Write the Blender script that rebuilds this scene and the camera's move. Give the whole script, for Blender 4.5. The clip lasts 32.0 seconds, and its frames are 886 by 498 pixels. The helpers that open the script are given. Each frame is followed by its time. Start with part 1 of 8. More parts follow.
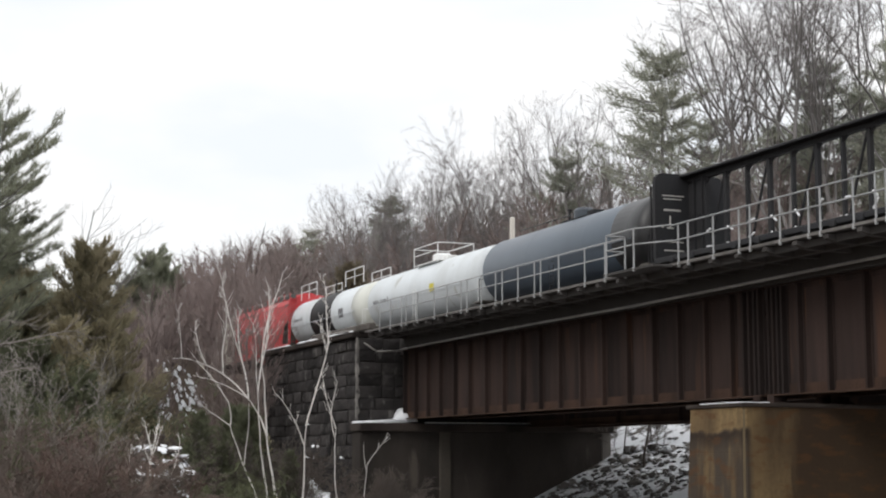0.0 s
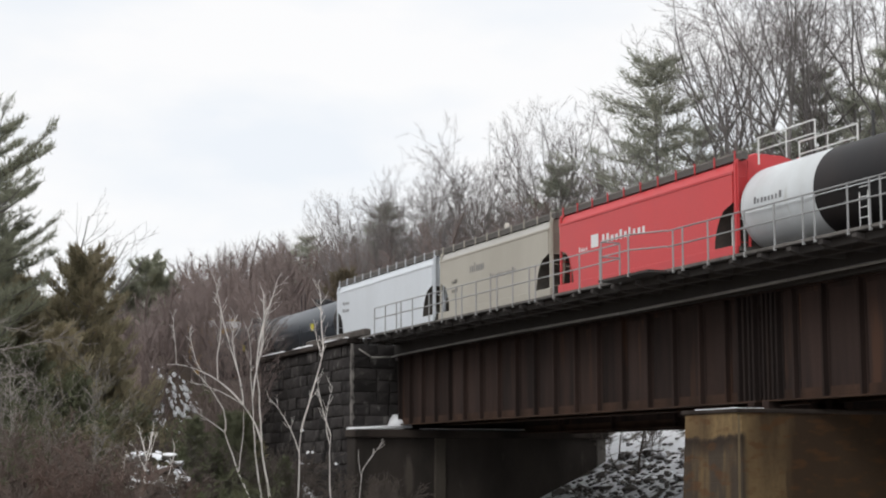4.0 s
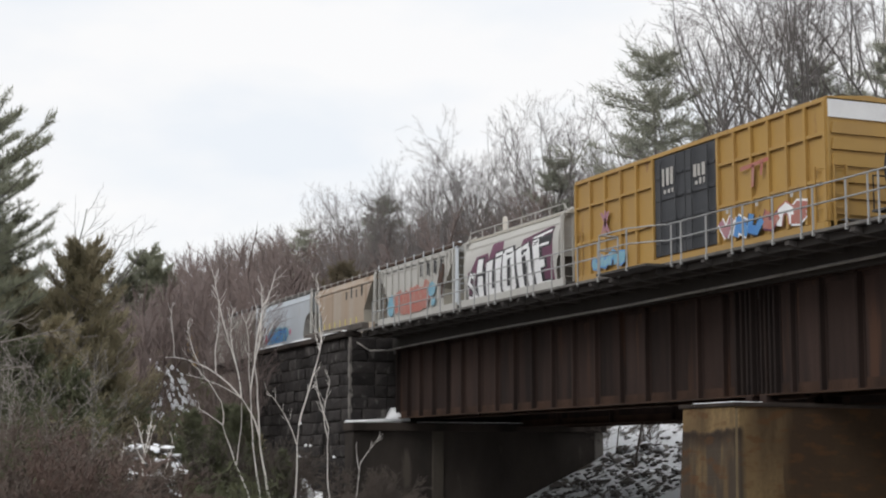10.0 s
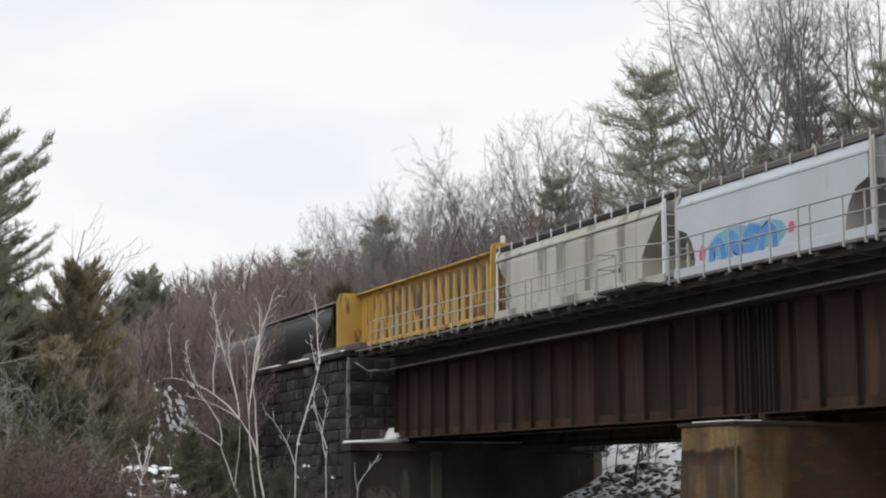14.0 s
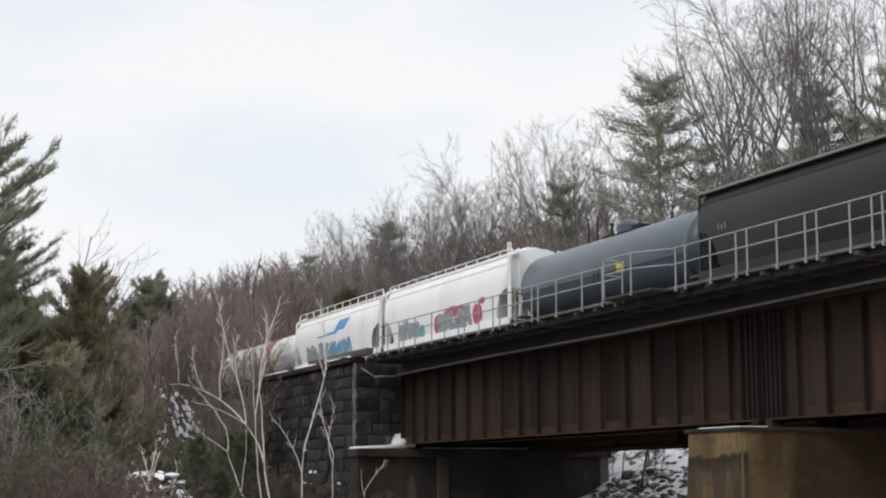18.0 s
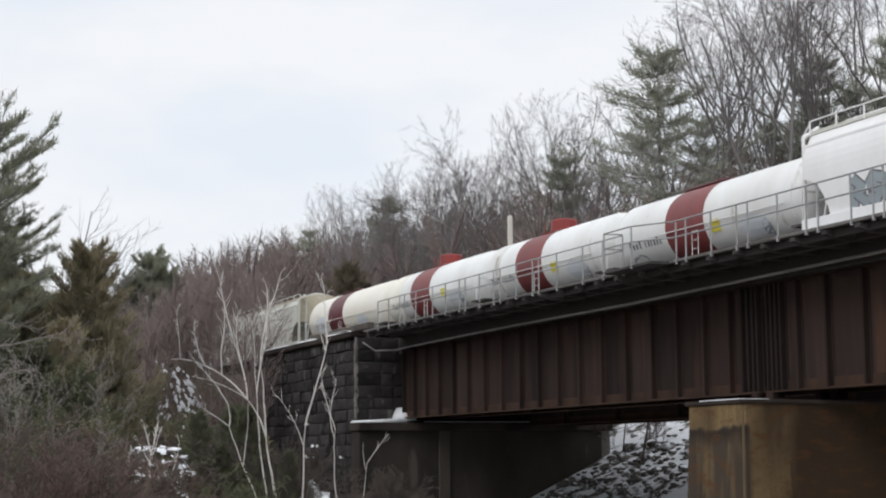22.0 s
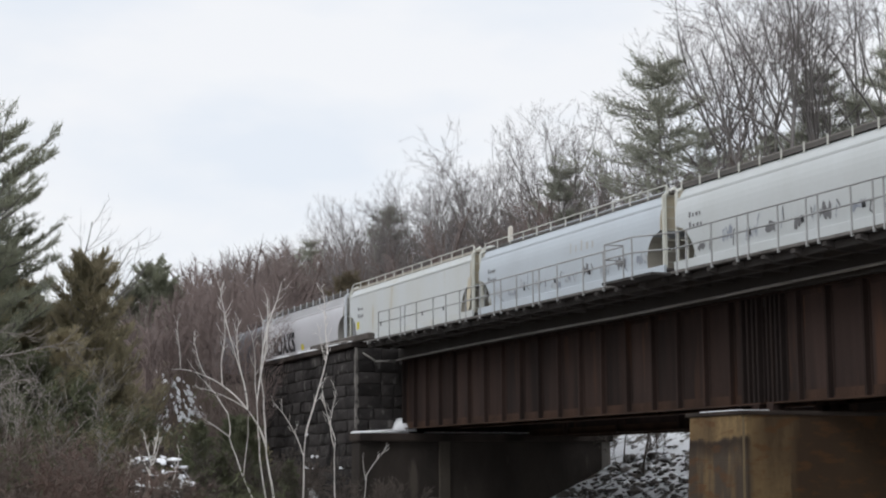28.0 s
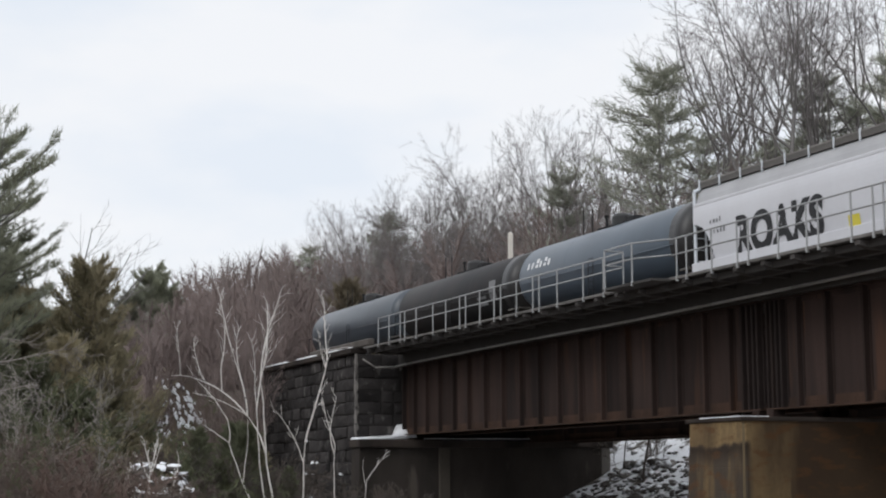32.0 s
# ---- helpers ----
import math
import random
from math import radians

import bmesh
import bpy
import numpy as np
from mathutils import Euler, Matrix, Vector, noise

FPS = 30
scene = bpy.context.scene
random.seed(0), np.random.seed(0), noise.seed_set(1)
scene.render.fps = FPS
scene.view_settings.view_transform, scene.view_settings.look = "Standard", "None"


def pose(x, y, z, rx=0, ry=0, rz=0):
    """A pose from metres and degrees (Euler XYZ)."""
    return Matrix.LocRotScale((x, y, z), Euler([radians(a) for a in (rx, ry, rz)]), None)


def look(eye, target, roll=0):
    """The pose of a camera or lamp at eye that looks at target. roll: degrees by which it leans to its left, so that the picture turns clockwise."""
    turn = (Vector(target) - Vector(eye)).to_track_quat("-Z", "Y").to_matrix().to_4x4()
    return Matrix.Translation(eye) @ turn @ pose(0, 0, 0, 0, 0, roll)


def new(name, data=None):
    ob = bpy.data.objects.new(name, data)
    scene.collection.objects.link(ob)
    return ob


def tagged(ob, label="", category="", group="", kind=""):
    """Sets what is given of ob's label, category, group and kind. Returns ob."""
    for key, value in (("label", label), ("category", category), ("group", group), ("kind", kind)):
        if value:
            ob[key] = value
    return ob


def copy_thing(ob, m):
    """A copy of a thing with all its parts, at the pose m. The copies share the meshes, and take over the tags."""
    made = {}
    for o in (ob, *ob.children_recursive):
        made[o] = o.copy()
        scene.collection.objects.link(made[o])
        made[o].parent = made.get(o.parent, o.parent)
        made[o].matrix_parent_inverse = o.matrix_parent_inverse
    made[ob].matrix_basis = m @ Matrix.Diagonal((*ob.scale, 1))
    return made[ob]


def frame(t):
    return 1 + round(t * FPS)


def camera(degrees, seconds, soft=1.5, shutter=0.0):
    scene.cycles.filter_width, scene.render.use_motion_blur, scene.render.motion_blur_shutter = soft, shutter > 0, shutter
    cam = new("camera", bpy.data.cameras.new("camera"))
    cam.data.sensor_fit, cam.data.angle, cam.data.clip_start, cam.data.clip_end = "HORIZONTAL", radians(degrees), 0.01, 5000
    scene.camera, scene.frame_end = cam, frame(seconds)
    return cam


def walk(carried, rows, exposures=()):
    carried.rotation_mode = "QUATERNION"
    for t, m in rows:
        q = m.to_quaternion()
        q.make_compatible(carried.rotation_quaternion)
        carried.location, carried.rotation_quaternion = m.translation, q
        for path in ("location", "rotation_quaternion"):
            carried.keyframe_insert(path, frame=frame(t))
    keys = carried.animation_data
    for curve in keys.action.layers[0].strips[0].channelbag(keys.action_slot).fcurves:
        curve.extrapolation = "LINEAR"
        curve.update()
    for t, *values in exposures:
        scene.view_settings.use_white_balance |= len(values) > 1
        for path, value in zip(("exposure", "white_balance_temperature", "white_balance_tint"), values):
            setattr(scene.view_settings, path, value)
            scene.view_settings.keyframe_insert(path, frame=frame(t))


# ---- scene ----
# Handheld camera on the near bank: it stands still and sways by fractions of a degree.
LENS = 31.27
cam = camera(LENS, 32.0, soft=2.1)

def aim(yaw, pitch, roll):
    """The pose of the camera: yaw from the line of the track, pitch above the horizon, roll."""
    y, p = radians(yaw), radians(pitch)
    ahead = Vector((-math.cos(y) * math.cos(p), math.sin(y) * math.cos(p), math.sin(p)))
    return look((0, 0, 0), ahead, roll)

SWAY = [
    (0.0, 22.269, 7.520, -0.010),
    (0.5, 22.296, 7.636, -0.147),
    (1.0, 22.362, 7.724, -0.162),
    (1.5, 22.393, 7.760, -0.004),
    (2.0, 22.411, 7.755, 0.130),
    (2.5, 22.421, 7.735, 0.191),
    (3.0, 22.432, 7.730, 0.066),
    (3.5, 22.465, 7.746, 0.028),
    (5.5, 22.409, 7.667, 0.188),
    (6.0, 22.385, 7.598, 0.085),
    (6.5, 22.392, 7.540, 0.057),
    (7.0, 22.438, 7.472, 0.146),
    (7.5, 22.529, 7.460, 0.183),
    (8.0, 22.596, 7.504, 0.120),
    (8.5, 22.602, 7.547, 0.174),
    (9.0, 22.549, 7.585, 0.000),
    (9.5, 22.510, 7.551, -0.143),
    (10.0, 22.525, 7.498, -0.052),
    (10.5, 22.545, 7.519, 0.029),
    (11.0, 22.585, 7.602, 0.074),
    (11.5, 22.578, 7.703, 0.038),
    (12.0, 22.569, 7.776, 0.114),
    (12.5, 22.593, 7.851, 0.200),
    (13.0, 22.610, 7.960, 0.319),
    (13.5, 22.623, 8.074, 0.356),
    (14.0, 22.611, 8.208, 0.219),
    (14.5, 22.555, 8.280, 0.255),
    (16.5, 22.388, 8.428, 0.374),
    (17.0, 22.353, 8.452, 0.298),
    (17.5, 22.364, 8.445, 0.212),
    (18.0, 22.374, 8.421, 0.191),
    (18.5, 22.386, 8.418, 0.184),
    (19.0, 22.418, 8.416, 0.168),
    (19.5, 22.421, 8.416, 0.169),
    (20.0, 22.404, 8.150, 0.117),
    (20.5, 22.382, 7.992, 0.240),
    (21.0, 22.364, 7.725, 0.314),
    (21.5, 22.343, 7.590, 0.282),
    (22.0, 22.347, 7.482, 0.423),
    (22.5, 22.366, 7.443, 0.415),
    (23.0, 22.377, 7.427, 0.340),
    (23.5, 22.386, 7.425, 0.305),
    (24.0, 22.420, 7.444, 0.271),
    (24.5, 22.452, 7.465, 0.324),
    (25.0, 22.507, 7.727, 0.398),
    (25.5, 22.534, 7.790, 0.237),
    (27.5, 22.372, 7.848, 0.258),
    (28.0, 22.330, 7.864, 0.324),
    (28.5, 22.301, 7.910, 0.345),
    (29.0, 22.272, 7.927, 0.314),
    (29.5, 22.235, 7.930, 0.388),
    (30.0, 22.201, 7.925, 0.388),
    (30.5, 22.186, 7.925, 0.431),
    (31.0, 22.198, 7.963, 0.445),
    (31.5, 22.233, 8.029, 0.432),
    (32.0, 22.336, 8.085, 0.325),
]
walk(cam, [(t, aim(yaw, pitch, -roll)) for t, yaw, pitch, roll in SWAY],
     exposures=[(0, 0.19, 6440, 10), (4, 0.1, 6440, 10), (13, 0.08, 6440, 10), (17, 0.06, 6430, 10), (19.5, 0.0, 6250, 10), (32, 0.0, 6235, 10)])

# ---- world and light: overcast, bright, thin cloud ----
def make_world():
    w = bpy.data.worlds.new("overcast_sky")
    w.use_nodes = True
    scene.world = w
    nt = w.node_tree
    nt.nodes.clear()
    out = nt.nodes.new("ShaderNodeOutputWorld")
    bg = nt.nodes.new("ShaderNodeBackground")
    sky = nt.nodes.new("ShaderNodeTexSky")
    sky.sky_type, sky.sun_disc = "NISHITA", False
    sky.sun_elevation, sky.sun_rotation = radians(38), radians(153)
    dim = nt.nodes.new("ShaderNodeVectorMath")
    dim.operation = "SCALE"
    dim.inputs["Scale"].default_value = 0.9
    co = nt.nodes.new("ShaderNodeTexCoord")
    mp = nt.nodes.new("ShaderNodeMapping")
    mp.inputs["Scale"].default_value = (1.0, 1.0, 2.6)
    n1 = nt.nodes.new("ShaderNodeTexNoise")
    n1.inputs["Scale"].default_value, n1.inputs["Detail"].default_value, n1.inputs["Roughness"].default_value = 5.5, 5, 0.5
    ramp = nt.nodes.new("ShaderNodeValToRGB")
    ramp.color_ramp.elements[0].position, ramp.color_ramp.elements[0].color = 0.34, (8.55, 8.87, 9.25, 1)
    ramp.color_ramp.elements[1].position, ramp.color_ramp.elements[1].color = 0.60, (9.7, 9.6, 9.5, 1)
    mix = nt.nodes.new("ShaderNodeMix")
    mix.data_type = "RGBA"
    mix.inputs["Factor"].default_value = 0.93
    lk = nt.links.new
    lk(sky.outputs["Color"], dim.inputs[0])
    lk(co.outputs["Generated"], mp.inputs["Vector"])
    lk(mp.outputs["Vector"], n1.inputs["Vector"])
    lk(n1.outputs["Fac"], ramp.inputs["Fac"])
    lk(dim.outputs["Vector"], mix.inputs["A"])
    lk(ramp.outputs["Color"], mix.inputs["B"])
    # an overcast sky grows brighter towards the zenith
    sep = nt.nodes.new("ShaderNodeSeparateXYZ")
    lk(co.outputs["Generated"], sep.inputs["Vector"])
    up = nt.nodes.new("ShaderNodeMapRange")
    up.inputs["From Min"].default_value, up.inputs["From Max"].default_value = 0.3, 1.0
    up.inputs["To Min"].default_value, up.inputs["To Max"].default_value = 1.0, 1.5
    lk(sep.outputs["Z"], up.inputs["Value"])
    grad = nt.nodes.new("ShaderNodeVectorMath")
    grad.operation = "SCALE"
    lk(mix.outputs["Result"], grad.inputs[0])
    lk(up.outputs["Result"], grad.inputs["Scale"])
    lk(grad.outputs["Vector"], bg.inputs["Color"])
    bg.inputs["Strength"].default_value = 0.1
    lk(bg.outputs["Background"], out.inputs["Surface"])


make_world()
sun_data = bpy.data.lights.new("sun", "SUN")
sun_data.energy, sun_data.angle, sun_data.color = 1.15, radians(24), (1.0, 0.97, 0.93)
sun = new("sun", sun_data)
sun.matrix_world = look((0, 0, 38), (-22, 44, 0))


# ---- materials ----
def material(name, base, rough=0.7, metal=0.0, second=None, amount=0.35, grain=6.0, patch=0.7, streak=1.0, bump=0.15, spec=0.4, by_piece=0.0, speck=0.45, third=None, third_at=0.62, third_scale=1.6, third_streak=1.0):
    """A procedural surface: base colour with fine grain, large patches of a second colour, and stains or rust of a third."""
    m = bpy.data.materials.new(name)
    m.use_nodes = True
    nt = m.node_tree
    b = nt.nodes["Principled BSDF"]
    b.inputs["Roughness"].default_value, b.inputs["Metallic"].default_value = rough, metal
    b.inputs["Specular IOR Level"].default_value = spec
    lk = nt.links.new
    co = nt.nodes.new("ShaderNodeTexCoord")
    info = nt.nodes.new("ShaderNodeObjectInfo")
    shift = nt.nodes.new("ShaderNodeVectorMath")
    shift.operation = "MULTIPLY_ADD"
    lk(info.outputs["Random"], shift.inputs[0])
    shift.inputs[1].default_value = (37, 53, 71)
    lk(co.outputs["Object"], shift.inputs[2])

    def noise_of(scale, detail, squeeze):
        mp = nt.nodes.new("ShaderNodeMapping")
        mp.inputs["Scale"].default_value = (1, 1, squeeze)
        lk(shift.outputs["Vector"], mp.inputs["Vector"])
        n = nt.nodes.new("ShaderNodeTexNoise")
        n.inputs["Scale"].default_value, n.inputs["Detail"].default_value = scale, detail
        lk(mp.outputs["Vector"], n.inputs["Vector"])
        return n.outputs["Fac"]

    def ramp_of(src, a, z):
        r = nt.nodes.new("ShaderNodeMapRange")
        r.inputs["From Min"].default_value, r.inputs["From Max"].default_value = a, z
        lk(src, r.inputs["Value"])
        return r.outputs["Result"]

    def blend(fac, a, c, scale=1.0):
        mx = nt.nodes.new("ShaderNodeMix")
        mx.data_type = "RGBA"
        if scale != 1.0:
            k = nt.nodes.new("ShaderNodeMath")
            k.operation = "MULTIPLY"
            k.inputs[1].default_value = scale
            lk(fac, k.inputs[0])
            fac = k.outputs[0]
        lk(fac, mx.inputs["Factor"])
        for sock, val in (("A", a), ("B", c)):
            if isinstance(val, tuple):
                mx.inputs[sock].default_value = (*val, 1)
            else:
                lk(val, mx.inputs[sock])
        return mx.outputs["Result"]

    if second is None:
        second = tuple(c * 0.55 for c in base)
    col = blend(ramp_of(noise_of(patch, 4, streak), 0.38, 0.68), base, second, amount)
    fine = noise_of(grain, 5, 1.0)
    dark = tuple(c * 0.72 for c in base)
    col = blend(ramp_of(fine, 0.45, 0.75), col, dark, speck)
    if third is not None:
        col = blend(ramp_of(noise_of(third_scale, 6, third_streak), third_at, third_at + 0.09), col, third, 0.85)
    if by_piece:
        hsv = nt.nodes.new("ShaderNodeHueSaturation")
        r = nt.nodes.new("ShaderNodeMapRange")
        r.inputs["To Min"].default_value, r.inputs["To Max"].default_value = 1 - by_piece, 1 + by_piece
        lk(info.outputs["Random"], r.inputs["Value"])
        lk(r.outputs["Result"], hsv.inputs["Value"])
        lk(col, hsv.inputs["Color"])
        col = hsv.outputs["Color"]
    lk(col, b.inputs["Base Color"])
    if bump:
        bp = nt.nodes.new("ShaderNodeBump")
        bp.inputs["Strength"].default_value, bp.inputs["Distance"].default_value = bump, 0.03
        lk(fine, bp.inputs["Height"])
        lk(bp.outputs["Normal"], b.inputs["Normal"])
    return m


def foliage(name, base, second):
    """Needles: matt blades that let part of the light through."""
    m = material(name, base, 0.8, 0, second, 0.6, 3, 0.5, 1, 0, by_piece=0.2)
    nt = m.node_tree
    b = nt.nodes["Principled BSDF"]
    col = b.inputs["Base Color"].links[0].from_socket
    tr = nt.nodes.new("ShaderNodeBsdfTranslucent")
    nt.links.new(col, tr.inputs["Color"])
    mix = nt.nodes.new("ShaderNodeMixShader")
    mix.inputs[0].default_value = 0.45
    nt.links.new(b.outputs[0], mix.inputs[1])
    nt.links.new(tr.outputs[0], mix.inputs[2])
    nt.links.new(mix.outputs[0], nt.nodes["Material Output"].inputs["Surface"])
    return m


M = {
    "girder": material("rusted_girder_steel", (0.043, 0.0285, 0.0242), 0.9, 0.0, (0.022, 0.017, 0.0158), 0.95, 9, 1.5, 0.1, 0.25, spec=0.1, third=(0.06, 0.033, 0.0225), third_at=0.6, third_scale=1.8, third_streak=0.1, by_piece=0.22),
    "girder_dark": material("darker_girder_steel", (0.024, 0.019, 0.018), 0.9, 0.0, (0.031, 0.022, 0.019), 0.7, 9, 1.2, 0.2, 0.25, spec=0.08),
    "flange": material("orange_rusted_flange", (0.064, 0.038, 0.027), 0.85, 0.0, (0.03, 0.02, 0.016), 0.9, 8, 0.9, 0.5, 0.3, spec=0.1),
    "deck_dark": material("creosoted_timber", (0.066, 0.061, 0.058), 0.85, 0, (0.047, 0.043, 0.041), 0.6, 12, 0.8, 1, 0.3, spec=0.12, by_piece=0.25),
    "old_timber": material("weathered_grey_timber", (0.11, 0.098, 0.088), 0.9, 0, (0.05, 0.043, 0.038), 0.8, 10, 0.9, 1.0, 0.5, spec=0.15),
    "gap_dark": material("dark_gap_timber", (0.055, 0.051, 0.048), 0.95, 0, (0.042, 0.038, 0.035), 0.6, 12, 0.8, 1, 0.3, spec=0.05),
    "edge_steel": material("dull_edge_steel", (0.17, 0.16, 0.15), 0.7, 0.1, (0.07, 0.064, 0.058), 0.8, 10, 1.4, spec=0.2),
    "galv": material("galvanised_steel", (0.35, 0.355, 0.355), 0.6, 0.2, (0.3, 0.3, 0.3), 0.5, 20, 1.0, 1, 0.05),
    "galv_dull": material("dull_galvanised_pipe", (0.25, 0.235, 0.22), 0.7, 0.0, (0.14, 0.128, 0.118), 0.6, 14, 0.8),
    "rail": material("worn_rail_steel", (0.12, 0.09, 0.07), 0.5, 0.6, (0.07, 0.04, 0.03), 0.6, 10, 0.6),
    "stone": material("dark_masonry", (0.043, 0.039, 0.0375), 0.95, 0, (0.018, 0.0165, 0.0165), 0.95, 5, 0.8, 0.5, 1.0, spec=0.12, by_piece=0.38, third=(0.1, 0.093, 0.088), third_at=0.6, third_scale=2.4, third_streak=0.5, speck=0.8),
    "mortar": material("dark_mortar", (0.045, 0.041, 0.039), 0.95, 0, None, 0.4, 8, 0.6, spec=0.1),
    "concrete": material("stained_concrete", (0.195, 0.136, 0.068), 0.9, 0, (0.1, 0.066, 0.036), 0.95, 7, 0.9, 0.35, 0.5, spec=0.15, third=(0.06, 0.042, 0.027), third_at=0.6, third_scale=1.2, third_streak=0.25, speck=0.9),
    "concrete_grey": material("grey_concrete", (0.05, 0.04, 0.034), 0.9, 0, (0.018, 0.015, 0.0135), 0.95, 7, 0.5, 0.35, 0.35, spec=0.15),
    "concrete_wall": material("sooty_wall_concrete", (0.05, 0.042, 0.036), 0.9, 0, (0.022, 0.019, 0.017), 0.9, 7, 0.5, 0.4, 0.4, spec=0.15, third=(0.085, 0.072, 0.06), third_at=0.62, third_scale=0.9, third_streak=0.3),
    "quoin": material("lime_streaked_stone", (0.2, 0.185, 0.17), 0.9, 0, (0.05, 0.045, 0.042), 1.0, 9, 1.6, 0.5, 0.4, third=(0.035, 0.032, 0.03), third_at=0.53, third_scale=3.0, third_streak=0.7),
    "concrete_pale": material("damp_pale_concrete", (0.066, 0.057, 0.047), 0.9, 0, (0.05, 0.044, 0.036), 0.9, 8, 0.9, 0.35, 0.3, spec=0.15),
    "concrete_light": material("pale_edge_concrete", (0.15, 0.135, 0.12), 0.9, 0, (0.055, 0.048, 0.042), 0.85, 9, 0.9, 0.35, 0.3),
    "post_wood": material("pale_post_wood", (0.6, 0.56, 0.5), 0.8, 0, (0.45, 0.41, 0.36), 0.5, 10, 0.8, 0.3),
    "snow": material("old_snow", (0.8, 0.81, 0.83), 0.75, 0, (0.62, 0.63, 0.66), 0.5, 5, 0.8, 1, 0.4),
    "ballast": material("ballast_stone", (0.16, 0.15, 0.145), 0.95, 0, (0.08, 0.075, 0.07), 0.6, 14, 0.8, 1, 0.8),
    "truck": material("grimy_cast_steel", (0.045, 0.041, 0.038), 0.75, 0.2, (0.05, 0.035, 0.025), 0.6, 10, 1.0),
    "wheel": material("wheel_steel", (0.09, 0.075, 0.065), 0.55, 0.6, (0.04, 0.03, 0.025), 0.6, 10, 1.0),
    "black": material("weathered_black_paint", (0.017, 0.017, 0.018), 0.42, 0, (0.035, 0.03, 0.027), 0.6, 9, 0.5, 0.4, 0.05),
    "soot": material("flat_black_paint", (0.024, 0.024, 0.026), 0.7, 0, (0.027, 0.025, 0.024), 0.5, 9, 0.6, 0.4, 0.08, spec=0.2),
    "tank_black": material("dusty_black_tank_paint", (0.013, 0.0125, 0.0135), 0.55, 0, (0.03, 0.023, 0.021), 0.6, 9, 0.5, 0.4, 0.05, spec=0.2, speck=0.12),
    "tank_grey": material("dark_grey_tank_paint", (0.05, 0.06, 0.073), 0.36, 0, (0.035, 0.04, 0.048), 0.6, 9, 0.5, 0.4, 0.05, speck=0.12),
    "tank_blue": material("slate_blue_tank_paint", (0.07, 0.09, 0.115), 0.36, 0, (0.05, 0.063, 0.08), 0.5, 9, 0.5, 0.4, 0.05, speck=0.12),
    "tank_white": material("white_tank_paint", (0.74, 0.745, 0.735), 0.45, 0, (0.56, 0.55, 0.52), 0.6, 6, 0.5, 0.35, 0.05, third=(0.33, 0.3, 0.25), third_at=0.64, third_scale=1.2, third_streak=0.3, speck=0.15),
    "tank_cream": material("cream_stained_tank_paint", (0.74, 0.715, 0.64), 0.45, 0, (0.66, 0.63, 0.55), 0.5, 6, 0.5, 0.35, 0.05, speck=0.12),
    "band_red": material("oxide_red_band", (0.19, 0.038, 0.036), 0.5, 0, (0.11, 0.026, 0.026), 0.7, 8, 0.7, 0.4, 0.05, speck=0.2),
    "dome_red": material("red_dome_paint", (0.26, 0.037, 0.032), 0.5, 0, (0.13, 0.027, 0.024), 0.6, 8, 0.9, 0.5, 0.05, speck=0.2),
    "hop_white": material("white_hopper_paint", (0.6, 0.635, 0.67), 0.5, 0, (0.52, 0.545, 0.57), 0.5, 6, 0.45, 0.3, 0.05, third=(0.4, 0.37, 0.33), third_at=0.7, third_scale=1.0, third_streak=0.3, speck=0.12),
    "hop_bright": material("bright_white_hopper_paint", (0.82, 0.82, 0.82), 0.45, 0, (0.7, 0.69, 0.67), 0.6, 6, 0.7, 0.15, 0.05, third=(0.56, 0.52, 0.45), third_at=0.68, third_scale=1.6, third_streak=0.12, speck=0.12),
    "band_grey": material("dusty_grey_roof_paint", (0.37, 0.37, 0.38), 0.7, 0, (0.29, 0.29, 0.295), 0.6, 6, 0.6, 0.3, 0.05, speck=0.2),
    "hop_lilac": material("lilac_white_hopper_paint", (0.56, 0.56, 0.585), 0.45, 0, (0.48, 0.475, 0.495), 0.5, 6, 0.45, 0.3, 0.05, speck=0.12),
    "hop_pale_blue": material("pale_blue_grey_hopper_paint", (0.465, 0.51, 0.55), 0.6, 0, (0.41, 0.44, 0.47), 0.5, 6, 0.45, 0.3, 0.05, third=(0.36, 0.35, 0.34), third_at=0.7, third_scale=1.1, third_streak=0.3, speck=0.12),
    "hop_ice": material("faded_ice_blue_hopper_paint", (0.42, 0.46, 0.5), 0.6, 0, (0.37, 0.39, 0.415), 0.6, 6, 0.5, 0.25, 0.05, third=(0.36, 0.33, 0.3), third_at=0.64, third_scale=1.3, third_streak=0.2, speck=0.15),
    "hop_mist": material("misty_grey_hopper_paint", (0.51, 0.535, 0.54), 0.55, 0, (0.45, 0.47, 0.46), 0.6, 6, 0.5, 0.3, 0.05, third=(0.4, 0.39, 0.36), third_at=0.68, third_scale=1.1, third_streak=0.3, speck=0.12),
    "hop_grey": material("light_grey_hopper_paint", (0.42, 0.41, 0.385), 0.55, 0, (0.34, 0.325, 0.295), 0.5, 6, 0.45, 0.3, 0.05, third=(0.22, 0.18, 0.15), third_at=0.68, third_scale=1.1, third_streak=0.25, speck=0.12),
    "hop_beige": material("beige_hopper_paint", (0.4, 0.375, 0.32), 0.55, 0, (0.32, 0.295, 0.245), 0.5, 6, 0.45, 0.3, 0.05, third=(0.2, 0.15, 0.11), third_at=0.7, third_scale=1.1, third_streak=0.25, speck=0.12),
    "hop_cream": material("cream_hopper_paint", (0.575, 0.58, 0.53), 0.55, 0, (0.5, 0.5, 0.44), 0.5, 6, 0.45, 0.3, 0.05, third=(0.33, 0.27, 0.18), third_at=0.69, third_scale=1.1, third_streak=0.25, speck=0.12),
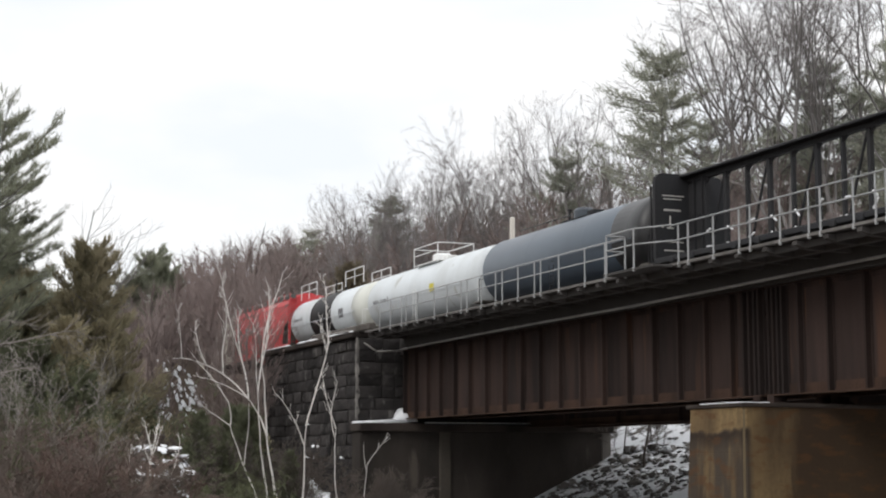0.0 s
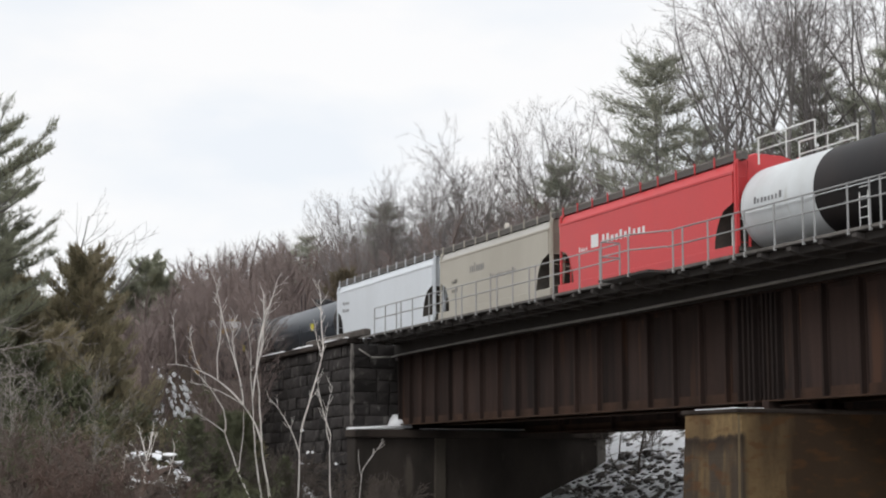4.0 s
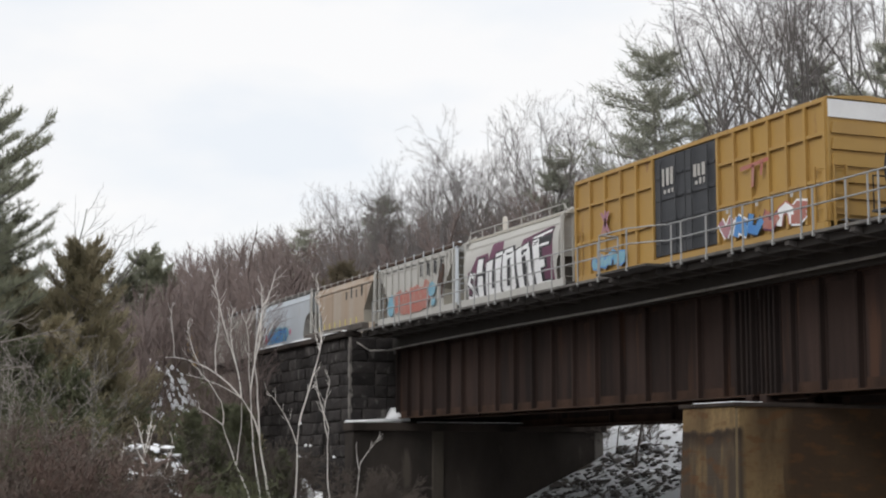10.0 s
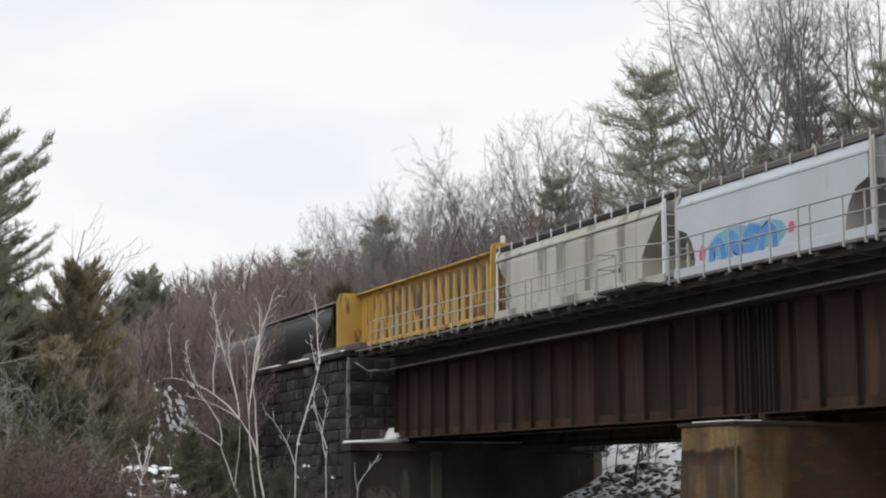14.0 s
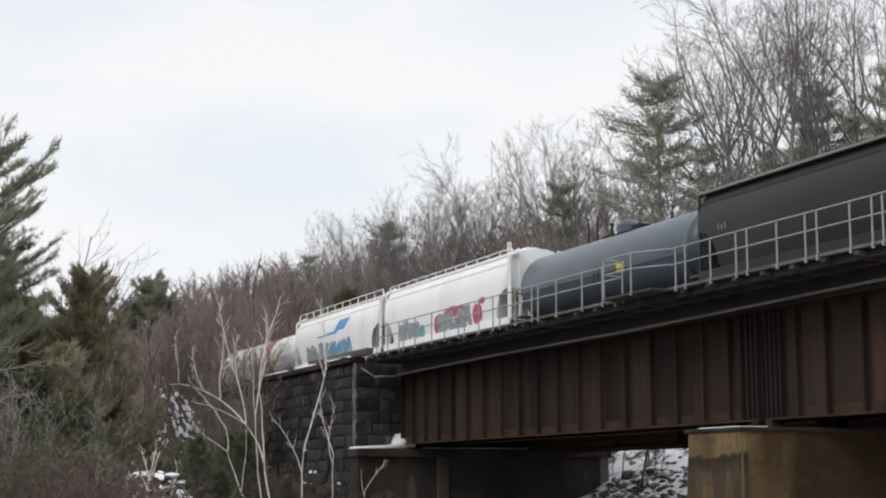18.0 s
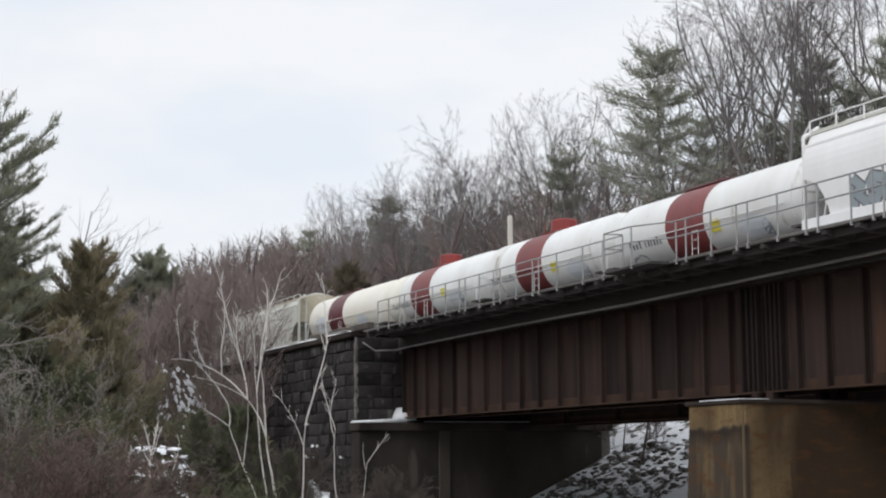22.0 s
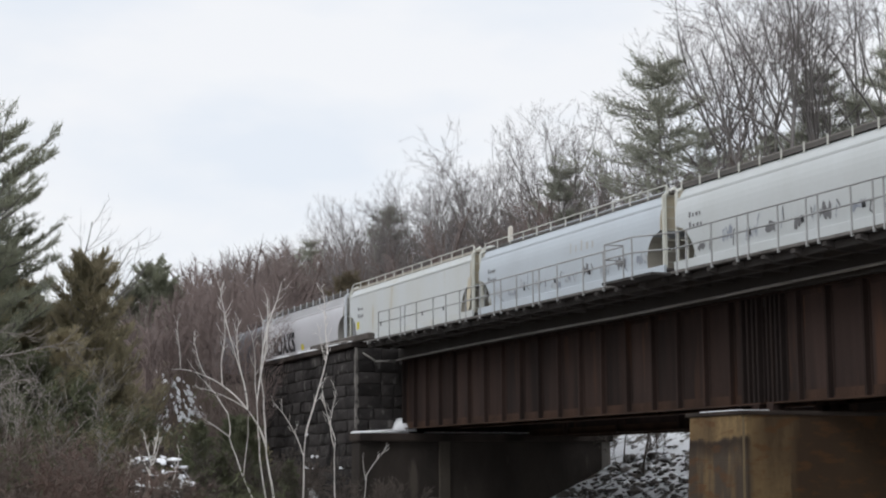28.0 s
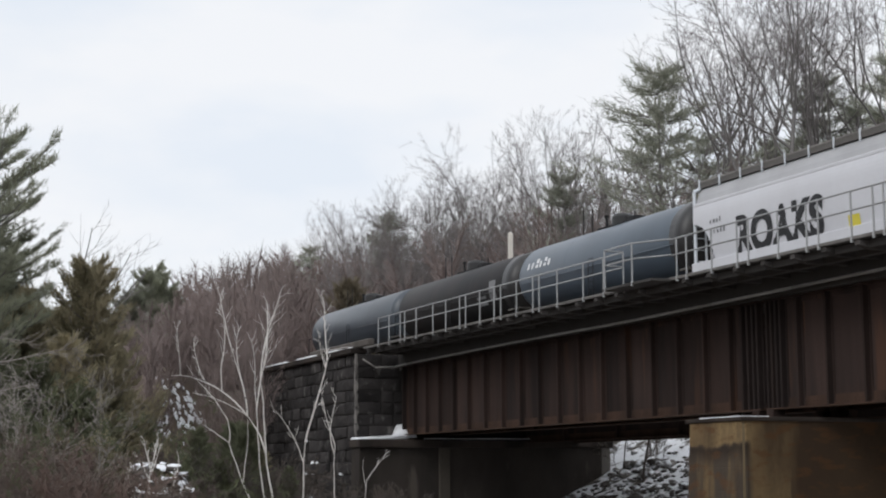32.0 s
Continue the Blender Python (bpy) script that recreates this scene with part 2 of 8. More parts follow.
    "hop_worn": material("weathered_white_hopper_paint", (0.53, 0.555, 0.56), 0.55, 0, (0.5, 0.505, 0.465), 0.7, 6, 0.6, 0.25, 0.05, third=(0.44, 0.4, 0.31), third_at=0.64, third_scale=1.3, third_streak=0.2, speck=0.15),
    "end_cream": material("rust_stained_cream_paint", (0.53, 0.48, 0.37), 0.6, 0, (0.42, 0.37, 0.28), 0.7, 6, 0.8, 0.3, 0.05, third=(0.36, 0.2, 0.09), third_at=0.66, third_scale=1.6, third_streak=0.4, speck=0.2),
    "band_maroon": material("dark_maroon_band", (0.125, 0.026, 0.034), 0.5, 0, (0.08, 0.022, 0.026), 0.7, 8, 0.7, 0.4, 0.05, speck=0.2),
    "smudge": material("faded_sprayed_smudge", (0.24, 0.26, 0.3), 0.6, 0, (0.42, 0.45, 0.48), 0.9, 6, 2.5, 0.6, 0.02, third=(0.45, 0.47, 0.49), third_at=0.5, third_scale=3.5, speck=0.3),
    "smudge_pink": material("faded_pink_smudge", (0.42, 0.25, 0.27), 0.6, 0, (0.5, 0.44, 0.42), 0.9, 6, 2.5, 0.6, 0.02, third=(0.52, 0.52, 0.48), third_at=0.5, third_scale=3.5, speck=0.3),
    "hop_tan": material("rusty_tan_hopper_paint", (0.32, 0.245, 0.18), 0.65, 0, (0.36, 0.315, 0.265), 0.9, 6, 0.8, 0.12, 0.05, third=(0.2, 0.12, 0.07), third_at=0.58, third_scale=1.4, third_streak=0.1, speck=0.2),
    "hop_stain": material("stained_grey_hopper_paint", (0.4, 0.385, 0.35), 0.6, 0, (0.3, 0.28, 0.25), 0.7, 6, 0.6, 0.1, 0.05, third=(0.15, 0.13, 0.115), third_at=0.56, third_scale=1.0, third_streak=0.07, speck=0.2),
    "hop_red": material("red_hopper_paint", (0.55, 0.05, 0.055), 0.45, 0, (0.46, 0.06, 0.065), 0.4, 6, 0.5, 0.3, 0.04, speck=0.12),
    "hop_black": material("black_hopper_paint", (0.01, 0.011, 0.013), 0.42, 0, (0.018, 0.0175, 0.018), 0.6, 7, 0.45, 0.3, 0.05, spec=0.28, speck=0.12),
    "rust_dark": material("dark_rust_scab", (0.085, 0.05, 0.036), 0.9, 0, (0.05, 0.034, 0.027), 0.8, 9, 1.6),
    "grate": material("dark_grating", (0.095, 0.09, 0.085), 0.8, 0, (0.13, 0.115, 0.1), 0.5, 14, 1.0),
    "yellow": material("weathered_yellow_paint", (0.365, 0.222, 0.06), 0.6, 0, (0.3, 0.185, 0.07), 0.55, 7, 0.5, 0.4, 0.05, third=(0.2, 0.1, 0.04), third_at=0.66, third_scale=1.5, third_streak=0.4, speck=0.12),
    "yellow_beam": material("orange_yellow_paint", (0.44, 0.285, 0.06), 0.65, 0, (0.32, 0.2, 0.055), 0.7, 7, 0.6, 0.4, 0.05, third=(0.12, 0.06, 0.03), third_at=0.55, third_scale=1.8, third_streak=0.3, speck=0.2),
    "placard": material("yellow_placard", (0.6, 0.52, 0.06), 0.6, 0, (0.55, 0.45, 0.08), 0.3, 8, 1, speck=0.12),
    "door_black": material("black_door_paint", (0.02, 0.022, 0.026), 0.5, 0, (0.05, 0.05, 0.055), 0.5, 8, 0.7, 0.4, speck=0.12),
    "ink": material("black_lettering", (0.02, 0.02, 0.022), 0.6, 0, None, 0.3, 8, 1, speck=0.12),
    "ink_grey": material("faded_grey_lettering", (0.16, 0.16, 0.165), 0.6, 0, None, 0.3, 8, 1, speck=0.12),
    "ink_white": material("white_lettering", (0.7, 0.7, 0.7), 0.6, 0, None, 0.2, 8, 1, speck=0.12),
    "paint_blue": material("sprayed_blue", (0.05, 0.18, 0.45), 0.55, 0, (0.12, 0.3, 0.52), 0.6, 5, 1.5, speck=0.12),
    "paint_logo": material("flat_logo_blue", (0.1, 0.28, 0.55), 0.5, 0, (0.13, 0.3, 0.55), 0.4, 5, 1, speck=0.12),
    "paint_cyan": material("sprayed_pale_blue", (0.13, 0.31, 0.42), 0.6, 0, (0.28, 0.4, 0.44), 0.8, 5, 1.5, third=(0.38, 0.4, 0.4), third_at=0.62, third_scale=2.5, speck=0.3),
    "paint_red": material("sprayed_red", (0.36, 0.11, 0.085), 0.6, 0, (0.33, 0.2, 0.17), 0.8, 5, 1.5, third=(0.38, 0.35, 0.32), third_at=0.62, third_scale=2.5, speck=0.3),
    "paint_coral": material("sprayed_coral", (0.42, 0.17, 0.12), 0.6, 0, (0.36, 0.24, 0.2), 0.7, 5, 1.5, speck=0.3),
    "paint_pink": material("sprayed_magenta", (0.5, 0.06, 0.15), 0.55, 0, (0.42, 0.12, 0.2), 0.6, 5, 1.5, speck=0.12),
    "paint_grey": material("sprayed_silver_grey", (0.3, 0.34, 0.36), 0.5, 0, (0.22, 0.27, 0.3), 0.6, 5, 1.5, speck=0.12),
    "paint_teal": material("sprayed_teal", (0.12, 0.36, 0.36), 0.55, 0, (0.25, 0.42, 0.42), 0.6, 5, 1.5, speck=0.12),
    "paint_plum": material("sprayed_plum", (0.12, 0.03, 0.07), 0.55, 0, (0.07, 0.025, 0.05), 0.6, 5, 1.5, speck=0.12),
    "paint_white": material("sprayed_white", (0.74, 0.74, 0.75), 0.55, 0, None, 0.1, 5, 1.5, speck=0.12),
    "paint_violet": material("sprayed_violet", (0.3, 0.14, 0.22), 0.55, 0, (0.4, 0.22, 0.12), 0.6, 5, 1.5, speck=0.12),
    "litter": material("leaf_litter", (0.12, 0.09, 0.068), 0.95, 0, (0.08, 0.062, 0.05), 0.7, 4, 0.12, 1, 0.5),
    "bark": material("grey_bark", (0.19, 0.178, 0.172), 0.9, 0, (0.13, 0.12, 0.113), 0.6, 12, 0.6, 0.4, 0.2, by_piece=0.25),
    "twig": material("brown_grey_twigs", (0.21, 0.19, 0.184), 0.9, 0, (0.165, 0.148, 0.142), 0.5, 12, 0.6, 1, 0, by_piece=0.25),
    "pale_twig": material("pale_grey_twigs", (0.27, 0.245, 0.225), 0.9, 0, (0.19, 0.168, 0.15), 0.5, 12, 0.6, 1, 0, by_piece=0.2),
    "twig_far": material("purple_brown_twigs", (0.185, 0.143, 0.132), 0.9, 0, (0.155, 0.127, 0.117), 0.6, 3, 0.12, 1, 0, by_piece=0.25),
    "brush": material("grey_brown_brush", (0.135, 0.108, 0.092), 0.9, 0, (0.075, 0.06, 0.051), 0.6, 6, 0.4, 1, 0, by_piece=0.2),
    "tank_pale": material("dull_pale_tank_paint", (0.58, 0.61, 0.625), 0.45, 0, (0.45, 0.465, 0.465), 0.7, 6, 0.6, 0.3, 0.05, third=(0.3, 0.29, 0.24), third_at=0.62, third_scale=1.2, third_streak=0.25, speck=0.2),
    "streak": material("dark_soot_streak", (0.19, 0.175, 0.155), 0.7, 0, (0.29, 0.27, 0.24), 0.8, 6, 1.6, 0.12, 0.05, third=(0.2, 0.18, 0.16), third_at=0.55, third_scale=2.2, third_streak=0.1, speck=0.3),
    "grime_shade": material("grimy_shaded_slope_sheet", (0.085, 0.078, 0.07), 0.8, 0, (0.14, 0.125, 0.11), 0.6, 8, 0.8, spec=0.2),
    "pier_edge": material("pale_pier_edge", (0.145, 0.112, 0.066), 0.9, 0, (0.07, 0.052, 0.034), 0.9, 9, 1.4, 0.4, 0.3, spec=0.15),
    "brush_dark": material("dark_brown_brush", (0.105, 0.085, 0.072), 0.9, 0, (0.065, 0.055, 0.047), 0.5, 6, 0.4, 1, 0, by_piece=0.2),
    "brush_red": material("reddish_brown_brush", (0.14, 0.096, 0.08), 0.9, 0, (0.08, 0.06, 0.05), 0.6, 6, 0.4, 1, 0, by_piece=0.2),
    "undergrowth": foliage("olive_undergrowth", (0.105, 0.115, 0.065), (0.08, 0.078, 0.045)),
    "under_dark": material("shaded_walkway_steel", (0.075, 0.071, 0.068), 0.8, 0.1, (0.04, 0.037, 0.035), 0.7, 10, 0.8, spec=0.15),
    "birch": material("white_birch_bark", (0.82, 0.79, 0.75), 0.75, 0, (0.56, 0.52, 0.48), 0.6, 8, 1.2, 2.5, 0.1, third=(0.07, 0.06, 0.055), third_at=0.63, third_scale=3, third_streak=3),
    "needle": foliage("pine_needles", (0.25, 0.26, 0.19), (0.2, 0.205, 0.15)),
    "needle_grey": foliage("grey_green_needles", (0.34, 0.35, 0.285), (0.3, 0.295, 0.24)),
    "cedar_dark": foliage("dull_brown_cedar_foliage", (0.2, 0.165, 0.115), (0.16, 0.14, 0.095)),
    "needle_deep": foliage("deep_green_needles", (0.15, 0.16, 0.1), (0.115, 0.115, 0.07)),
    "cedar": foliage("bronzed_cedar_foliage", (0.37, 0.32, 0.21), (0.28, 0.265, 0.165)),
    "rock": material("wet_dark_rock", (0.13, 0.118, 0.108), 0.85, 0, (0.065, 0.058, 0.052), 0.7, 4, 0.8, 1, 0.8, spec=0.2, by_piece=0.3, third=(0.62, 0.63, 0.65), third_at=0.53, third_scale=1.6),
}


# ---- mesh tools ----
class Mesher:
    """Collects boxes, rods and lofts and makes one mesh of them."""

    def __init__(self):
        self.v, self.f = [], []

    def add(self, verts, faces):
        n = len(self.v)
        self.v.extend(verts)
        self.f.extend([tuple(i + n for i in q) for q in faces])
        return self

    def box(self, x0, x1, y0, y1, z0, z1, bev=0.0):
        if not bev:
            v = [(x, y, z) for z in (z0, z1) for y in (y0, y1) for x in (x0, x1)]
            return self.add(v, [(0, 2, 3, 1), (4, 5, 7, 6), (0, 1, 5, 4), (2, 6, 7, 3), (0, 4, 6, 2), (1, 3, 7, 5)])
        b = bev
        rings = []
        for z, d in ((z0, b), (z0 + b, 0), (z1 - b, 0), (z1, b)):
            x_0, x_1, y_0, y_1 = x0 + d, x1 - d, y0 + d, y1 - d
            rings.append([(x_0 + b, y_0, z), (x_1 - b, y_0, z), (x_1, y_0 + b, z), (x_1, y_1 - b, z), (x_1 - b, y_1, z), (x_0 + b, y_1, z), (x_0, y_1 - b, z), (x_0, y_0 + b, z)])
        return self.loft(rings)

    def loft(self, rings, caps=True):
        n, m = len(rings[0]), len(rings)
        v = [p for r in rings for p in r]
        f = [(i * n + j, i * n + (j + 1) % n, (i + 1) * n + (j + 1) % n, (i + 1) * n + j) for i in range(m - 1) for j in range(n)]
        if caps:
            f += [tuple(range(n - 1, -1, -1)), tuple((m - 1) * n + j for j in range(n))]
        return self.add(v, f)

    def rod(self, a, b, r0, r1=None, n=6):
        a, b = Vector(a), Vector(b)
        r1 = r0 if r1 is None else r1
        d = (b - a).normalized()
        s = d.orthogonal().normalized()
        t = d.cross(s)
        rings = [[tuple(p + (s * math.cos(k * math.tau / n) + t * math.sin(k * math.tau / n)) * r) for k in range(n)] for p, r in ((a, r0), (b, r1))]
        return self.loft(rings)

    def pipe(self, pts, r, n=6):
        for a, b in zip(pts[:-1], pts[1:]):
            self.rod(a, b, r, n=n)
        return self

    def plate(self, outline, y0, y1):
        """An outline in x and z, from y0 to y1."""
        return self.loft([[(x, y0, z) for x, z in outline], [(x, y1, z) for x, z in outline]])

    def plate_x(self, outline, x0, x1):
        """An outline in y and z, from x0 to x1."""
        return self.loft([[(x0, y, z) for y, z in outline], [(x1, y, z) for y, z in outline]])

    def mesh(self, name, mat, smooth=False):
        me = bpy.data.meshes.new(name)
        me.from_pydata(self.v, [], self.f)
        me.materials.append(mat)
        bm = bmesh.new()
        bm.from_mesh(me)
        bmesh.ops.recalc_face_normals(bm, faces=bm.faces)
        bm.to_mesh(me)
        bm.free()
        if smooth:
            me.shade_smooth()
        return me


CACHE = {}


def kept(key, make):
    """The mesh under this key, made once."""
    if key not in CACHE:
        CACHE[key] = make()
    return CACHE[key]


def part(name, me, parent, x=0.0, y=0.0, z=0.0, label="", rz=0.0):
    ob = new(name, me)
    ob.parent = parent
    ob.location = (x, y, z)
    if rz:
        ob.rotation_euler = (0, 0, rz)
    if label:
        tagged(ob, label)
    return ob


def thing(name, label, category, group="", kind="", me=None, m=None):
    ob = new(name, me)
    if m is not None:
        ob.matrix_world = m
    return tagged(ob, label, category, group, kind)


def box_mesh(name, mat, x0, x1, y0, y1, z0, z1, bev=0.0):
    return Mesher().box(x0, x1, y0, y1, z0, z1, bev).mesh(name, mat)


# ---- plan ----
TRACK_Y, RAIL_Z = 29.8, 5.95
GIRDER_Y, GIRDER_TOP, GIRDER_BOTTOM = 28.6, 5.35, 1.98
WALK_Y, WALK_Z, RAILING_TOP = 26.2, 6.24, 7.5
ABUT_X, ABUT_Y = -75.2, 26.0
PIER_X0, PIER_X1, PIER_Y = -43.2, -40.1, 26.0


def step(a, b, v):
    u = min(1.0, max(0.0, (v - a) / (b - a)))
    return u * u * (3 - 2 * u)


def ground_z(x, y):
    """The height of the ground: low river bank, a wooded hill behind the track, an embankment beyond the abutments."""
    z = -2.4 + 0.5 * noise.noise((x * 0.05, y * 0.05, 0.0)) + 0.18 * noise.noise((x * 0.31, y * 0.31, 3.0))
    behind = y - 34.6
    if behind > 0:
        rise = 0.42 * behind + 0.13 * max(0.0, -x - 110) * step(0, 14, behind)
        z += 31 * (1 - math.exp(-rise / 31) * 1.0) * 1.12 + 0.6 * step(0, 10, behind) * noise.noise((x * 0.09, y * 0.09, 7.0))
    z += 6.5 * step(-90, -180, x) * step(60, -40, y)
    d = abs(y - TRACK_Y)
    top = 5.0 - max(0.0, d - 3.6) * 0.52
    keep = max(step(-76.5, -82, x) if y > 27 else step(-89.5, -99, x), step(44, 50, x))
    if keep > 0 and top > z:
        z = z * (1 - keep) + top * keep
    # broad shoulder of the embankment beyond the wing wall, and a low hummock on the near bank
    z += 6.3 * math.exp(-((x + 94.5) ** 2 + (y - 20.3) ** 2) / 18) + 2.7 * math.exp(-((x + 46) ** 2 + (y - 9.9) ** 2) / 3)
    return z


def make_ground():
    def spread(lo, hi, fine_lo, fine_hi, fine, far):
        a = list(np.arange(fine_lo, fine_hi + 0.01, fine))
        s, v = fine, fine_hi
        while v < hi:
            s = min(s * 1.25, far)
            v += s
            a.append(v)
        s, v = fine, fine_lo
        while v > lo:
            s = min(s * 1.25, far)
            v -= s
            a.insert(0, v)
        return a
    xs, ys = spread(-2200, 2200, -150, -20, 1.1, 160), spread(-2200, 2200, 4, 90, 1.1, 160)
    v = [(x, y, ground_z(x, y)) for y in ys for x in xs]
    n = len(xs)
    f = [(j * n + i, j * n + i + 1, (j + 1) * n + i + 1, (j + 1) * n + i) for j in range(len(ys) - 1) for i in range(n - 1)]
    me = bpy.data.meshes.new("ground")
    me.from_pydata(v, [], f)
    me.shade_smooth()
    m = material("leaf_litter_and_snow", (0.075, 0.06, 0.046), 0.95, 0, (0.045, 0.038, 0.03), 0.7, 4, 0.25, 1, 0.5, third=(0.78, 0.79, 0.81), third_at=0.38, third_scale=0.8)
    me.materials.append(m)
    me.materials.append(M["litter"])
    for p in me.polygons:
        c = p.center
        p.material_index = 1 if c.y > 64 or c.x < -91 or c.y < 25 else 0
    return thing("ground", "brown leaf-littered river bank and hillside with patches of old snow", "ground", kind="structure", me=me)


make_ground()


# ---- bridge ----
def make_girder(y, x0, x1, top, bottom, stiff, near):
    """A riveted plate girder with flanges and upright stiffeners."""
    g = thing("plate_girder", "rust-brown riveted steel plate girder carrying the railway deck" if near else "dark rusted plate girder on the far side of the bridge", "girder", "bridge girders")
    edges = sorted({x0, x1, *[x for x in stiff if x0 + 0.3 < x < x1 - 0.3]})
    for a, b in zip(edges[:-1], edges[1:]):
        part("web_panel", box_mesh("web_panel", M["girder"], a, b, y, y + 0.016, bottom, top), g)
    part("top_flange", Mesher().box(x0, x1, y - 0.2, y + 0.2, top, top + 0.05).box(x0, x1, y - 0.02, y, top - 0.17, top).mesh("top_flange", M["girder"]), g)
    part("bottom_flange", Mesher().box(x0, x1, y - 0.2, y + 0.2, bottom - 0.05, bottom).box(x0, x1, y - 0.022, y, bottom, bottom + 0.3).mesh("bottom_flange", M["flange"]), g, label="orange rusted bottom flange")
    st = lambda: Mesher().box(-0.05, 0.05, -0.2, 0.0, bottom, top).box(-0.14, 0.14, -0.024, 0, bottom + 0.05, top - 0.03).mesh("stiffener", M["girder"])
    end_st = lambda: Mesher().box(-0.05, 0.05, -0.2, 0.0, bottom, top).box(-0.14, 0.14, -0.024, 0, bottom + 0.05, top - 0.03).mesh("stiffener", M["girder_dark"])
    for x in stiff:
        if x0 + 0.02 < x < x1 - 0.02:
            # stiffeners close to the girder ends get the darker steel colour
            if min(abs(x - q) for q in (x0, x1)) < 1.15 and near:
                part("stiffener", kept(("end_stiff", top, bottom), end_st), g, x, y - 0.001, label="darker end stiffener")
            else:
                part("stiffener", kept(("stiff", top, bottom), st), g, x, y - 0.001)
    if near:
        rivet = Mesher()
        for x in np.arange(x0 + 0.1, x1, 0.17):
            for z in (bottom + 0.06, bottom + 0.14, top - 0.06, top - 0.13):
                rivet.add([(x - 0.018, y - 0.022, z), (x, y - 0.022, z - 0.018), (x + 0.018, y - 0.022, z), (x, y - 0.022, z + 0.018), (x, y - 0.04, z)], [(0, 1, 4), (1, 2, 4), (2, 3, 4), (3, 0, 4)])
        r = part("rivets", rivet.mesh("rivets", M["girder"]), g)
        tagged(r, kind="stuff")
    return g


STIFF_1 = [-74.6, -73.1, -71.5, -69.85, -68.1, -66.35, -64.5, -62.6, -60.75, -58.95, -57.15, -55.3, -53.45, -51.5, -49.6, -47.85, -46.1, -44.5, -43.4]
STIFF_2 = [-41.55, -40.7, -39.2, -37.4, -35.6, -33.8, -32.0, -30.2, -28.4, -26.6, -24.8, -23, -21.2, -19.4, -17.6, -15.8, -14, -12.2, -10.4]
make_girder(GIRDER_Y, -75.0, -42.75, GIRDER_TOP, GIRDER_BOTTOM, STIFF_1 + [-43.1, -42.85, -43.75], True)
make_girder(GIRDER_Y, -42.45, -8.3, GIRDER_TOP, GIRDER_BOTTOM, STIFF_2 + [-42.3, -42.05, -41.8], True)
make_girder(GIRDER_Y, -8.1, 26.0, GIRDER_TOP, GIRDER_BOTTOM, [x + 34.2 for x in STIFF_2], True)
make_girder(GIRDER_Y, 26.2, 46.0, GIRDER_TOP, GIRDER_BOTTOM, [x + 68 for x in STIFF_2], True)
for yy, bot in ((31.0, GIRDER_BOTTOM), (35.2, 1.6), (37.8, 1.6)):
    make_girder(yy, -75.0, -42.75, GIRDER_TOP, bot, STIFF_1[::3], False)
    make_girder(yy, -42.45, 46.0, GIRDER_TOP, bot, STIFF_2[::3], False)

# lateral bracing between the girders
bracing = thing("lateral_bracing", "dark steel cross bracing between the girders", "bracing")
for i, x in enumerate(np.arange(-73, 44, 3.4)):
    a, b = (28.62, 30.98) if i % 2 else (30.98, 28.62)
    part("diagonal", Mesher().rod((x, a, 2.15), (x + 3.4, b, 2.15), 0.06, n=4).mesh("diagonal", M["girder"]), bracing)
    part("cross_frame", Mesher().rod((x, 28.62, 2.2), (x, 30.98, 5.3), 0.05, n=4).mesh("cross_frame", M["girder"]), bracing)
    part("diagonal", Mesher().rod((x, 35.22, 1.75), (x + 3.4, 37.78, 1.75), 0.06, n=4).mesh("diagonal", M["girder"]), bracing)

# ties under the rails
tie_me = Mesher().box(-0.12, 0.12, -1.45, 1.35, -0.16, 0.16, 0.012).mesh("tie", M["deck_dark"])
deck = thing("bridge_deck", "dark creosoted timber ties of the open bridge deck", "bridge deck")
for i, x in enumerate(np.arange(-74.9, -27.0, 0.42)):
    part("tie", tie_me, deck, x, TRACK_Y, 5.57 + 0.01 * math.sin(i * 1.7))
rest = Mesher()
for x in np.arange(-27.0, 46, 0.42):
    rest.box(x - 0.12, x + 0.12, TRACK_Y - 1.45, TRACK_Y + 1.35, 5.41, 5.73)
for x in [*np.arange(-560, -75.3, 0.6), *np.arange(46.2, 500, 0.6)]:
    rest.box(x - 0.12, x + 0.12, TRACK_Y - 1.3, TRACK_Y + 1.3, 5.55, 5.73)
tagged(part("ties", rest.mesh("ties", M["deck_dark"]), deck), kind="stuff")
for yy in (TRACK_Y - 0.75, TRACK_Y + 0.75):
    sec = [(-0.07, 6.1), (0.07, 6.1), (0.07, 6.12), (0.012, 6.15), (0.012, 6.25), (0.036, 6.26), (0.036, 6.3), (-0.036, 6.3), (-0.036, 6.26), (-0.012, 6.25), (-0.012, 6.15), (-0.07, 6.12)]
    thing("rail", "worn steel running rail", "rail", "running rails", me=Mesher().plate_x([(yy + a, b - 0.35) for a, b in sec], -560, 500).mesh("rail", M["rail"]))
# planks that close the deck on the far side
thing("deck_planks", "dark timber planks over the far girders", "planks", me=box_mesh("deck_planks", M["deck_dark"], -75, 46, 31.25, 38.1, 5.42, 5.57, 0.02))
bal = Mesher()
for x0, x1 in ((-560, -75.25), (46.1, 500)):
    bal.plate_x([(TRACK_Y - 3.5, 4.85), (TRACK_Y - 1.9, 5.63), (TRACK_Y + 1.9, 5.63), (TRACK_Y + 3.5, 4.85)], x0, x1)
thing("ballast_bed", "grey stone ballast bed under the approach track", "ballast", kind="stuff", me=bal.mesh("ballast_bed", M["ballast"]))

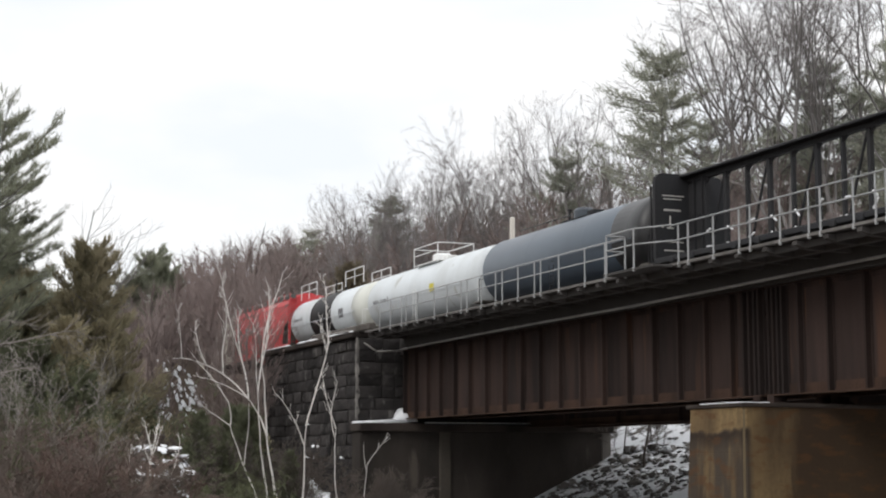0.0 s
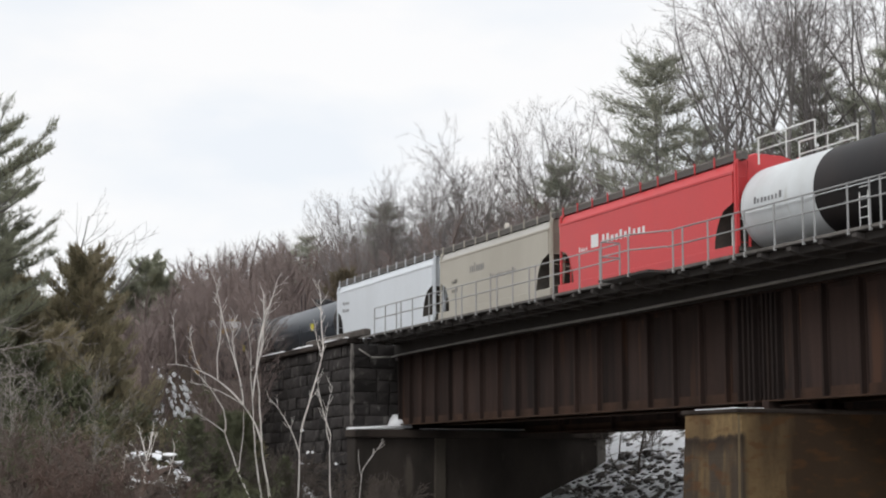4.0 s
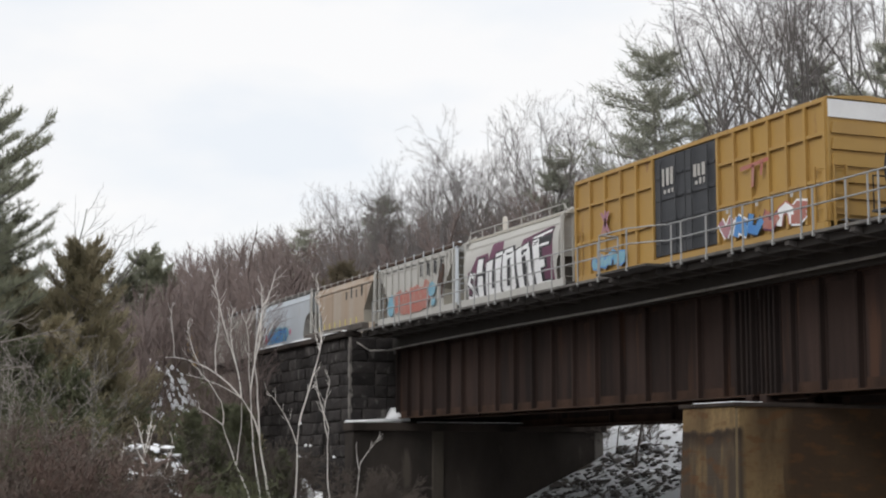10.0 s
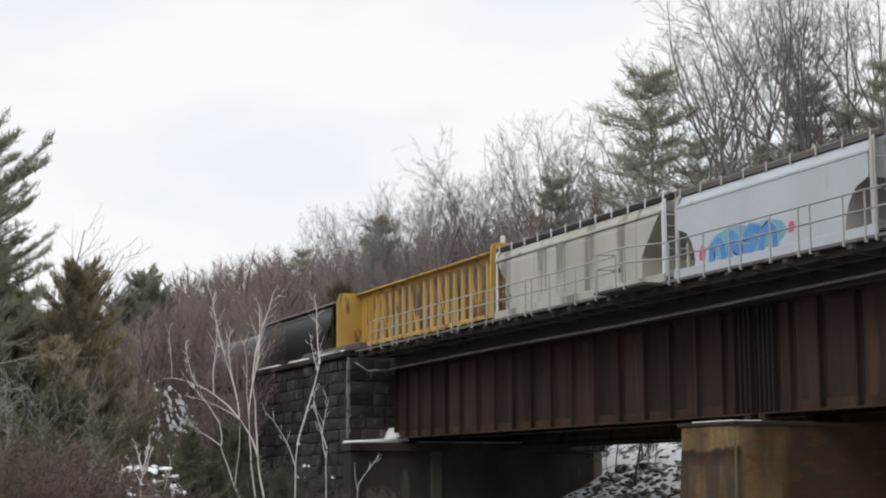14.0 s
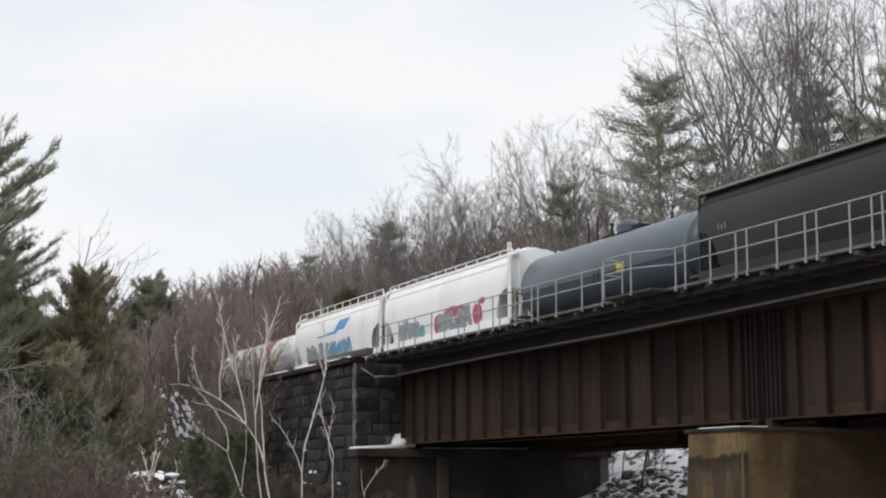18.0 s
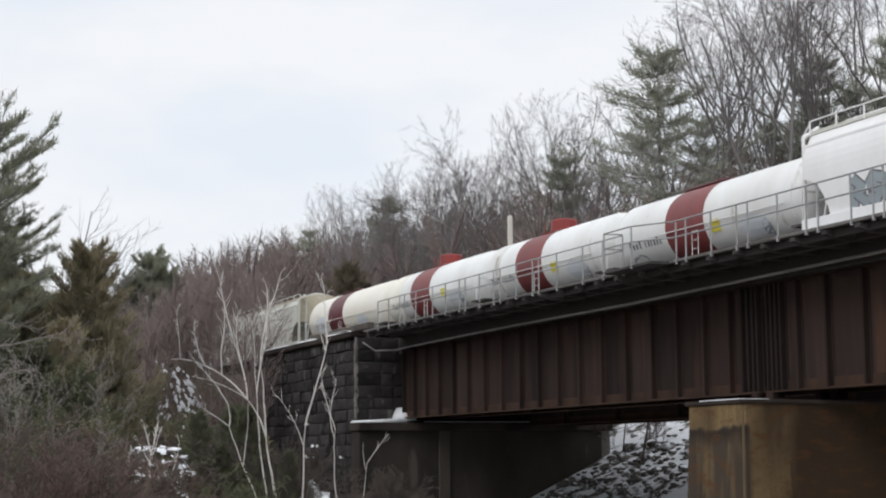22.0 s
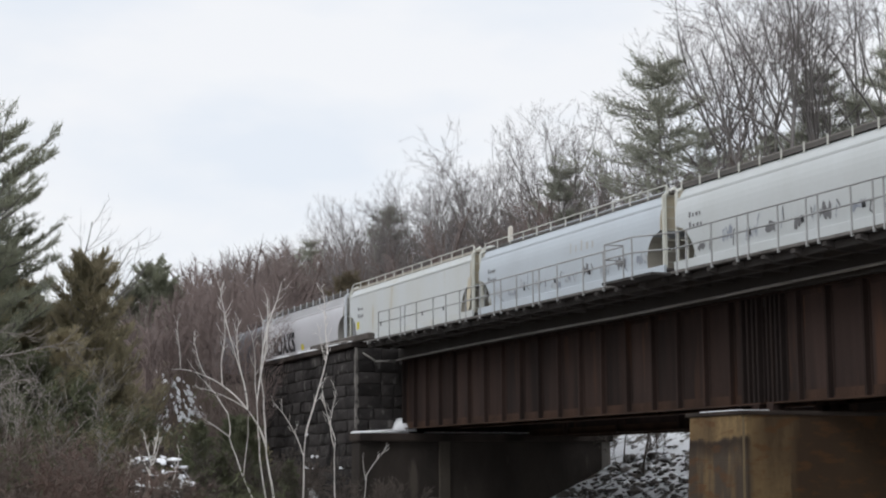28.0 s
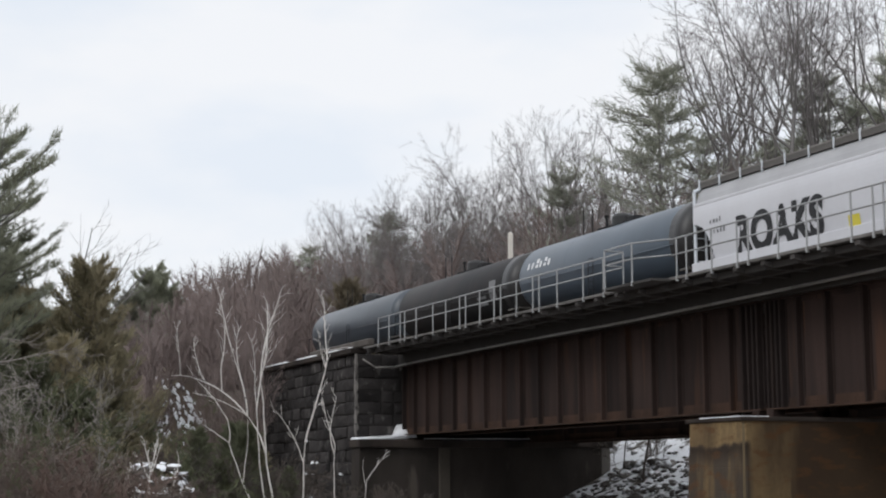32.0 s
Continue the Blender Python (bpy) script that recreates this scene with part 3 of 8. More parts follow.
# walkway on brackets
walkway = thing("bridge_walkway", "timber walkway on steel brackets along the bridge deck", "walkway")
bracket_me = Mesher().loft([[(-0.11, y, b), (0.11, y, b), (0.11, y, 0), (-0.11, y, 0)] for y, b in ((WALK_Y + 0.02, -0.12), (26.7, -0.24), (28.5, -0.26))]).mesh("bracket", M["deck_dark"])
for i, x in enumerate(np.arange(-73.6, -26, 1.5)):
    part("bracket", bracket_me, walkway, x, 0, WALK_Z - 0.1)
plank_me = Mesher().box(-0.98, 0.98, -0.07, 0.07, -0.03, 0.03, 0.006).mesh("plank", M["deck_dark"])
for i, x in enumerate(np.arange(-72.9, -26, 2.0)):
    for j in range(13):
        part("plank", plank_me, walkway, x, WALK_Y + 0.2 + j * 0.17, WALK_Z - 0.03)
part("edge_angle", Mesher().box(-74.2, 46, WALK_Y - 0.03, WALK_Y + 0.03, WALK_Z - 0.06, WALK_Z + 0.02).mesh("edge_angle", M["edge_steel"]), walkway, label="dull steel edge angle")
tagged(part("planks", box_mesh("planks", M["deck_dark"], -25.8, 46, WALK_Y + 0.1, 28.4, WALK_Z - 0.06, WALK_Z), walkway), kind="stuff")
# innermost board is added: a dark fill for the shaded recess below the planks
for ya, yb, za, zb in ((27.2, 27.45, WALK_Z - 0.34, WALK_Z - 0.08), (26.5, 26.62, WALK_Z - 0.3, WALK_Z - 0.1), (28.12, 28.3, 5.4, WALK_Z - 0.07)):
    part("stringer", box_mesh("stringer", M["gap_dark"] if ya > 28 else M["deck_dark"], -74.4, 46, ya, yb, za, zb), walkway)
# platform of the refuge bay
part("refuge_floor", Mesher().box(-47.7, -44.3, WALK_Y - 0.75, WALK_Y - 0.03, WALK_Z - 0.1, WALK_Z - 0.02).mesh("refuge_floor", M["under_dark"]), walkway)

railing = thing("walkway_railing", "galvanised pipe railing along the bridge walkway", "railing")
POSTS = [-72.1, -70.6, -69.1, -68.5, -67.05, -65.0, -63.5, -61.95, -61.3, -59.8, -58.35, -57.7, -56.2, -54.7, -54.15, -52.6, -50.5, -48.95, -43.95, -43.35, -41.85, -40.4, -39.8, -38.25, -36.85, -36.3, -34.8, -33.85, -33.4, -31.9, -30.4, -29.8, -28.3]
post_me = Mesher().box(-0.023, 0.023, -0.023, 0.023, -0.12, RAILING_TOP - WALK_Z, 0.005).box(-0.035, 0.035, -0.035, 0.035, -0.14, 0.02).mesh("post", M["galv"])
for x in POSTS:
    part("post", post_me, railing, x, WALK_Y, WALK_Z)
for z in (RAILING_TOP, RAILING_TOP - 0.52):
    r = Mesher().pipe([(-72.1, WALK_Y, z), (-47.5, WALK_Y, z)], 0.026).pipe([(-44.3, WALK_Y, z), (46, WALK_Y, z)], 0.026)
    part("top_rail" if z == RAILING_TOP else "middle_rail", r.mesh("rail_pipe", M["galv"], True), railing)
bay_y = WALK_Y - 0.72
for z in (RAILING_TOP + 0.02, RAILING_TOP - 0.5):
    part("bay_rail", Mesher().pipe([(-47.5, WALK_Y, z), (-47.5, bay_y, z), (-45.6, bay_y, z), (-44.3, WALK_Y, z)], 0.026).mesh("bay_rail", M["galv"], True), railing)
for x, y in ((-47.5, WALK_Y), (-47.5, bay_y), (-45.6, bay_y)):
    part("post", post_me, railing, x, y, WALK_Z)
rest = Mesher()
for x in np.arange(-26.8, 46, 1.5):
    rest.box(x - 0.028, x + 0.028, WALK_Y - 0.028, WALK_Y + 0.028, WALK_Z - 0.1, RAILING_TOP)
tagged(part("posts", rest.mesh("posts", M["galv"]), railing), kind="stuff")

# conduit along the top of the girder
pp = [(-78.5, 25.6, 6.36), (-75.9, 25.9, 6.36), (-75.2, 26.4, 5.8), (-74.7, 27.0, 5.3), (-74.0, 27.8, 5.3), (-72.5, 27.85, 5.35), (-66, 27.85, 5.4), (-60, 27.85, 5.43), (-50.5, 27.85, 5.42), (-44.5, 27.85, 5.47), (-40, 27.85, 5.52), (-34, 27.85, 5.58), (46, 27.85, 5.58)]
thing("conduit", "pale grey conduit pipe clipped along the top of the girder", "pipe", me=Mesher().pipe(pp, 0.047, 8).mesh("conduit", M["galv_dull"], True))

# ---- abutment ----
abut = thing("abutment", "dark stone abutment with a concrete bridge seat and wing wall", "abutment", kind="structure")
part("core", Mesher().box(-92, ABUT_X - 0.3, ABUT_Y + 0.25, 28.0, -3.4, 6.02).box(-92, ABUT_X - 0.3, 28.01, 39.85, -3.4, 5.5).box(ABUT_X - 0.31, ABUT_X + 0.0, ABUT_Y + 0.25, 39.85, 1.7, 5.2).mesh("core", M["mortar"]), abut)
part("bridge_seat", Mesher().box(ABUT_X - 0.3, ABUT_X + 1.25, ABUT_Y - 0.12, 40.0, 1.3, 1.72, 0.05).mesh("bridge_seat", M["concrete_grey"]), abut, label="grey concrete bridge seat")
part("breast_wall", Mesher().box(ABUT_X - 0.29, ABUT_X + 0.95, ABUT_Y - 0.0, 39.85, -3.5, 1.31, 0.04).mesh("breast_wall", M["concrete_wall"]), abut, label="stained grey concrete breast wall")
part("pilaster", Mesher().box(ABUT_X + 0.9, ABUT_X + 1.08, 30.2, 30.8, -3.5, 1.3, 0.03).mesh("pilaster", M["concrete_pale"]), abut, label="paler concrete pilaster on the breast wall")
part("end_quoin", Mesher().box(ABUT_X + 0.5, ABUT_X + 0.99, 39.4, 39.93, -3.5, 1.3, 0.03).mesh("end_quoin", M["concrete_light"]), abut, label="pale concrete end of the breast wall")
part("coping", Mesher().box(-92, ABUT_X - 0.05, ABUT_Y - 0.12, ABUT_Y + 0.75, 6.02, 6.3, 0.04).mesh("coping", M["concrete_grey"]), abut)
part("kerb_timber", Mesher().box(-83.2, -73.7, ABUT_Y + 0.22, ABUT_Y + 0.6, 6.31, 6.66, 0.05).mesh("kerb_timber", M["old_timber"]), abut, label="heavy weathered timber along the top of the wing wall")
rs = random.Random(5)
sn = Mesher()
x = -92.0
while x < -76:
    w = rs.uniform(0.5, 2.2)
    if rs.random() < 0.75:
        sn.loft([[(x, ABUT_Y - 0.1, 6.3), (x + w, ABUT_Y - 0.1, 6.3), (x + w, ABUT_Y + 0.3, 6.3), (x, ABUT_Y + 0.3, 6.3)], [(x + 0.1, ABUT_Y - 0.04, 6.37), (x + w - 0.1, ABUT_Y - 0.05, 6.38), (x + w - 0.1, ABUT_Y + 0.2, 6.4), (x + 0.1, ABUT_Y + 0.2, 6.38)]])
    x += w + rs.uniform(0, 0.5)
thing("coping_snow", "thin patchy snow lying on the wing wall coping", "snow", kind="stuff", me=sn.mesh("coping_snow", M["snow"], True))
sn = Mesher()
sn.loft([[(ABUT_X - 0.2, ABUT_Y - 0.1, 1.71), (ABUT_X + 1.2, ABUT_Y - 0.1, 1.71), (ABUT_X + 1.2, 28.5, 1.71), (ABUT_X - 0.2, 28.5, 1.71)], [(ABUT_X - 0.2, ABUT_Y, 1.83), (ABUT_X + 1.05, ABUT_Y, 1.8), (ABUT_X + 1.05, 28.4, 1.9), (ABUT_X - 0.2, 28.4, 2.0)]])
sn.loft([[(ABUT_X - 0.1, 27.9, 1.8), (ABUT_X + 1.1, 27.9, 1.8), (ABUT_X + 1.1, 29.0, 1.8), (ABUT_X - 0.1, 29.0, 1.8)], [(ABUT_X + 0.0, 28.3, 2.5), (ABUT_X + 0.5, 28.3, 2.3), (ABUT_X + 0.6, 28.9, 2.3), (ABUT_X, 28.9, 2.6)]])
sn.loft([[(ABUT_X + 0.6, 29.5, 1.71), (ABUT_X + 1.2, 29.5, 1.71), (ABUT_X + 1.2, 39.85, 1.71), (ABUT_X + 0.6, 39.85, 1.71)], [(ABUT_X + 0.7, 29.5, 1.78), (ABUT_X + 1.1, 29.5, 1.78), (ABUT_X + 1.1, 39.75, 1.78), (ABUT_X + 0.7, 39.75, 1.78)]])
sn.loft([[(ABUT_X + 0.75, 35.6, 1.72), (ABUT_X + 1.22, 35.6, 1.72), (ABUT_X + 1.22, 39.75, 1.72), (ABUT_X + 0.75, 39.75, 1.72)], [(ABUT_X + 0.8, 36.2, 1.86), (ABUT_X + 1.2, 36.2, 1.84), (ABUT_X + 1.2, 39.65, 1.92), (ABUT_X + 0.8, 39.65, 1.92)]])
thing("seat_snow", "white snow drifted on the bridge seat", "snow", kind="stuff", me=sn.mesh("seat_snow", M["snow"], True))


# ---- pier ----
def pier_concrete():
    """Yellowish concrete: a ragged damp stain on the end face, brown seepage and painted under-bridge shade down the
    sides.
    """
    m = M["concrete"]
    nt, lk = m.node_tree, m.node_tree.links.new
    b = nt.nodes["Principled BSDF"]
    col = b.inputs["Base Color"].links[0].from_socket
    co = nt.nodes.new("ShaderNodeTexCoord")
    sep = nt.nodes.new("ShaderNodeSeparateXYZ")
    lk(co.outputs["Object"], sep.inputs[0])

    def noise_of(scale, squash):
        mp = nt.nodes.new("ShaderNodeMapping")
        mp.inputs["Scale"].default_value = squash
        lk(co.outputs["Object"], mp.inputs["Vector"])
        n = nt.nodes.new("ShaderNodeTexNoise")
        n.inputs["Scale"].default_value, n.inputs["Detail"].default_value = scale, 6
        lk(mp.outputs["Vector"], n.inputs["Vector"])
        return n.outputs["Fac"]

    def maths(op, a, c):
        k = nt.nodes.new("ShaderNodeMath")
        k.operation = op
        for i, q in enumerate((a, c)):
            if isinstance(q, (int, float)):
                k.inputs[i].default_value = q
            else:
                lk(q, k.inputs[i])
        return k.outputs[0]

    def ramp_of(src, a, z):
        r = nt.nodes.new("ShaderNodeMapRange")
        r.inputs["From Min"].default_value, r.inputs["From Max"].default_value = a, z
        lk(src, r.inputs["Value"])
        return r.outputs["Result"]

    def blend(fac, a, c):
        mx = nt.nodes.new("ShaderNodeMix")
        mx.data_type = "RGBA"
        lk(fac, mx.inputs["Factor"])
        lk(a, mx.inputs["A"])
        mx.inputs["B"].default_value = (*c, 1)
        return mx.outputs["Result"]

    drip = noise_of(1.6, (1, 1, 0.14))
    edge = noise_of(1.1, (1, 1, 0.5))
    # the end face: a damp patch that begins below the cap and breaks up into streaks
    face = ramp_of(sep.outputs["Y"], PIER_Y + 0.3, PIER_Y + 0.1)
    low = maths("ADD", maths("SUBTRACT", 0.55, sep.outputs["Z"]), maths("MULTIPLY", edge, 0.9))
    damp = maths("MULTIPLY", ramp_of(low, 0.1, 0.22), ramp_of(drip, 0.72, 0.5))
    col = blend(maths("MULTIPLY", maths("MULTIPLY", damp, face), 0.95), col, (0.052, 0.042, 0.033))
    rim = maths("MULTIPLY", ramp_of(low, 0.12, 0.26), ramp_of(low, 0.75, 0.34))
    col = blend(maths("MULTIPLY", maths("MULTIPLY", rim, face), 0.8), col, (0.024, 0.017, 0.013))
    # the long side: brown seepage, painted darker away from the corner as under-bridge shade
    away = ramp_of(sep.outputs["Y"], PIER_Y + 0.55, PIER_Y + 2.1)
    seep_shade = maths("ADD", maths("MULTIPLY", away, 0.5), noise_of(0.7, (1, 1, 0.35)))
    col = blend(maths("MULTIPLY", ramp_of(seep_shade, 0.5, 0.8), 0.9), col, (0.034, 0.0215, 0.014))
    col = blend(maths("MULTIPLY", ramp_of(noise_of(1.3, (1, 1, 2.5)), 0.53, 0.64), 0.6), col, (0.085, 0.041, 0.017))
    lk(col, b.inputs["Base Color"])
    return m


pier = thing("pier", "tan stained concrete bridge pier with a squared end", "pier", kind="structure")
lifts = [(-4.0, 0.2), (-2.6, 0.15), (-1.3, 0.1), (-0.55, 0.07), (0.15, 0.045), (0.8, 0.02), (1.5, 0.0)]
ring = [(PIER_X0 + 0.12, PIER_Y), (PIER_X1 - 0.12, PIER_Y), (PIER_X1, PIER_Y + 0.12), (PIER_X1, 41), (PIER_X0, 41), (PIER_X0, PIER_Y + 0.12)]
shaft = []
for (za, da), (zb, db) in zip(lifts[:-1], lifts[1:]):
    for d, z in ((da - 0.005, za), (da, za + 0.015), (db, zb - 0.015), (db - 0.005, zb)):
        shaft.append([(x + math.copysign(d, x + 41.65), y + math.copysign(d, y - 33.5), z) for x, y in ring])
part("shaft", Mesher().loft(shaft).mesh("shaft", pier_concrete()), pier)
part("cap", Mesher().box(PIER_X0 - 0.07, PIER_X1 + 0.07, PIER_Y - 0.07, 41.05, 1.5, 1.63, 0.03).mesh("cap", M["concrete_grey"]), pier, label="grey concrete cap slab")
# narrow strip along the corner, paler than the shaft
part("corner_strip", Mesher().loft([[(PIER_X1 + d - 0.077, PIER_Y - d + 0.033, z), (PIER_X1 + d - 0.033, PIER_Y - d + 0.077, z), (PIER_X1 + d - 0.045, PIER_Y - d + 0.105, z), (PIER_X1 + d - 0.105, PIER_Y - d + 0.045, z)] for z, d in ((-3.9, 0.2), (1.49, 0.0))]).mesh("corner_strip", M["pier_edge"]), pier, label="pale corner strip")
part("cap_snow", Mesher().box(PIER_X0 + 0.5, PIER_X1 - 0.35, PIER_Y + 0.1, PIER_Y + 1.2, 1.625, 1.665, 0.02).mesh("cap_snow", M["snow"]), pier, label="thin snow on the cap")
for x in (-43.0, -42.2):
    for y in (28.6, 31.0, 35.2, 37.8):
        part("bearing", kept("bearing", lambda: Mesher().box(-0.3, 0.3, -0.3, 0.3, 0, 0.1).box(-0.18, 0.18, -0.22, 0.22, 0.1, 0.3).mesh("bearing", M["girder"])), pier, x, y, 1.65)
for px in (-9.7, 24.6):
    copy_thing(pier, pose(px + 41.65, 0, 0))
part("far_breast", Mesher().box(45.2, 50, 25.5, 40.5, -4, 5.6, 0.05).mesh("far_breast", M["concrete_grey"]), thing("abutment", "grey concrete abutment at the other end of the bridge", "abutment", kind="structure"))


# ---- freight cars: x forward, y = -1.55 the side towards the river, z = 0 the rail head ----
def wheel_mesh():
    m = Mesher()
    n = 14
    prof = [(0.0, 0.06), (0.0, 0.40), (-0.03, 0.455), (0.10, 0.455), (0.13, 0.49), (0.15, 0.49), (0.15, 0.4), (0.09, 0.36), (0.09, 0.14), (0.16, 0.1)]
    m.loft([[(r * math.cos(k * math.tau / n), y, r * math.sin(k * math.tau / n)) for k in range(n)] for y, r in prof])
    return m.mesh("wheel", M["wheel"])


def frame_mesh():
    m = Mesher()
    for s in (-1, 1):
        y0, y1 = (s * 1.12 - 0.09, s * 1.12 + 0.09)
        m.plate([(-1.15, 0.38), (-0.75, 0.35), (-0.45, 0.16), (0.45, 0.16), (0.75, 0.35), (1.15, 0.38), (1.15, 0.6), (0.6, 0.74), (-0.6, 0.74), (-1.15, 0.6)], y0, y1)
        for k in (-0.22, 0, 0.22):
            m.rod((k, s * 1.12 - 0.13, 0.24), (k, s * 1.12 - 0.13, 0.56), 0.085, n=8)
        for k in (-0.88, 0.88):
            m.rod((k, s * 1.2, 0.46), (k, s * 1.3, 0.46), 0.14, n=10)
    m.box(-0.2, 0.2, -1.15, 1.15, 0.42, 0.72, 0.03)
    for k in (-0.88, 0.88):
        m.rod((k, -0.8, 0.46), (k, 0.8, 0.46), 0.08, n=8)
    return m.mesh("truck_frame", M["truck"])


def add_running_gear(car, half, setback):
    """Two trucks with four wheels each, and a coupler at each end."""
    for s in (-1, 1):
        t = part("truck", kept("truck", frame_mesh), car, s * (half - setback), 0, 0)
        for k in (-0.88, 0.88):
            part("wheel", kept("wheel", wheel_mesh), t, k, -0.83, 0.46)
            part("wheel", kept("wheel", wheel_mesh), t, k, 0.83, 0.46, rz=math.pi)
        part("coupler", kept("coupler", lambda: Mesher().box(-0.6, 0.25, -0.1, 0.1, 0.72, 0.92, 0.02).box(0.2, 0.52, -0.17, 0.15, 0.66, 0.98, 0.05).mesh("coupler", M["truck"])), car, s * (half - 0.05), 0, 0, rz=0 if s > 0 else math.pi)


def ladder_mesh(height, mat, width=0.42, rungs=None):
    m = Mesher()
    n = rungs or int(height / 0.38)
    for s in (-1, 1):
        m.box(s * width / 2 - 0.025, s * width / 2 + 0.025, -0.03, 0.03, 0, height)
    for k in range(n):
        z = 0.2 + k * (height - 0.3) / max(1, n - 1)
        m.rod((-width / 2, 0, z), (width / 2, 0, z), 0.016, n=5)
    return m.mesh("ladder", mat)


def decal(car, name, mat, quads, side, label="", lift=0.012):
    """Flat marks that follow the side of a car: quads of four (x, z) corners; side(z) gives the half width."""
    if len(quads) > 1 and name in ("lettering", "number_bars", "mark_bars", "small_marks", "faded_lettering", "panel_mark", "patch"):
        for i, q in enumerate(quads):
            decal(car, name, mat, [q], side, label if i == 0 else "", lift)
        return None
    m, seen, faces = Mesher(), {}, []
    n = max(max(1, int(abs(d[1] - a[1]) / 0.25)) for a, b, c, d in quads)
    for a, b, c, d in quads:
        rows = []
        for i in range(n + 1):
            u = i / n
            l, r = (a[0] + (d[0] - a[0]) * u, a[1] + (d[1] - a[1]) * u), (b[0] + (c[0] - b[0]) * u, b[1] + (c[1] - b[1]) * u)
            rows.append([(l[0], -side(l[1]) - lift, l[1]), (r[0], -side(r[1]) - lift, r[1])])
        at = [seen.setdefault(tuple(round(k, 5) for k in p), len(seen)) for row in rows for p in row]
        faces += [f for f in [(at[2 * i], at[2 * i + 1], at[2 * i + 3], at[2 * i + 2]) for i in range(n)] if len(set(f)) == 4]
    m.add(list(seen), faces)
    return part(name, m.mesh(name, mat), car, label=label)


def bars(x0, z0, h, n, w=0.18, gap=0.08):
    """A row of plain bars in place of writing, uneven as letters are."""
    out, r, x = [], random.Random(int(abs(x0) * 97 + n * 13)), x0
    for _ in range(n):
        ww, hh = w * r.uniform(0.5, 0.95), h * r.choice((0.66, 0.7, 1.0))
        out.append(((x, z0), (x + ww, z0), (x + ww, z0 + hh), (x, z0 + hh)))
        x += w + gap
    return out


def blob(x, z, w, h, seed, lean=0.15, n=12):
    """One fat sprayed letter shape with rounded ends and a wavy outline, as a fan of narrow quads."""
    r = random.Random(seed)
    a, b, c, d = (r.uniform(0, 6) for _ in range(4))
    wave_t, wave_b = r.uniform(0.02, 0.09), r.uniform(0.02, 0.07)

    def edge(u):
        full = (1 - abs(2 * u - 1) ** 3.2) ** 0.5
        top = 0.5 + 0.5 * full - wave_t * (1 + math.sin(a + 7 * u)) * full - 0.03 * math.sin(c + 17 * u)
        bot = 0.5 - 0.5 * full + wave_b * (1 + math.sin(b + 6 * u)) * full + 0.02 * math.sin(d + 15 * u)
        return z + h * bot, z + h * max(top, bot + 0.02)

    out, s = [], lean * h
    for i in range(n):
        u0, u1 = i / n, (i + 1) / n
        (b0, t0), (b1, t1) = edge(u0), edge(u1)
        k = lambda q: s * (q - z) / h
        xa, xb = x + w * u0, x + w * u1
        out.append(((xa + k(b0), b0), (xb + k(b1), b1), (xb + k(t1), t1), (xa + k(t0), t0)))
    return out


# abstract sprayed strokes: bends, hooks and zigzags in a unit square
STROKES = [((0, 0.02), (0.12, 0.95), (0.45, 0.3), (0.72, 1.0), (0.95, 0.05)), ((0.12, 1.0), (0.0, 0.2), (0.55, 0.0), (0.95, 0.55)), ((0.0, 0.0), (0.08, 0.75), (0.48, 1.0), (0.85, 0.7), (0.95, 0.0)),
           ((0.95, 0.85), (0.35, 1.0), (0.05, 0.7), (0.85, 0.35), (0.5, 0.0), (0.0, 0.1)), ((0.05, 0.9), (0.5, 0.05), (0.92, 1.0)), ((0.1, 0.0), (0.2, 1.0), (0.8, 0.6), (0.3, 0.42), (0.95, 0.0))]


def stroke_quads(pts, x, z, w, h, lean, thick):
    out = []
    p = [(x + a * w + lean * b * h, z + b * h) for a, b in pts]
    for (xa, za), (xb, zb) in zip(p[:-1], p[1:]):
        ln = max(1e-6, math.hypot(xb - xa, zb - za))
        ux, uz = (xb - xa) / ln, (zb - za) / ln
        nx, nz, e = -uz * thick, ux * thick, thick * 0.55
        q = [(xa - ux * e + nx, za - uz * e + nz), (xa - ux * e - nx, za - uz * e - nz), (xb + ux * e - nx, zb + uz * e - nz), (xb + ux * e + nx, zb + uz * e + nz)]
        out.append((q[1], q[2], q[3], q[0]))
    return out


def tag_word(car, x, z, w, h, n, fill, line, side, seed, label):
    """A row of n fat sprayed strokes, each with an outline behind it."""
    r = random.Random(seed)
    step_w = w / n
    for i in range(n):
        hh, zz = h * r.uniform(0.78, 1.0), z + h * r.uniform(0, 0.12)
        shape, lean, thick = STROKES[(seed + i * (1 + seed % 4) + r.randrange(2)) % len(STROKES)], r.uniform(0.0, 0.22), min(0.14, step_w * 0.2)
        for k, q in enumerate(stroke_quads(shape, x + i * step_w, zz + 0.1, step_w * 0.82, hh - 0.2, lean, thick)):
            if line is not None:
                decal(car, "graffiti_outline", line, [q_grow(q, 1.45)], side, lift=0.008 + 0.0006 * ((i + k) % 4))
            decal(car, "graffiti_stroke", fill, [q], side, label if i == 0 and k == 0 else "", lift=0.014 + 0.0012 * ((i + k) % 5))


def q_grow(q, s):
    """The same quad, widened across the stroke."""
    a, b, c, d = q
    f = (s - 1) / 2
    up = lambda p, o: (p[0] + (p[0] - o[0]) * f, p[1] + (p[1] - o[1]) * f)
    return (up(a, d), up(b, c), up(c, b), up(d, a))


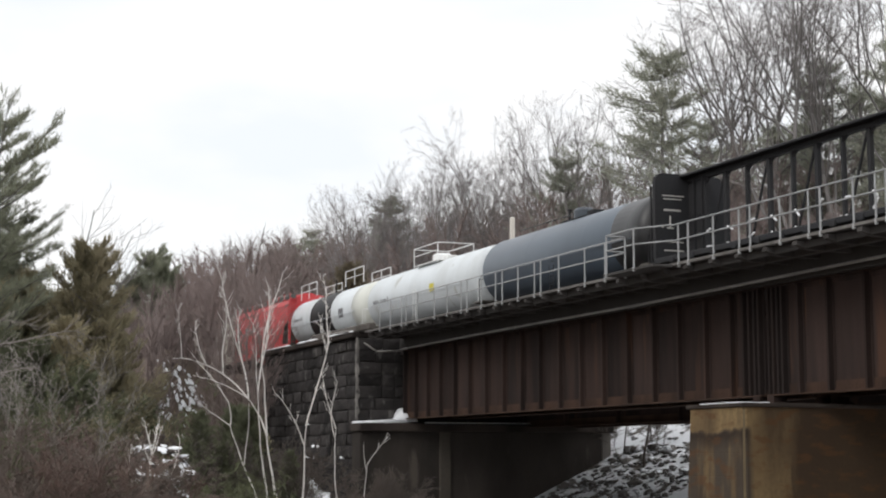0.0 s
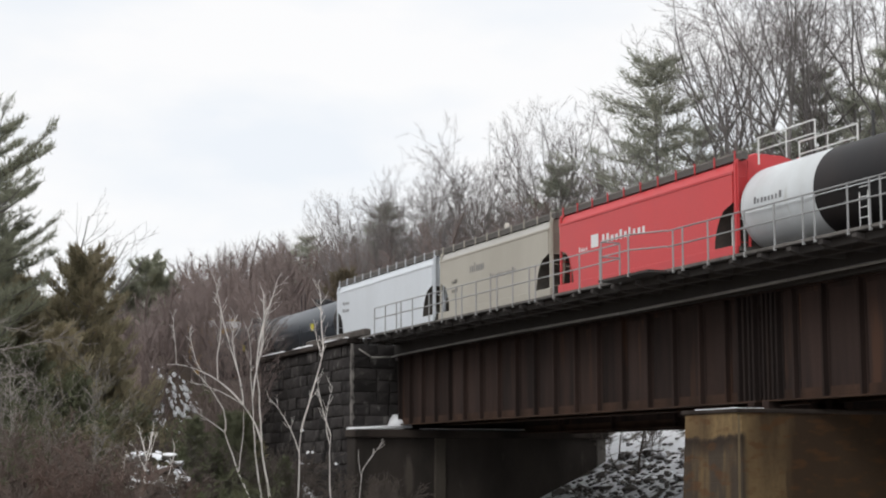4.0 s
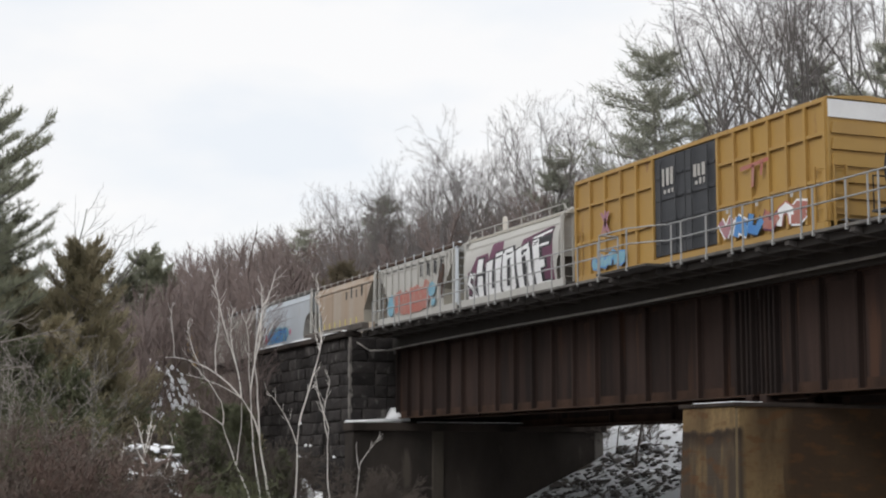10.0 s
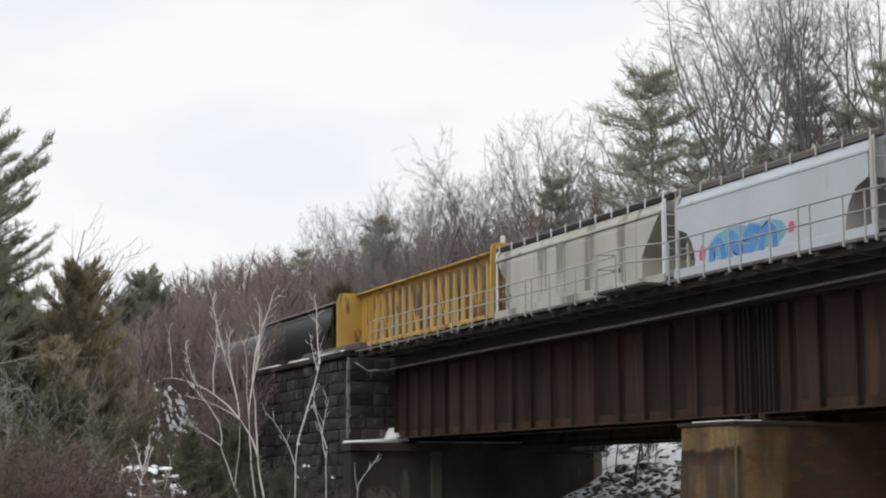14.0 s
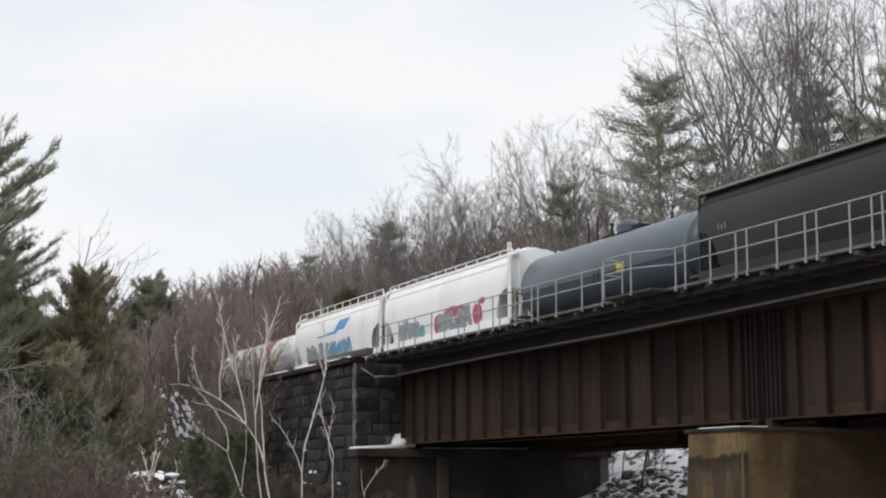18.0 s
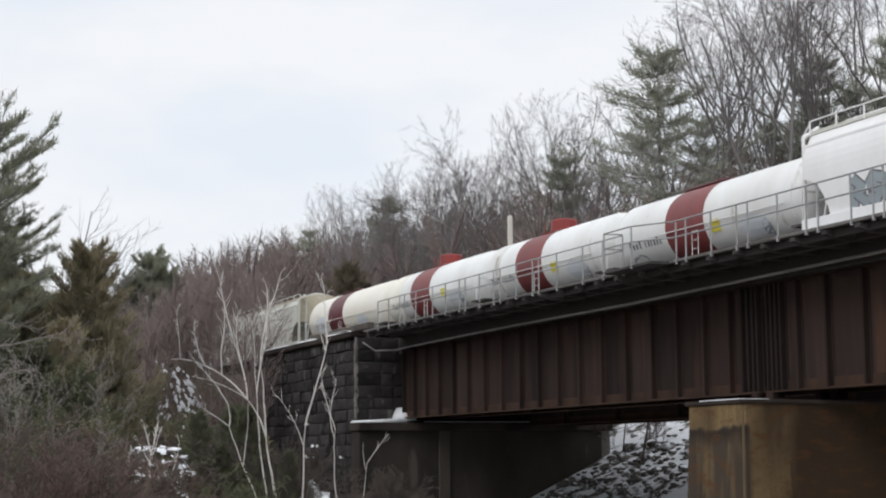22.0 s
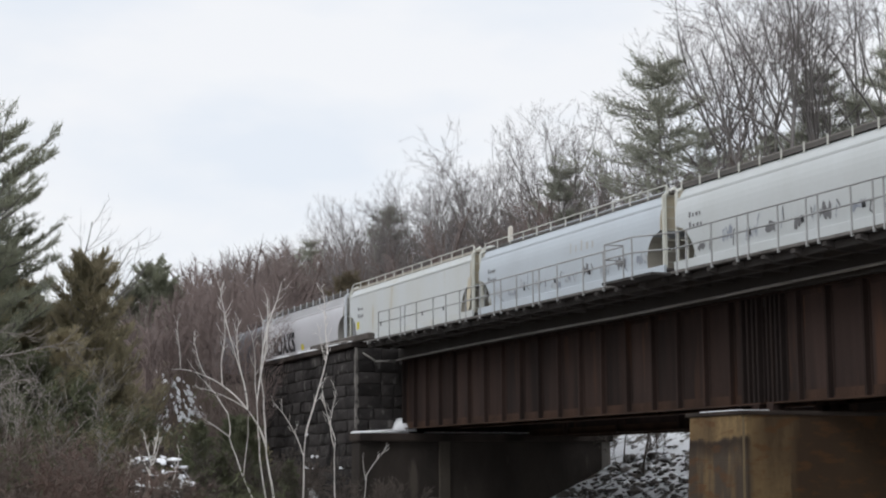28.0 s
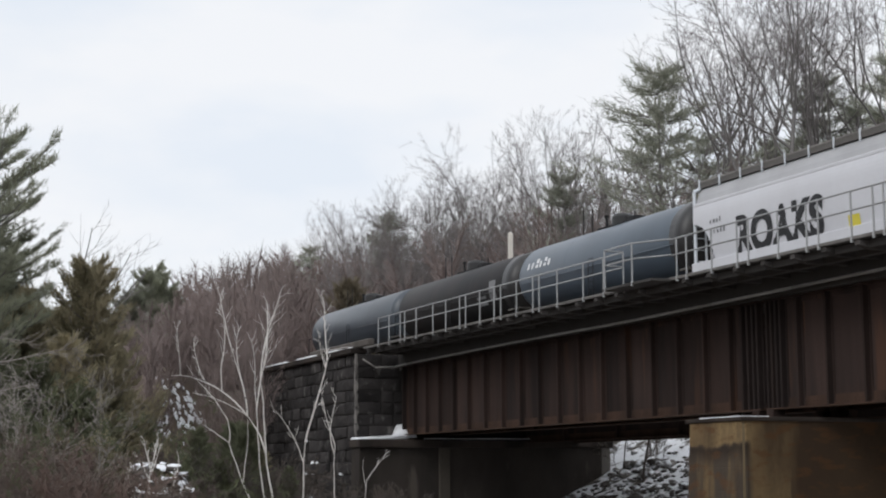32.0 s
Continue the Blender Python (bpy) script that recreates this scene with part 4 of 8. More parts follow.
def hopper(front, back, label, body, roof="rail", shape="flat", cut="arc", eave=3.78, trim=None, ribs=0, zm=2.35, band=0.34, deep=1.15, board=None, gap=1.05, posts=None, rail_h=0.32, upper=None, walk_style="band", slope=None, sheet=None):
    """A covered hopper car: lofted body with cut-away ends, roof walk, ladders, outlets and trucks."""
    half = (front - back) / 2
    zm = zm + 0.15
    trim = trim or body
    board = board or M["grate"]
    posts = posts or trim
    car = thing("covered_hopper", label, "hopper car", "freight train")
    a_top = half - gap / 2
    zb, crest = 0.95, eave + 0.36

    def width(z):
        if shape == "curved":
            u = (z - 2.5) / (eave - 2.5)
            if z < 2.5:
                return 1.58 - 0.14 * ((2.5 - z) / 1.5) ** 2
            return 1.58 - 0.30 * max(0.0, u) ** 2.2 - (0.05 if z > eave - band + 0.01 else 0)
        if shape == "flat":
            return 1.54 if z < eave - band + 0.01 else 1.49 - 0.16 * (z - eave + band) / band
        return 1.50

    def inward(z):
        if z >= zm:
            return 0.0
        u = (z - zb) / (zm - zb)
        return deep * math.sqrt(max(0.0, 1 - u * u)) if cut == "arc" else 1.35 * min(1.0, (zm - z) / (zm - 1.9))

    zs = [zb + (zm - zb) * k / 8 for k in range(8)] + [zm + (eave - band - zm) * k / 5 for k in range(6)] + [eave - band + 0.02, eave - band * 0.5, eave]
    lev = [(z, a_top - inward(z), width(z)) for z in zs]
    we = width(eave)
    lev += [(eave + 0.14, a_top, we * 0.86), (eave + 0.26, a_top, we * 0.6), (crest, a_top, we * 0.3)]
    rings = [[(-a, -w, z), (a, -w, z), (a, w, z), (-a, w, z)] for z, a, w in lev]
    shell = Mesher().loft(rings).mesh("body", body)
    # slope sheets: by default a grimy colour that includes the shade between cars
    shell.materials.append(slope or M["grime_shade"])
    if upper is not None:
        shell.materials.append(upper)
    shell.materials.append(sheet or body)
    last = len(shell.materials) - 1
    for p in shell.polygons:
        if p.center.z > zm and abs(p.normal.x) > 0.9:
            p.material_index = last
        elif p.center.z < zm + 0.02 and abs(p.normal.x) > 0.3:
            p.material_index = 1
        elif upper is not None and p.center.z > eave - band:
            p.material_index = 2
    part("body", shell, car)
    # eave band and side sill
    for s in (-1, 1):
        part("side_sill", box_mesh("side_sill", trim, -half + 0.35, half - 0.35, s * 1.5 - 0.06, s * 1.5 + 0.06, 0.58, 1.1, 0.012), car)
        part("eave_rail", box_mesh("eave_rail", trim, -a_top - 0.06, a_top + 0.06, s * (width(eave - band) - 0.01) - 0.035, s * (width(eave - band) - 0.01) + 0.035, eave - band - 0.05, eave - band + 0.05, 0.01), car)
    if ribs:
        rib = Mesher().box(-0.05, 0.05, -0.09, 0.0, 1.05, eave - 0.06).mesh("side_post", body)
        for s in (-1, 1):
            for k in range(ribs):
                x = -a_top + 0.08 + (2 * a_top - 0.16) * k / (ribs - 1)
                if abs(x) < a_top - 1.6 or k in (0, ribs - 1):
                    part("side_post", rib, car, x, s * 1.498, 0, rz=0 if s < 0 else math.pi)
        for s in (-1, 1):
            for k in (-1, 1):
                for q in (0.5, 1.0):
                    low = zm - (zm - 1.9) * q / 1.35 + 0.05
                    me = Mesher().box(-0.045, 0.045, -0.08, 0, 0, eave - 0.06 - low).mesh("side_post", body)
                    part("side_post", me, car, k * (a_top - q), s * 1.498, low, rz=0 if s < 0 else math.pi)
    # ends: posts, ladders, platform, draft sill
    part("centre_sill", box_mesh("centre_sill", M["soot"], -half + 0.1, half - 0.1, -0.22, 0.22, 0.6, 0.95), car)
    for e in (-1, 1):
        part("end_platform", box_mesh("end_platform", M["grate"], min(e * half - e * 0.25, e * (a_top - 1.7)), max(e * half - e * 0.25, e * (a_top - 1.7)), -1.45, 1.45, 0.9, 0.97), car)
        for s in (-1, 1):
            x = e * (a_top + 0.06)
            bend = [(x, s * 1.46, 0.95), (x, s * 1.46, eave - 0.05), (x, s * (we - 0.04), eave + 0.12), (x - e * 0.05, s * (we - 0.3), eave + 0.3)]
            part("corner_post", Mesher().pipe(bend, 0.06, 6).mesh("corner_post", posts), car)
            part("ladder", kept(("lad", eave, posts.name), lambda: ladder_mesh(eave - 0.95, posts)), car, x + e * 0.08, s * 1.2, 1.0, rz=math.pi / 2)
            part("slope_brace", Mesher().rod((x - e * 0.1, s * 0.9, 0.97), (x - e * 0.25, s * 0.7, zm), 0.05, n=4).mesh("slope_brace", body), car)
        part("brake_rod", Mesher().rod((e * (half - 0.3), -0.6, 0.97), (e * (half - 0.3), -0.6, 2.2), 0.03, n=5).rod((e * (half - 0.3), -0.85, 2.0), (e * (half - 0.3), -0.35, 2.0), 0.03, n=5).mesh("brake_rod", posts), car)
    for k in (-1, 0, 1):
        x = k * (a_top - 1.85) * 0.66
        part("outlet", kept(("outlet", body.name, round(a_top, 1), deep), lambda: Mesher().loft([[(-b, -c, z), (b, -c, z), (b, c, z), (-b, c, z)] for z, b, c in ((0.96, (a_top - 1.85) * 0.32, 1.38), (0.42, 0.5, 0.5), (0.3, 0.5, 0.5))]).mesh("outlet", body)), car, x)
    # roof: hatch trough and walks
    part("hatch_trough", Mesher().box(-a_top + 0.5, a_top - 0.5, -0.32, 0.32, crest - 0.03, crest + 0.13, 0.03).mesh("hatch_trough", trim), car)
    for s in (-1, 1):
        yb = s * (we * 0.66)
        if roof == "rail" and walk_style == "band":
            # a grating walk seen from below, on pale brackets that stand in front of it
            part("running_board", box_mesh("running_board", board, -a_top - 0.35, a_top + 0.35, min(s * (we - 0.2), s * (we + 0.03)), max(s * (we - 0.2), s * (we + 0.03)), eave + 0.08, eave + 0.2 + rail_h * 0.6), car)
            pm = kept(("bracket", posts.name, rail_h), lambda: Mesher().box(-0.024, 0.024, -0.02, 0.02, 0, 0.29 + rail_h * 0.6).mesh("walk_bracket", posts))
            n = int(2 * a_top / 1.2)
            for k in range(n + 1):
                part("walk_bracket", pm, car, -a_top + 0.02 + (2 * a_top - 0.04) * k / n, s * (we + 0.068), eave - 0.02)
            part("walk_edge", box_mesh("walk_edge", M["galv_dull"], -a_top - 0.35, a_top + 0.35, min(s * (we + 0.031), s * (we + 0.045)), max(s * (we + 0.031), s * (we + 0.045)), eave + 0.17 + rail_h * 0.6, eave + 0.21 + rail_h * 0.6), car)
        elif roof == "rail":
            part("running_board", box_mesh("running_board", board, -a_top - 0.35, a_top + 0.35, min(s * (we - 0.2), s * (we + 0.02)), max(s * (we - 0.2), s * (we + 0.02)), eave + 0.03, eave + 0.14), car)
            pm = kept(("stanchion", posts.name, rail_h), lambda: Mesher().box(-0.02, 0.02, -0.02, 0.02, 0, 0.16 + rail_h).mesh("stanchion", posts))
            n = int(2 * a_top / 1.25)
            for k in range(n + 1):
                part("stanchion", pm, car, -a_top + 0.02 + (2 * a_top - 0.04) * k / n, s * (we + 0.03), eave + 0.02)
            zr = eave + 0.18 + rail_h
            part("roof_rail", Mesher().pipe([(-a_top - 0.3, s * (we + 0.03), eave + 0.1), (-a_top + 0.1, s * (we + 0.03), zr), (a_top - 0.1, s * (we + 0.03), zr), (a_top + 0.3, s * (we + 0.03), eave + 0.1)], 0.024, 5).mesh("roof_rail", posts), car)
        else:
            part("running_board", box_mesh("running_board", board, -a_top - 0.3, a_top + 0.3, s * we - 0.2, s * we + 0.04, eave + 0.02, eave + 0.11), car)
    add_running_gear(car, half, 1.75)
    return car, width, half, a_top


def tank(front, back, label, shell, r=1.47, zc=2.45, bands=(), dome="manway", gear=None, dome_mat=None, rail=True, gap=0.5, dome_x=0.0, placard=True):
    """A tank car: domed shell, bands, manway with platform and rails, sills, ladders and trucks."""
    half = (front - back) / 2
    car = thing("tank_car", label, "tank car", "freight train")
    gear = gear or M["soot"]
    dome_mat = dome_mat or shell
    L = half - gap / 2
    n = 40

    def ring(x, q):
        return [(x, -q * math.sin(k * math.tau / n), zc + q * math.cos(k * math.tau / n)) for k in range(n)]

    def side(z):
        return math.sqrt(max(0.02, r * r - (z - zc) ** 2))

    head = 0.62
    prof = [(-L + head - head * math.sin(a), r * math.cos(a)) for a in [math.pi / 2 * 0.97 * (1 - k / 6) for k in range(7)]]
    body = [p for p in prof] + [(-x, q) for x, q in reversed(prof)]
    part("shell", Mesher().loft([ring(x, q) for x, q in body]).mesh("shell", shell, True), car)
    for x0, x1, mat in bands:
        q = r + 0.006
        if x0 <= -L or x1 >= L:
            src = [(x, p + 0.006) for x, p in body if (x0 <= -L and x <= x1) or (x1 >= L and x >= x0)]
            src = (src + [(x1, q)]) if x0 <= -L else ([(x0, q)] + src)
        else:
            src = [(x0, q), (x1, q)]
        part("band", Mesher().loft([ring(x, p) for x, p in src], caps=x0 <= -L or x1 >= L).mesh("band", mat, True), car)
    for x in (-L + head + 0.05, -L * 0.33, L * 0.33, L - head - 0.05):
        part("weld_seam", kept(("seam", shell.name, r, zc), lambda: Mesher().loft([ring(-0.025, r + 0.003), ring(0.025, r + 0.003)], caps=False).mesh("weld_seam", shell, True)), car, x)
    # manway
    top = zc + r
    if dome in ("manway", "bonnet"):
        w, h = (0.5, 0.4) if rail == "full" else (0.44, 0.42)
        part("manway", Mesher().loft([[(a * math.cos(k * math.tau / 16), a * math.sin(k * math.tau / 16), z) for k in range(16)] for a, z in ((w, top - 0.12), (w, top + h * 0.75), (w * 0.8, top + h), (0.1, top + h + 0.03))]).mesh("manway", dome_mat, False), car)
        part("valve_box", Mesher().box(0.75, 1.35, -0.28, 0.28, top - 0.08, top + 0.2, 0.03).mesh("valve_box", gear), car)
        if rail == "full":
            part("dome_platform", Mesher().box(-1.5, 1.7, -0.95, 0.95, top - 0.14, top - 0.1).mesh("dome_platform", gear), car)
        else:
            part("dome_platform", Mesher().box(-1.2, 1.5, -0.5, 0.5, top - 0.07, top - 0.02).mesh("dome_platform", gear), car)
            part("vent_pipe", Mesher().rod((-0.95, -0.2, top - 0.1), (-0.95, -0.2, top + 0.42), 0.06, n=8).rod((-0.95, -0.2, top + 0.42), (-0.95, -0.2, top + 0.5), 0.1, n=8).mesh("vent_pipe", gear), car)
    elif dome == "box":
        part("dome_housing", Mesher().loft([[(a * math.cos(k * math.tau / 12), a * math.sin(k * math.tau / 12), z) for k in range(12)] for a, z in ((0.56, top - 0.15), (0.56, top + 0.4), (0.5, top + 0.46), (0.1, top + 0.48))]).mesh("dome_housing", dome_mat), car, dome_x)
        part("dome_platform", Mesher().box(-1.0, 0.9, -0.55, 0.55, top - 0.09, top - 0.04).mesh("dome_platform", dome_mat), car, dome_x)
    if rail:
        zt = top + 0.75
        for s in (-1, 1):
            for x in (-1.5, 1.7) if rail != "posts" else (-1.5, -0.75):
                part("platform_post", Mesher().rod((x, s * 0.95, top - 0.25), (x, s * 0.95, zt), 0.025, n=5).mesh("platform_post", gear), car)
            if rail == "full":
                part("platform_rail", Mesher().pipe([(-1.5, s * 0.95, zt), (1.7, s * 0.95, zt)], 0.025, 5).pipe([(-1.5, s * 0.95, zt - 0.38), (1.7, s * 0.95, zt - 0.38)], 0.02, 5).mesh("platform_rail", gear), car)
        if rail == "full":
            for x in (-1.5, 1.7):
                part("platform_rail", Mesher().pipe([(x, -0.95, zt), (x, 0.95, zt)], 0.025, 5).mesh("platform_rail", gear), car)
    for s in (-1, 1):
        x = 0.1
        pts = [(x, s * (r + 0.08), 0.6), (x, s * (r + 0.08), zc if rail else zc - 0.5), (x, s * 1.05, zc + r * 0.8), (x, s * 0.85, top - 0.02)]
        lad = Mesher()
        for d in (-0.2, 0.2):
            lad.pipe([(p[0] + d, p[1], p[2]) for p in pts[:2]], 0.015, 5)
        for z in np.arange(0.75, pts[1][2] + 0.3, 0.3):
            lad.rod((x - 0.2, s * (r + 0.08), z), (x + 0.2, s * (r + 0.08), z), 0.014, n=4)
        part("ladder", lad.mesh("ladder", gear), car)
        part("side_grab_rail", Mesher().pipe([(-L + 0.9, s * (r * 0.99 + 0.06), zc - 0.25), (L - 0.9, s * (r * 0.99 + 0.06), zc - 0.25)], 0.018, 5).mesh("side_grab_rail", shell), car)
    for e in (-1, 1):
        part("stub_sill", Mesher().box(min(e * (half - 0.2), e * (half - 3.2)), max(e * (half - 0.2), e * (half - 3.2)), -0.24, 0.24, 0.62, 1.02, 0.02).mesh("stub_sill", gear), car)
        part("saddle", Mesher().loft([[(e * (half - 1.9) - b, -c, z), (e * (half - 1.9) + b, -c, z), (e * (half - 1.9) + b, c, z), (e * (half - 1.9) - b, c, z)] for z, b, c in ((0.75, 0.3, 0.6), (1.1, 0.22, 0.7), (1.4, 0.2, 0.8))]).mesh("saddle", M["grime_shade"]), car)
        part("end_platform", Mesher().box(min(e * (half - 0.15), e * (half - 0.75)), max(e * (half - 0.15), e * (half - 0.75)), -1.45, 1.45, 0.98, 1.05).mesh("end_platform", M["grime_shade"]), car)
        part("end_handrail", Mesher().pipe([(e * (half - 0.2), -1.4, 1.02), (e * (half - 0.2), -1.4, 2.05), (e * (half - 0.2), 1.4, 2.05), (e * (half - 0.2), 1.4, 1.02)], 0.022, 5).mesh("end_handrail", gear), car)
    if placard:
        px, pz = (1.9, zc - 0.28) if placard is True else placard
        decal(car, "placard", M["placard"], [((px, pz), (px + 0.6, pz), (px + 0.6, pz + 0.4), (px, pz + 0.4))], side, "yellow placard", 0.03)
    add_running_gear(car, half, 1.9)
    return car, side, half, L


def boxcar(front, back, label):
    """A yellow boxcar with ribbed sides, a black double plug door, a corrugated end and a white roof edge."""
    half = (front - back) / 2
    car = thing("boxcar", label, "boxcar", "freight train")
    Y, side = M["yellow"], (lambda z: 1.5)
    a, z0, z1 = half - 0.1, 1.0, 4.69
    part("body", box_mesh("body", Y, -a, a, -1.5, 1.5, z0, z1), car)
    part("roof", Mesher().plate_x([(-1.56, z1 - 0.02), (1.56, z1 - 0.02), (1.56, z1 + 0.06), (0, z1 + 0.2), (-1.56, z1 + 0.06)], -a - 0.05, a + 0.05).mesh("roof", M["yellow"]), car)
    for s in (-1, 1):
        part("side_sill", box_mesh("side_sill", Y, -a, a, s * 1.55 - 0.06, s * 1.55 + 0.06, 0.52, 0.98, 0.01), car)
        part("top_chord", box_mesh("top_chord", Y, -a, a, s * 1.55 - 0.05, s * 1.55 + 0.05, z1 - 0.1, z1, 0.01), car)
        pm = kept("box_post", lambda: Mesher().box(-0.055, 0.055, -0.13, 0, z0, z1 - 0.1, 0).mesh("side_post", Y))
        d0, d1 = -2.0, 2.1
        for lo, hi, n in ((-a + 0.06, d0 - 0.08, 6), (d1 + 0.08, a - 0.06, 7)):
            for k in range(n):
                part("side_post", pm, car, lo + (hi - lo) * k / (n - 1), s * 1.499, 0, rz=0 if s < 0 else math.pi)
            for z in (2.25, 3.65):
                part("side_belt", box_mesh("side_belt", Y, lo, hi, min(s * 1.5, s * 1.6), max(s * 1.5, s * 1.6), z - 0.05, z + 0.05), car)
        for x0, x1 in ((d0, 0.03), (0.07, d1)):
            leaf = part("door", box_mesh("door", M["door_black"], x0, x1, min(s * 1.499, s * 1.56), max(s * 1.499, s * 1.56), z0 + 0.05, z1 - 0.12, 0.015), car, label="black plug door leaf")
            for z in (1.5, 2.25, 3.05, 3.85):
                part("door_rib", box_mesh("door_rib", M["door_black"], x0 + 0.08, x1 - 0.08, min(s * 1.56, s * 1.6), max(s * 1.56, s * 1.6), z - 0.05, z + 0.05, 0.01), leaf)
            for x in (x0 + 0.5, x1 - 0.5):
                part("lock_rod", Mesher().rod((x, s * 1.63, z0 + 0.05), (x, s * 1.63, z1 - 0.2), 0.028, n=6).mesh("lock_rod", M["door_black"]), leaf)
            cx = (x0 + x1) / 2
            if s < 0:
                decal(car, "panel_mark", M["hop_grey"], bars(cx - 0.4, 3.5, 0.62, 3, 0.22, 0.05) + bars(cx - 0.3, 3.22, 0.2, 3), lambda z: 1.6, "faded grey lettering as bars")
        part("door_jamb", box_mesh("door_jamb", M["ink_white"], d1 + 0.02, d1 + 0.08, min(s * 1.5, s * 1.6), max(s * 1.5, s * 1.6), z0 + 0.05, z1 - 0.1), car, label="pale door jamb strip")
    for e in (-1, 1):
        x = e * a
        part("end_cap", box_mesh("end_cap", M["ink_white"], min(x, x + e * 0.05), max(x, x + e * 0.05), -1.52, 1.52, 4.13, z1 + 0.02), car, label="white painted top of the car end")
        for k in range(6):
            z = 1.2 + k * 0.49
            part("end_rib", Mesher().plate_x([(-1.42, z), (1.42, z), (1.35, z + 0.34), (-1.35, z + 0.34)], min(x, x + e * 0.07), max(x, x + e * 0.07)).mesh("end_rib", Y), car)
        part("corner_post", box_mesh("corner_post", Y, min(x - e * 0.1, x + e * 0.04), max(x - e * 0.1, x + e * 0.04), -1.56, -1.46, z0, z1), car)
        part("ladder", kept("box_lad", lambda: ladder_mesh(1.9, Y, 0.45, 5)), car, x - e * 0.35, -1.6, 0.8)
        part("end_ladder", kept("box_lad2", lambda: ladder_mesh(1.9, Y, 0.45, 5)), car, x + e * 0.13, -1.2, 0.8, rz=math.pi / 2)
    part("centre_sill", box_mesh("centre_sill", M["soot"], -half + 0.1, half - 0.1, -0.25, 0.25, 0.6, 0.97), car)
    part("end_platform", box_mesh("end_platform", M["grate"], a, a + 0.3, -1.2, 1.2, 1.0, 1.05), car)
    add_running_gear(car, half, 2.0)
    # sprayed marks
    out = lambda z: 1.635
    for i, (x, fill, edge) in enumerate(((2.35, "paint_violet", "paint_white"), (3.2, "paint_blue", "paint_white"), (4.05, "paint_blue", "ink"), (4.9, "paint_red", "paint_plum"), (5.7, "paint_white", "paint_red"), (6.4, "paint_red", "paint_white"))):
        tag_word(car, x, 1.08, 0.85, 0.75, 1, M[fill], M[edge], out, 40 + i, "sprayed blue, red and white strokes")
    tag_word(car, -6.5, 1.08, 2.5, 0.55, 4, M["paint_cyan"], M["paint_blue"], out, 60, "sprayed pale blue letter shapes")
    cross = [((-5.95, 2.35), (-5.75, 2.35), (-5.2, 3.2), (-5.4, 3.2)), ((-5.35, 2.35), (-5.15, 2.35), (-5.75, 3.2), (-5.95, 3.2)), ((-5.62, 2.3), (-5.5, 2.3), (-5.5, 3.25), (-5.62, 3.25))]
    decal(car, "graffiti_cross", M["paint_violet"], cross, out, "sprayed violet star-like mark")
    decal(car, "graffiti_mark", M["paint_red"], [((3.6, 3.2), (5.2, 3.3), (5.2, 3.42), (3.6, 3.34)), ((4.2, 2.6), (4.34, 2.6), (4.4, 3.3), (4.25, 3.3)), ((4.7, 2.9), (4.82, 2.9), (4.9, 3.3), (4.76, 3.3))], out, "faint sprayed red mark")
    for x in (2.7, 4.4, 6.3):
        decal(car, "data_plate", M["hop_grey"], [((x, 1.95), (x + 0.16, 1.95), (x + 0.16, 2.12), (x, 2.12))], out)
    return car, side, half, a


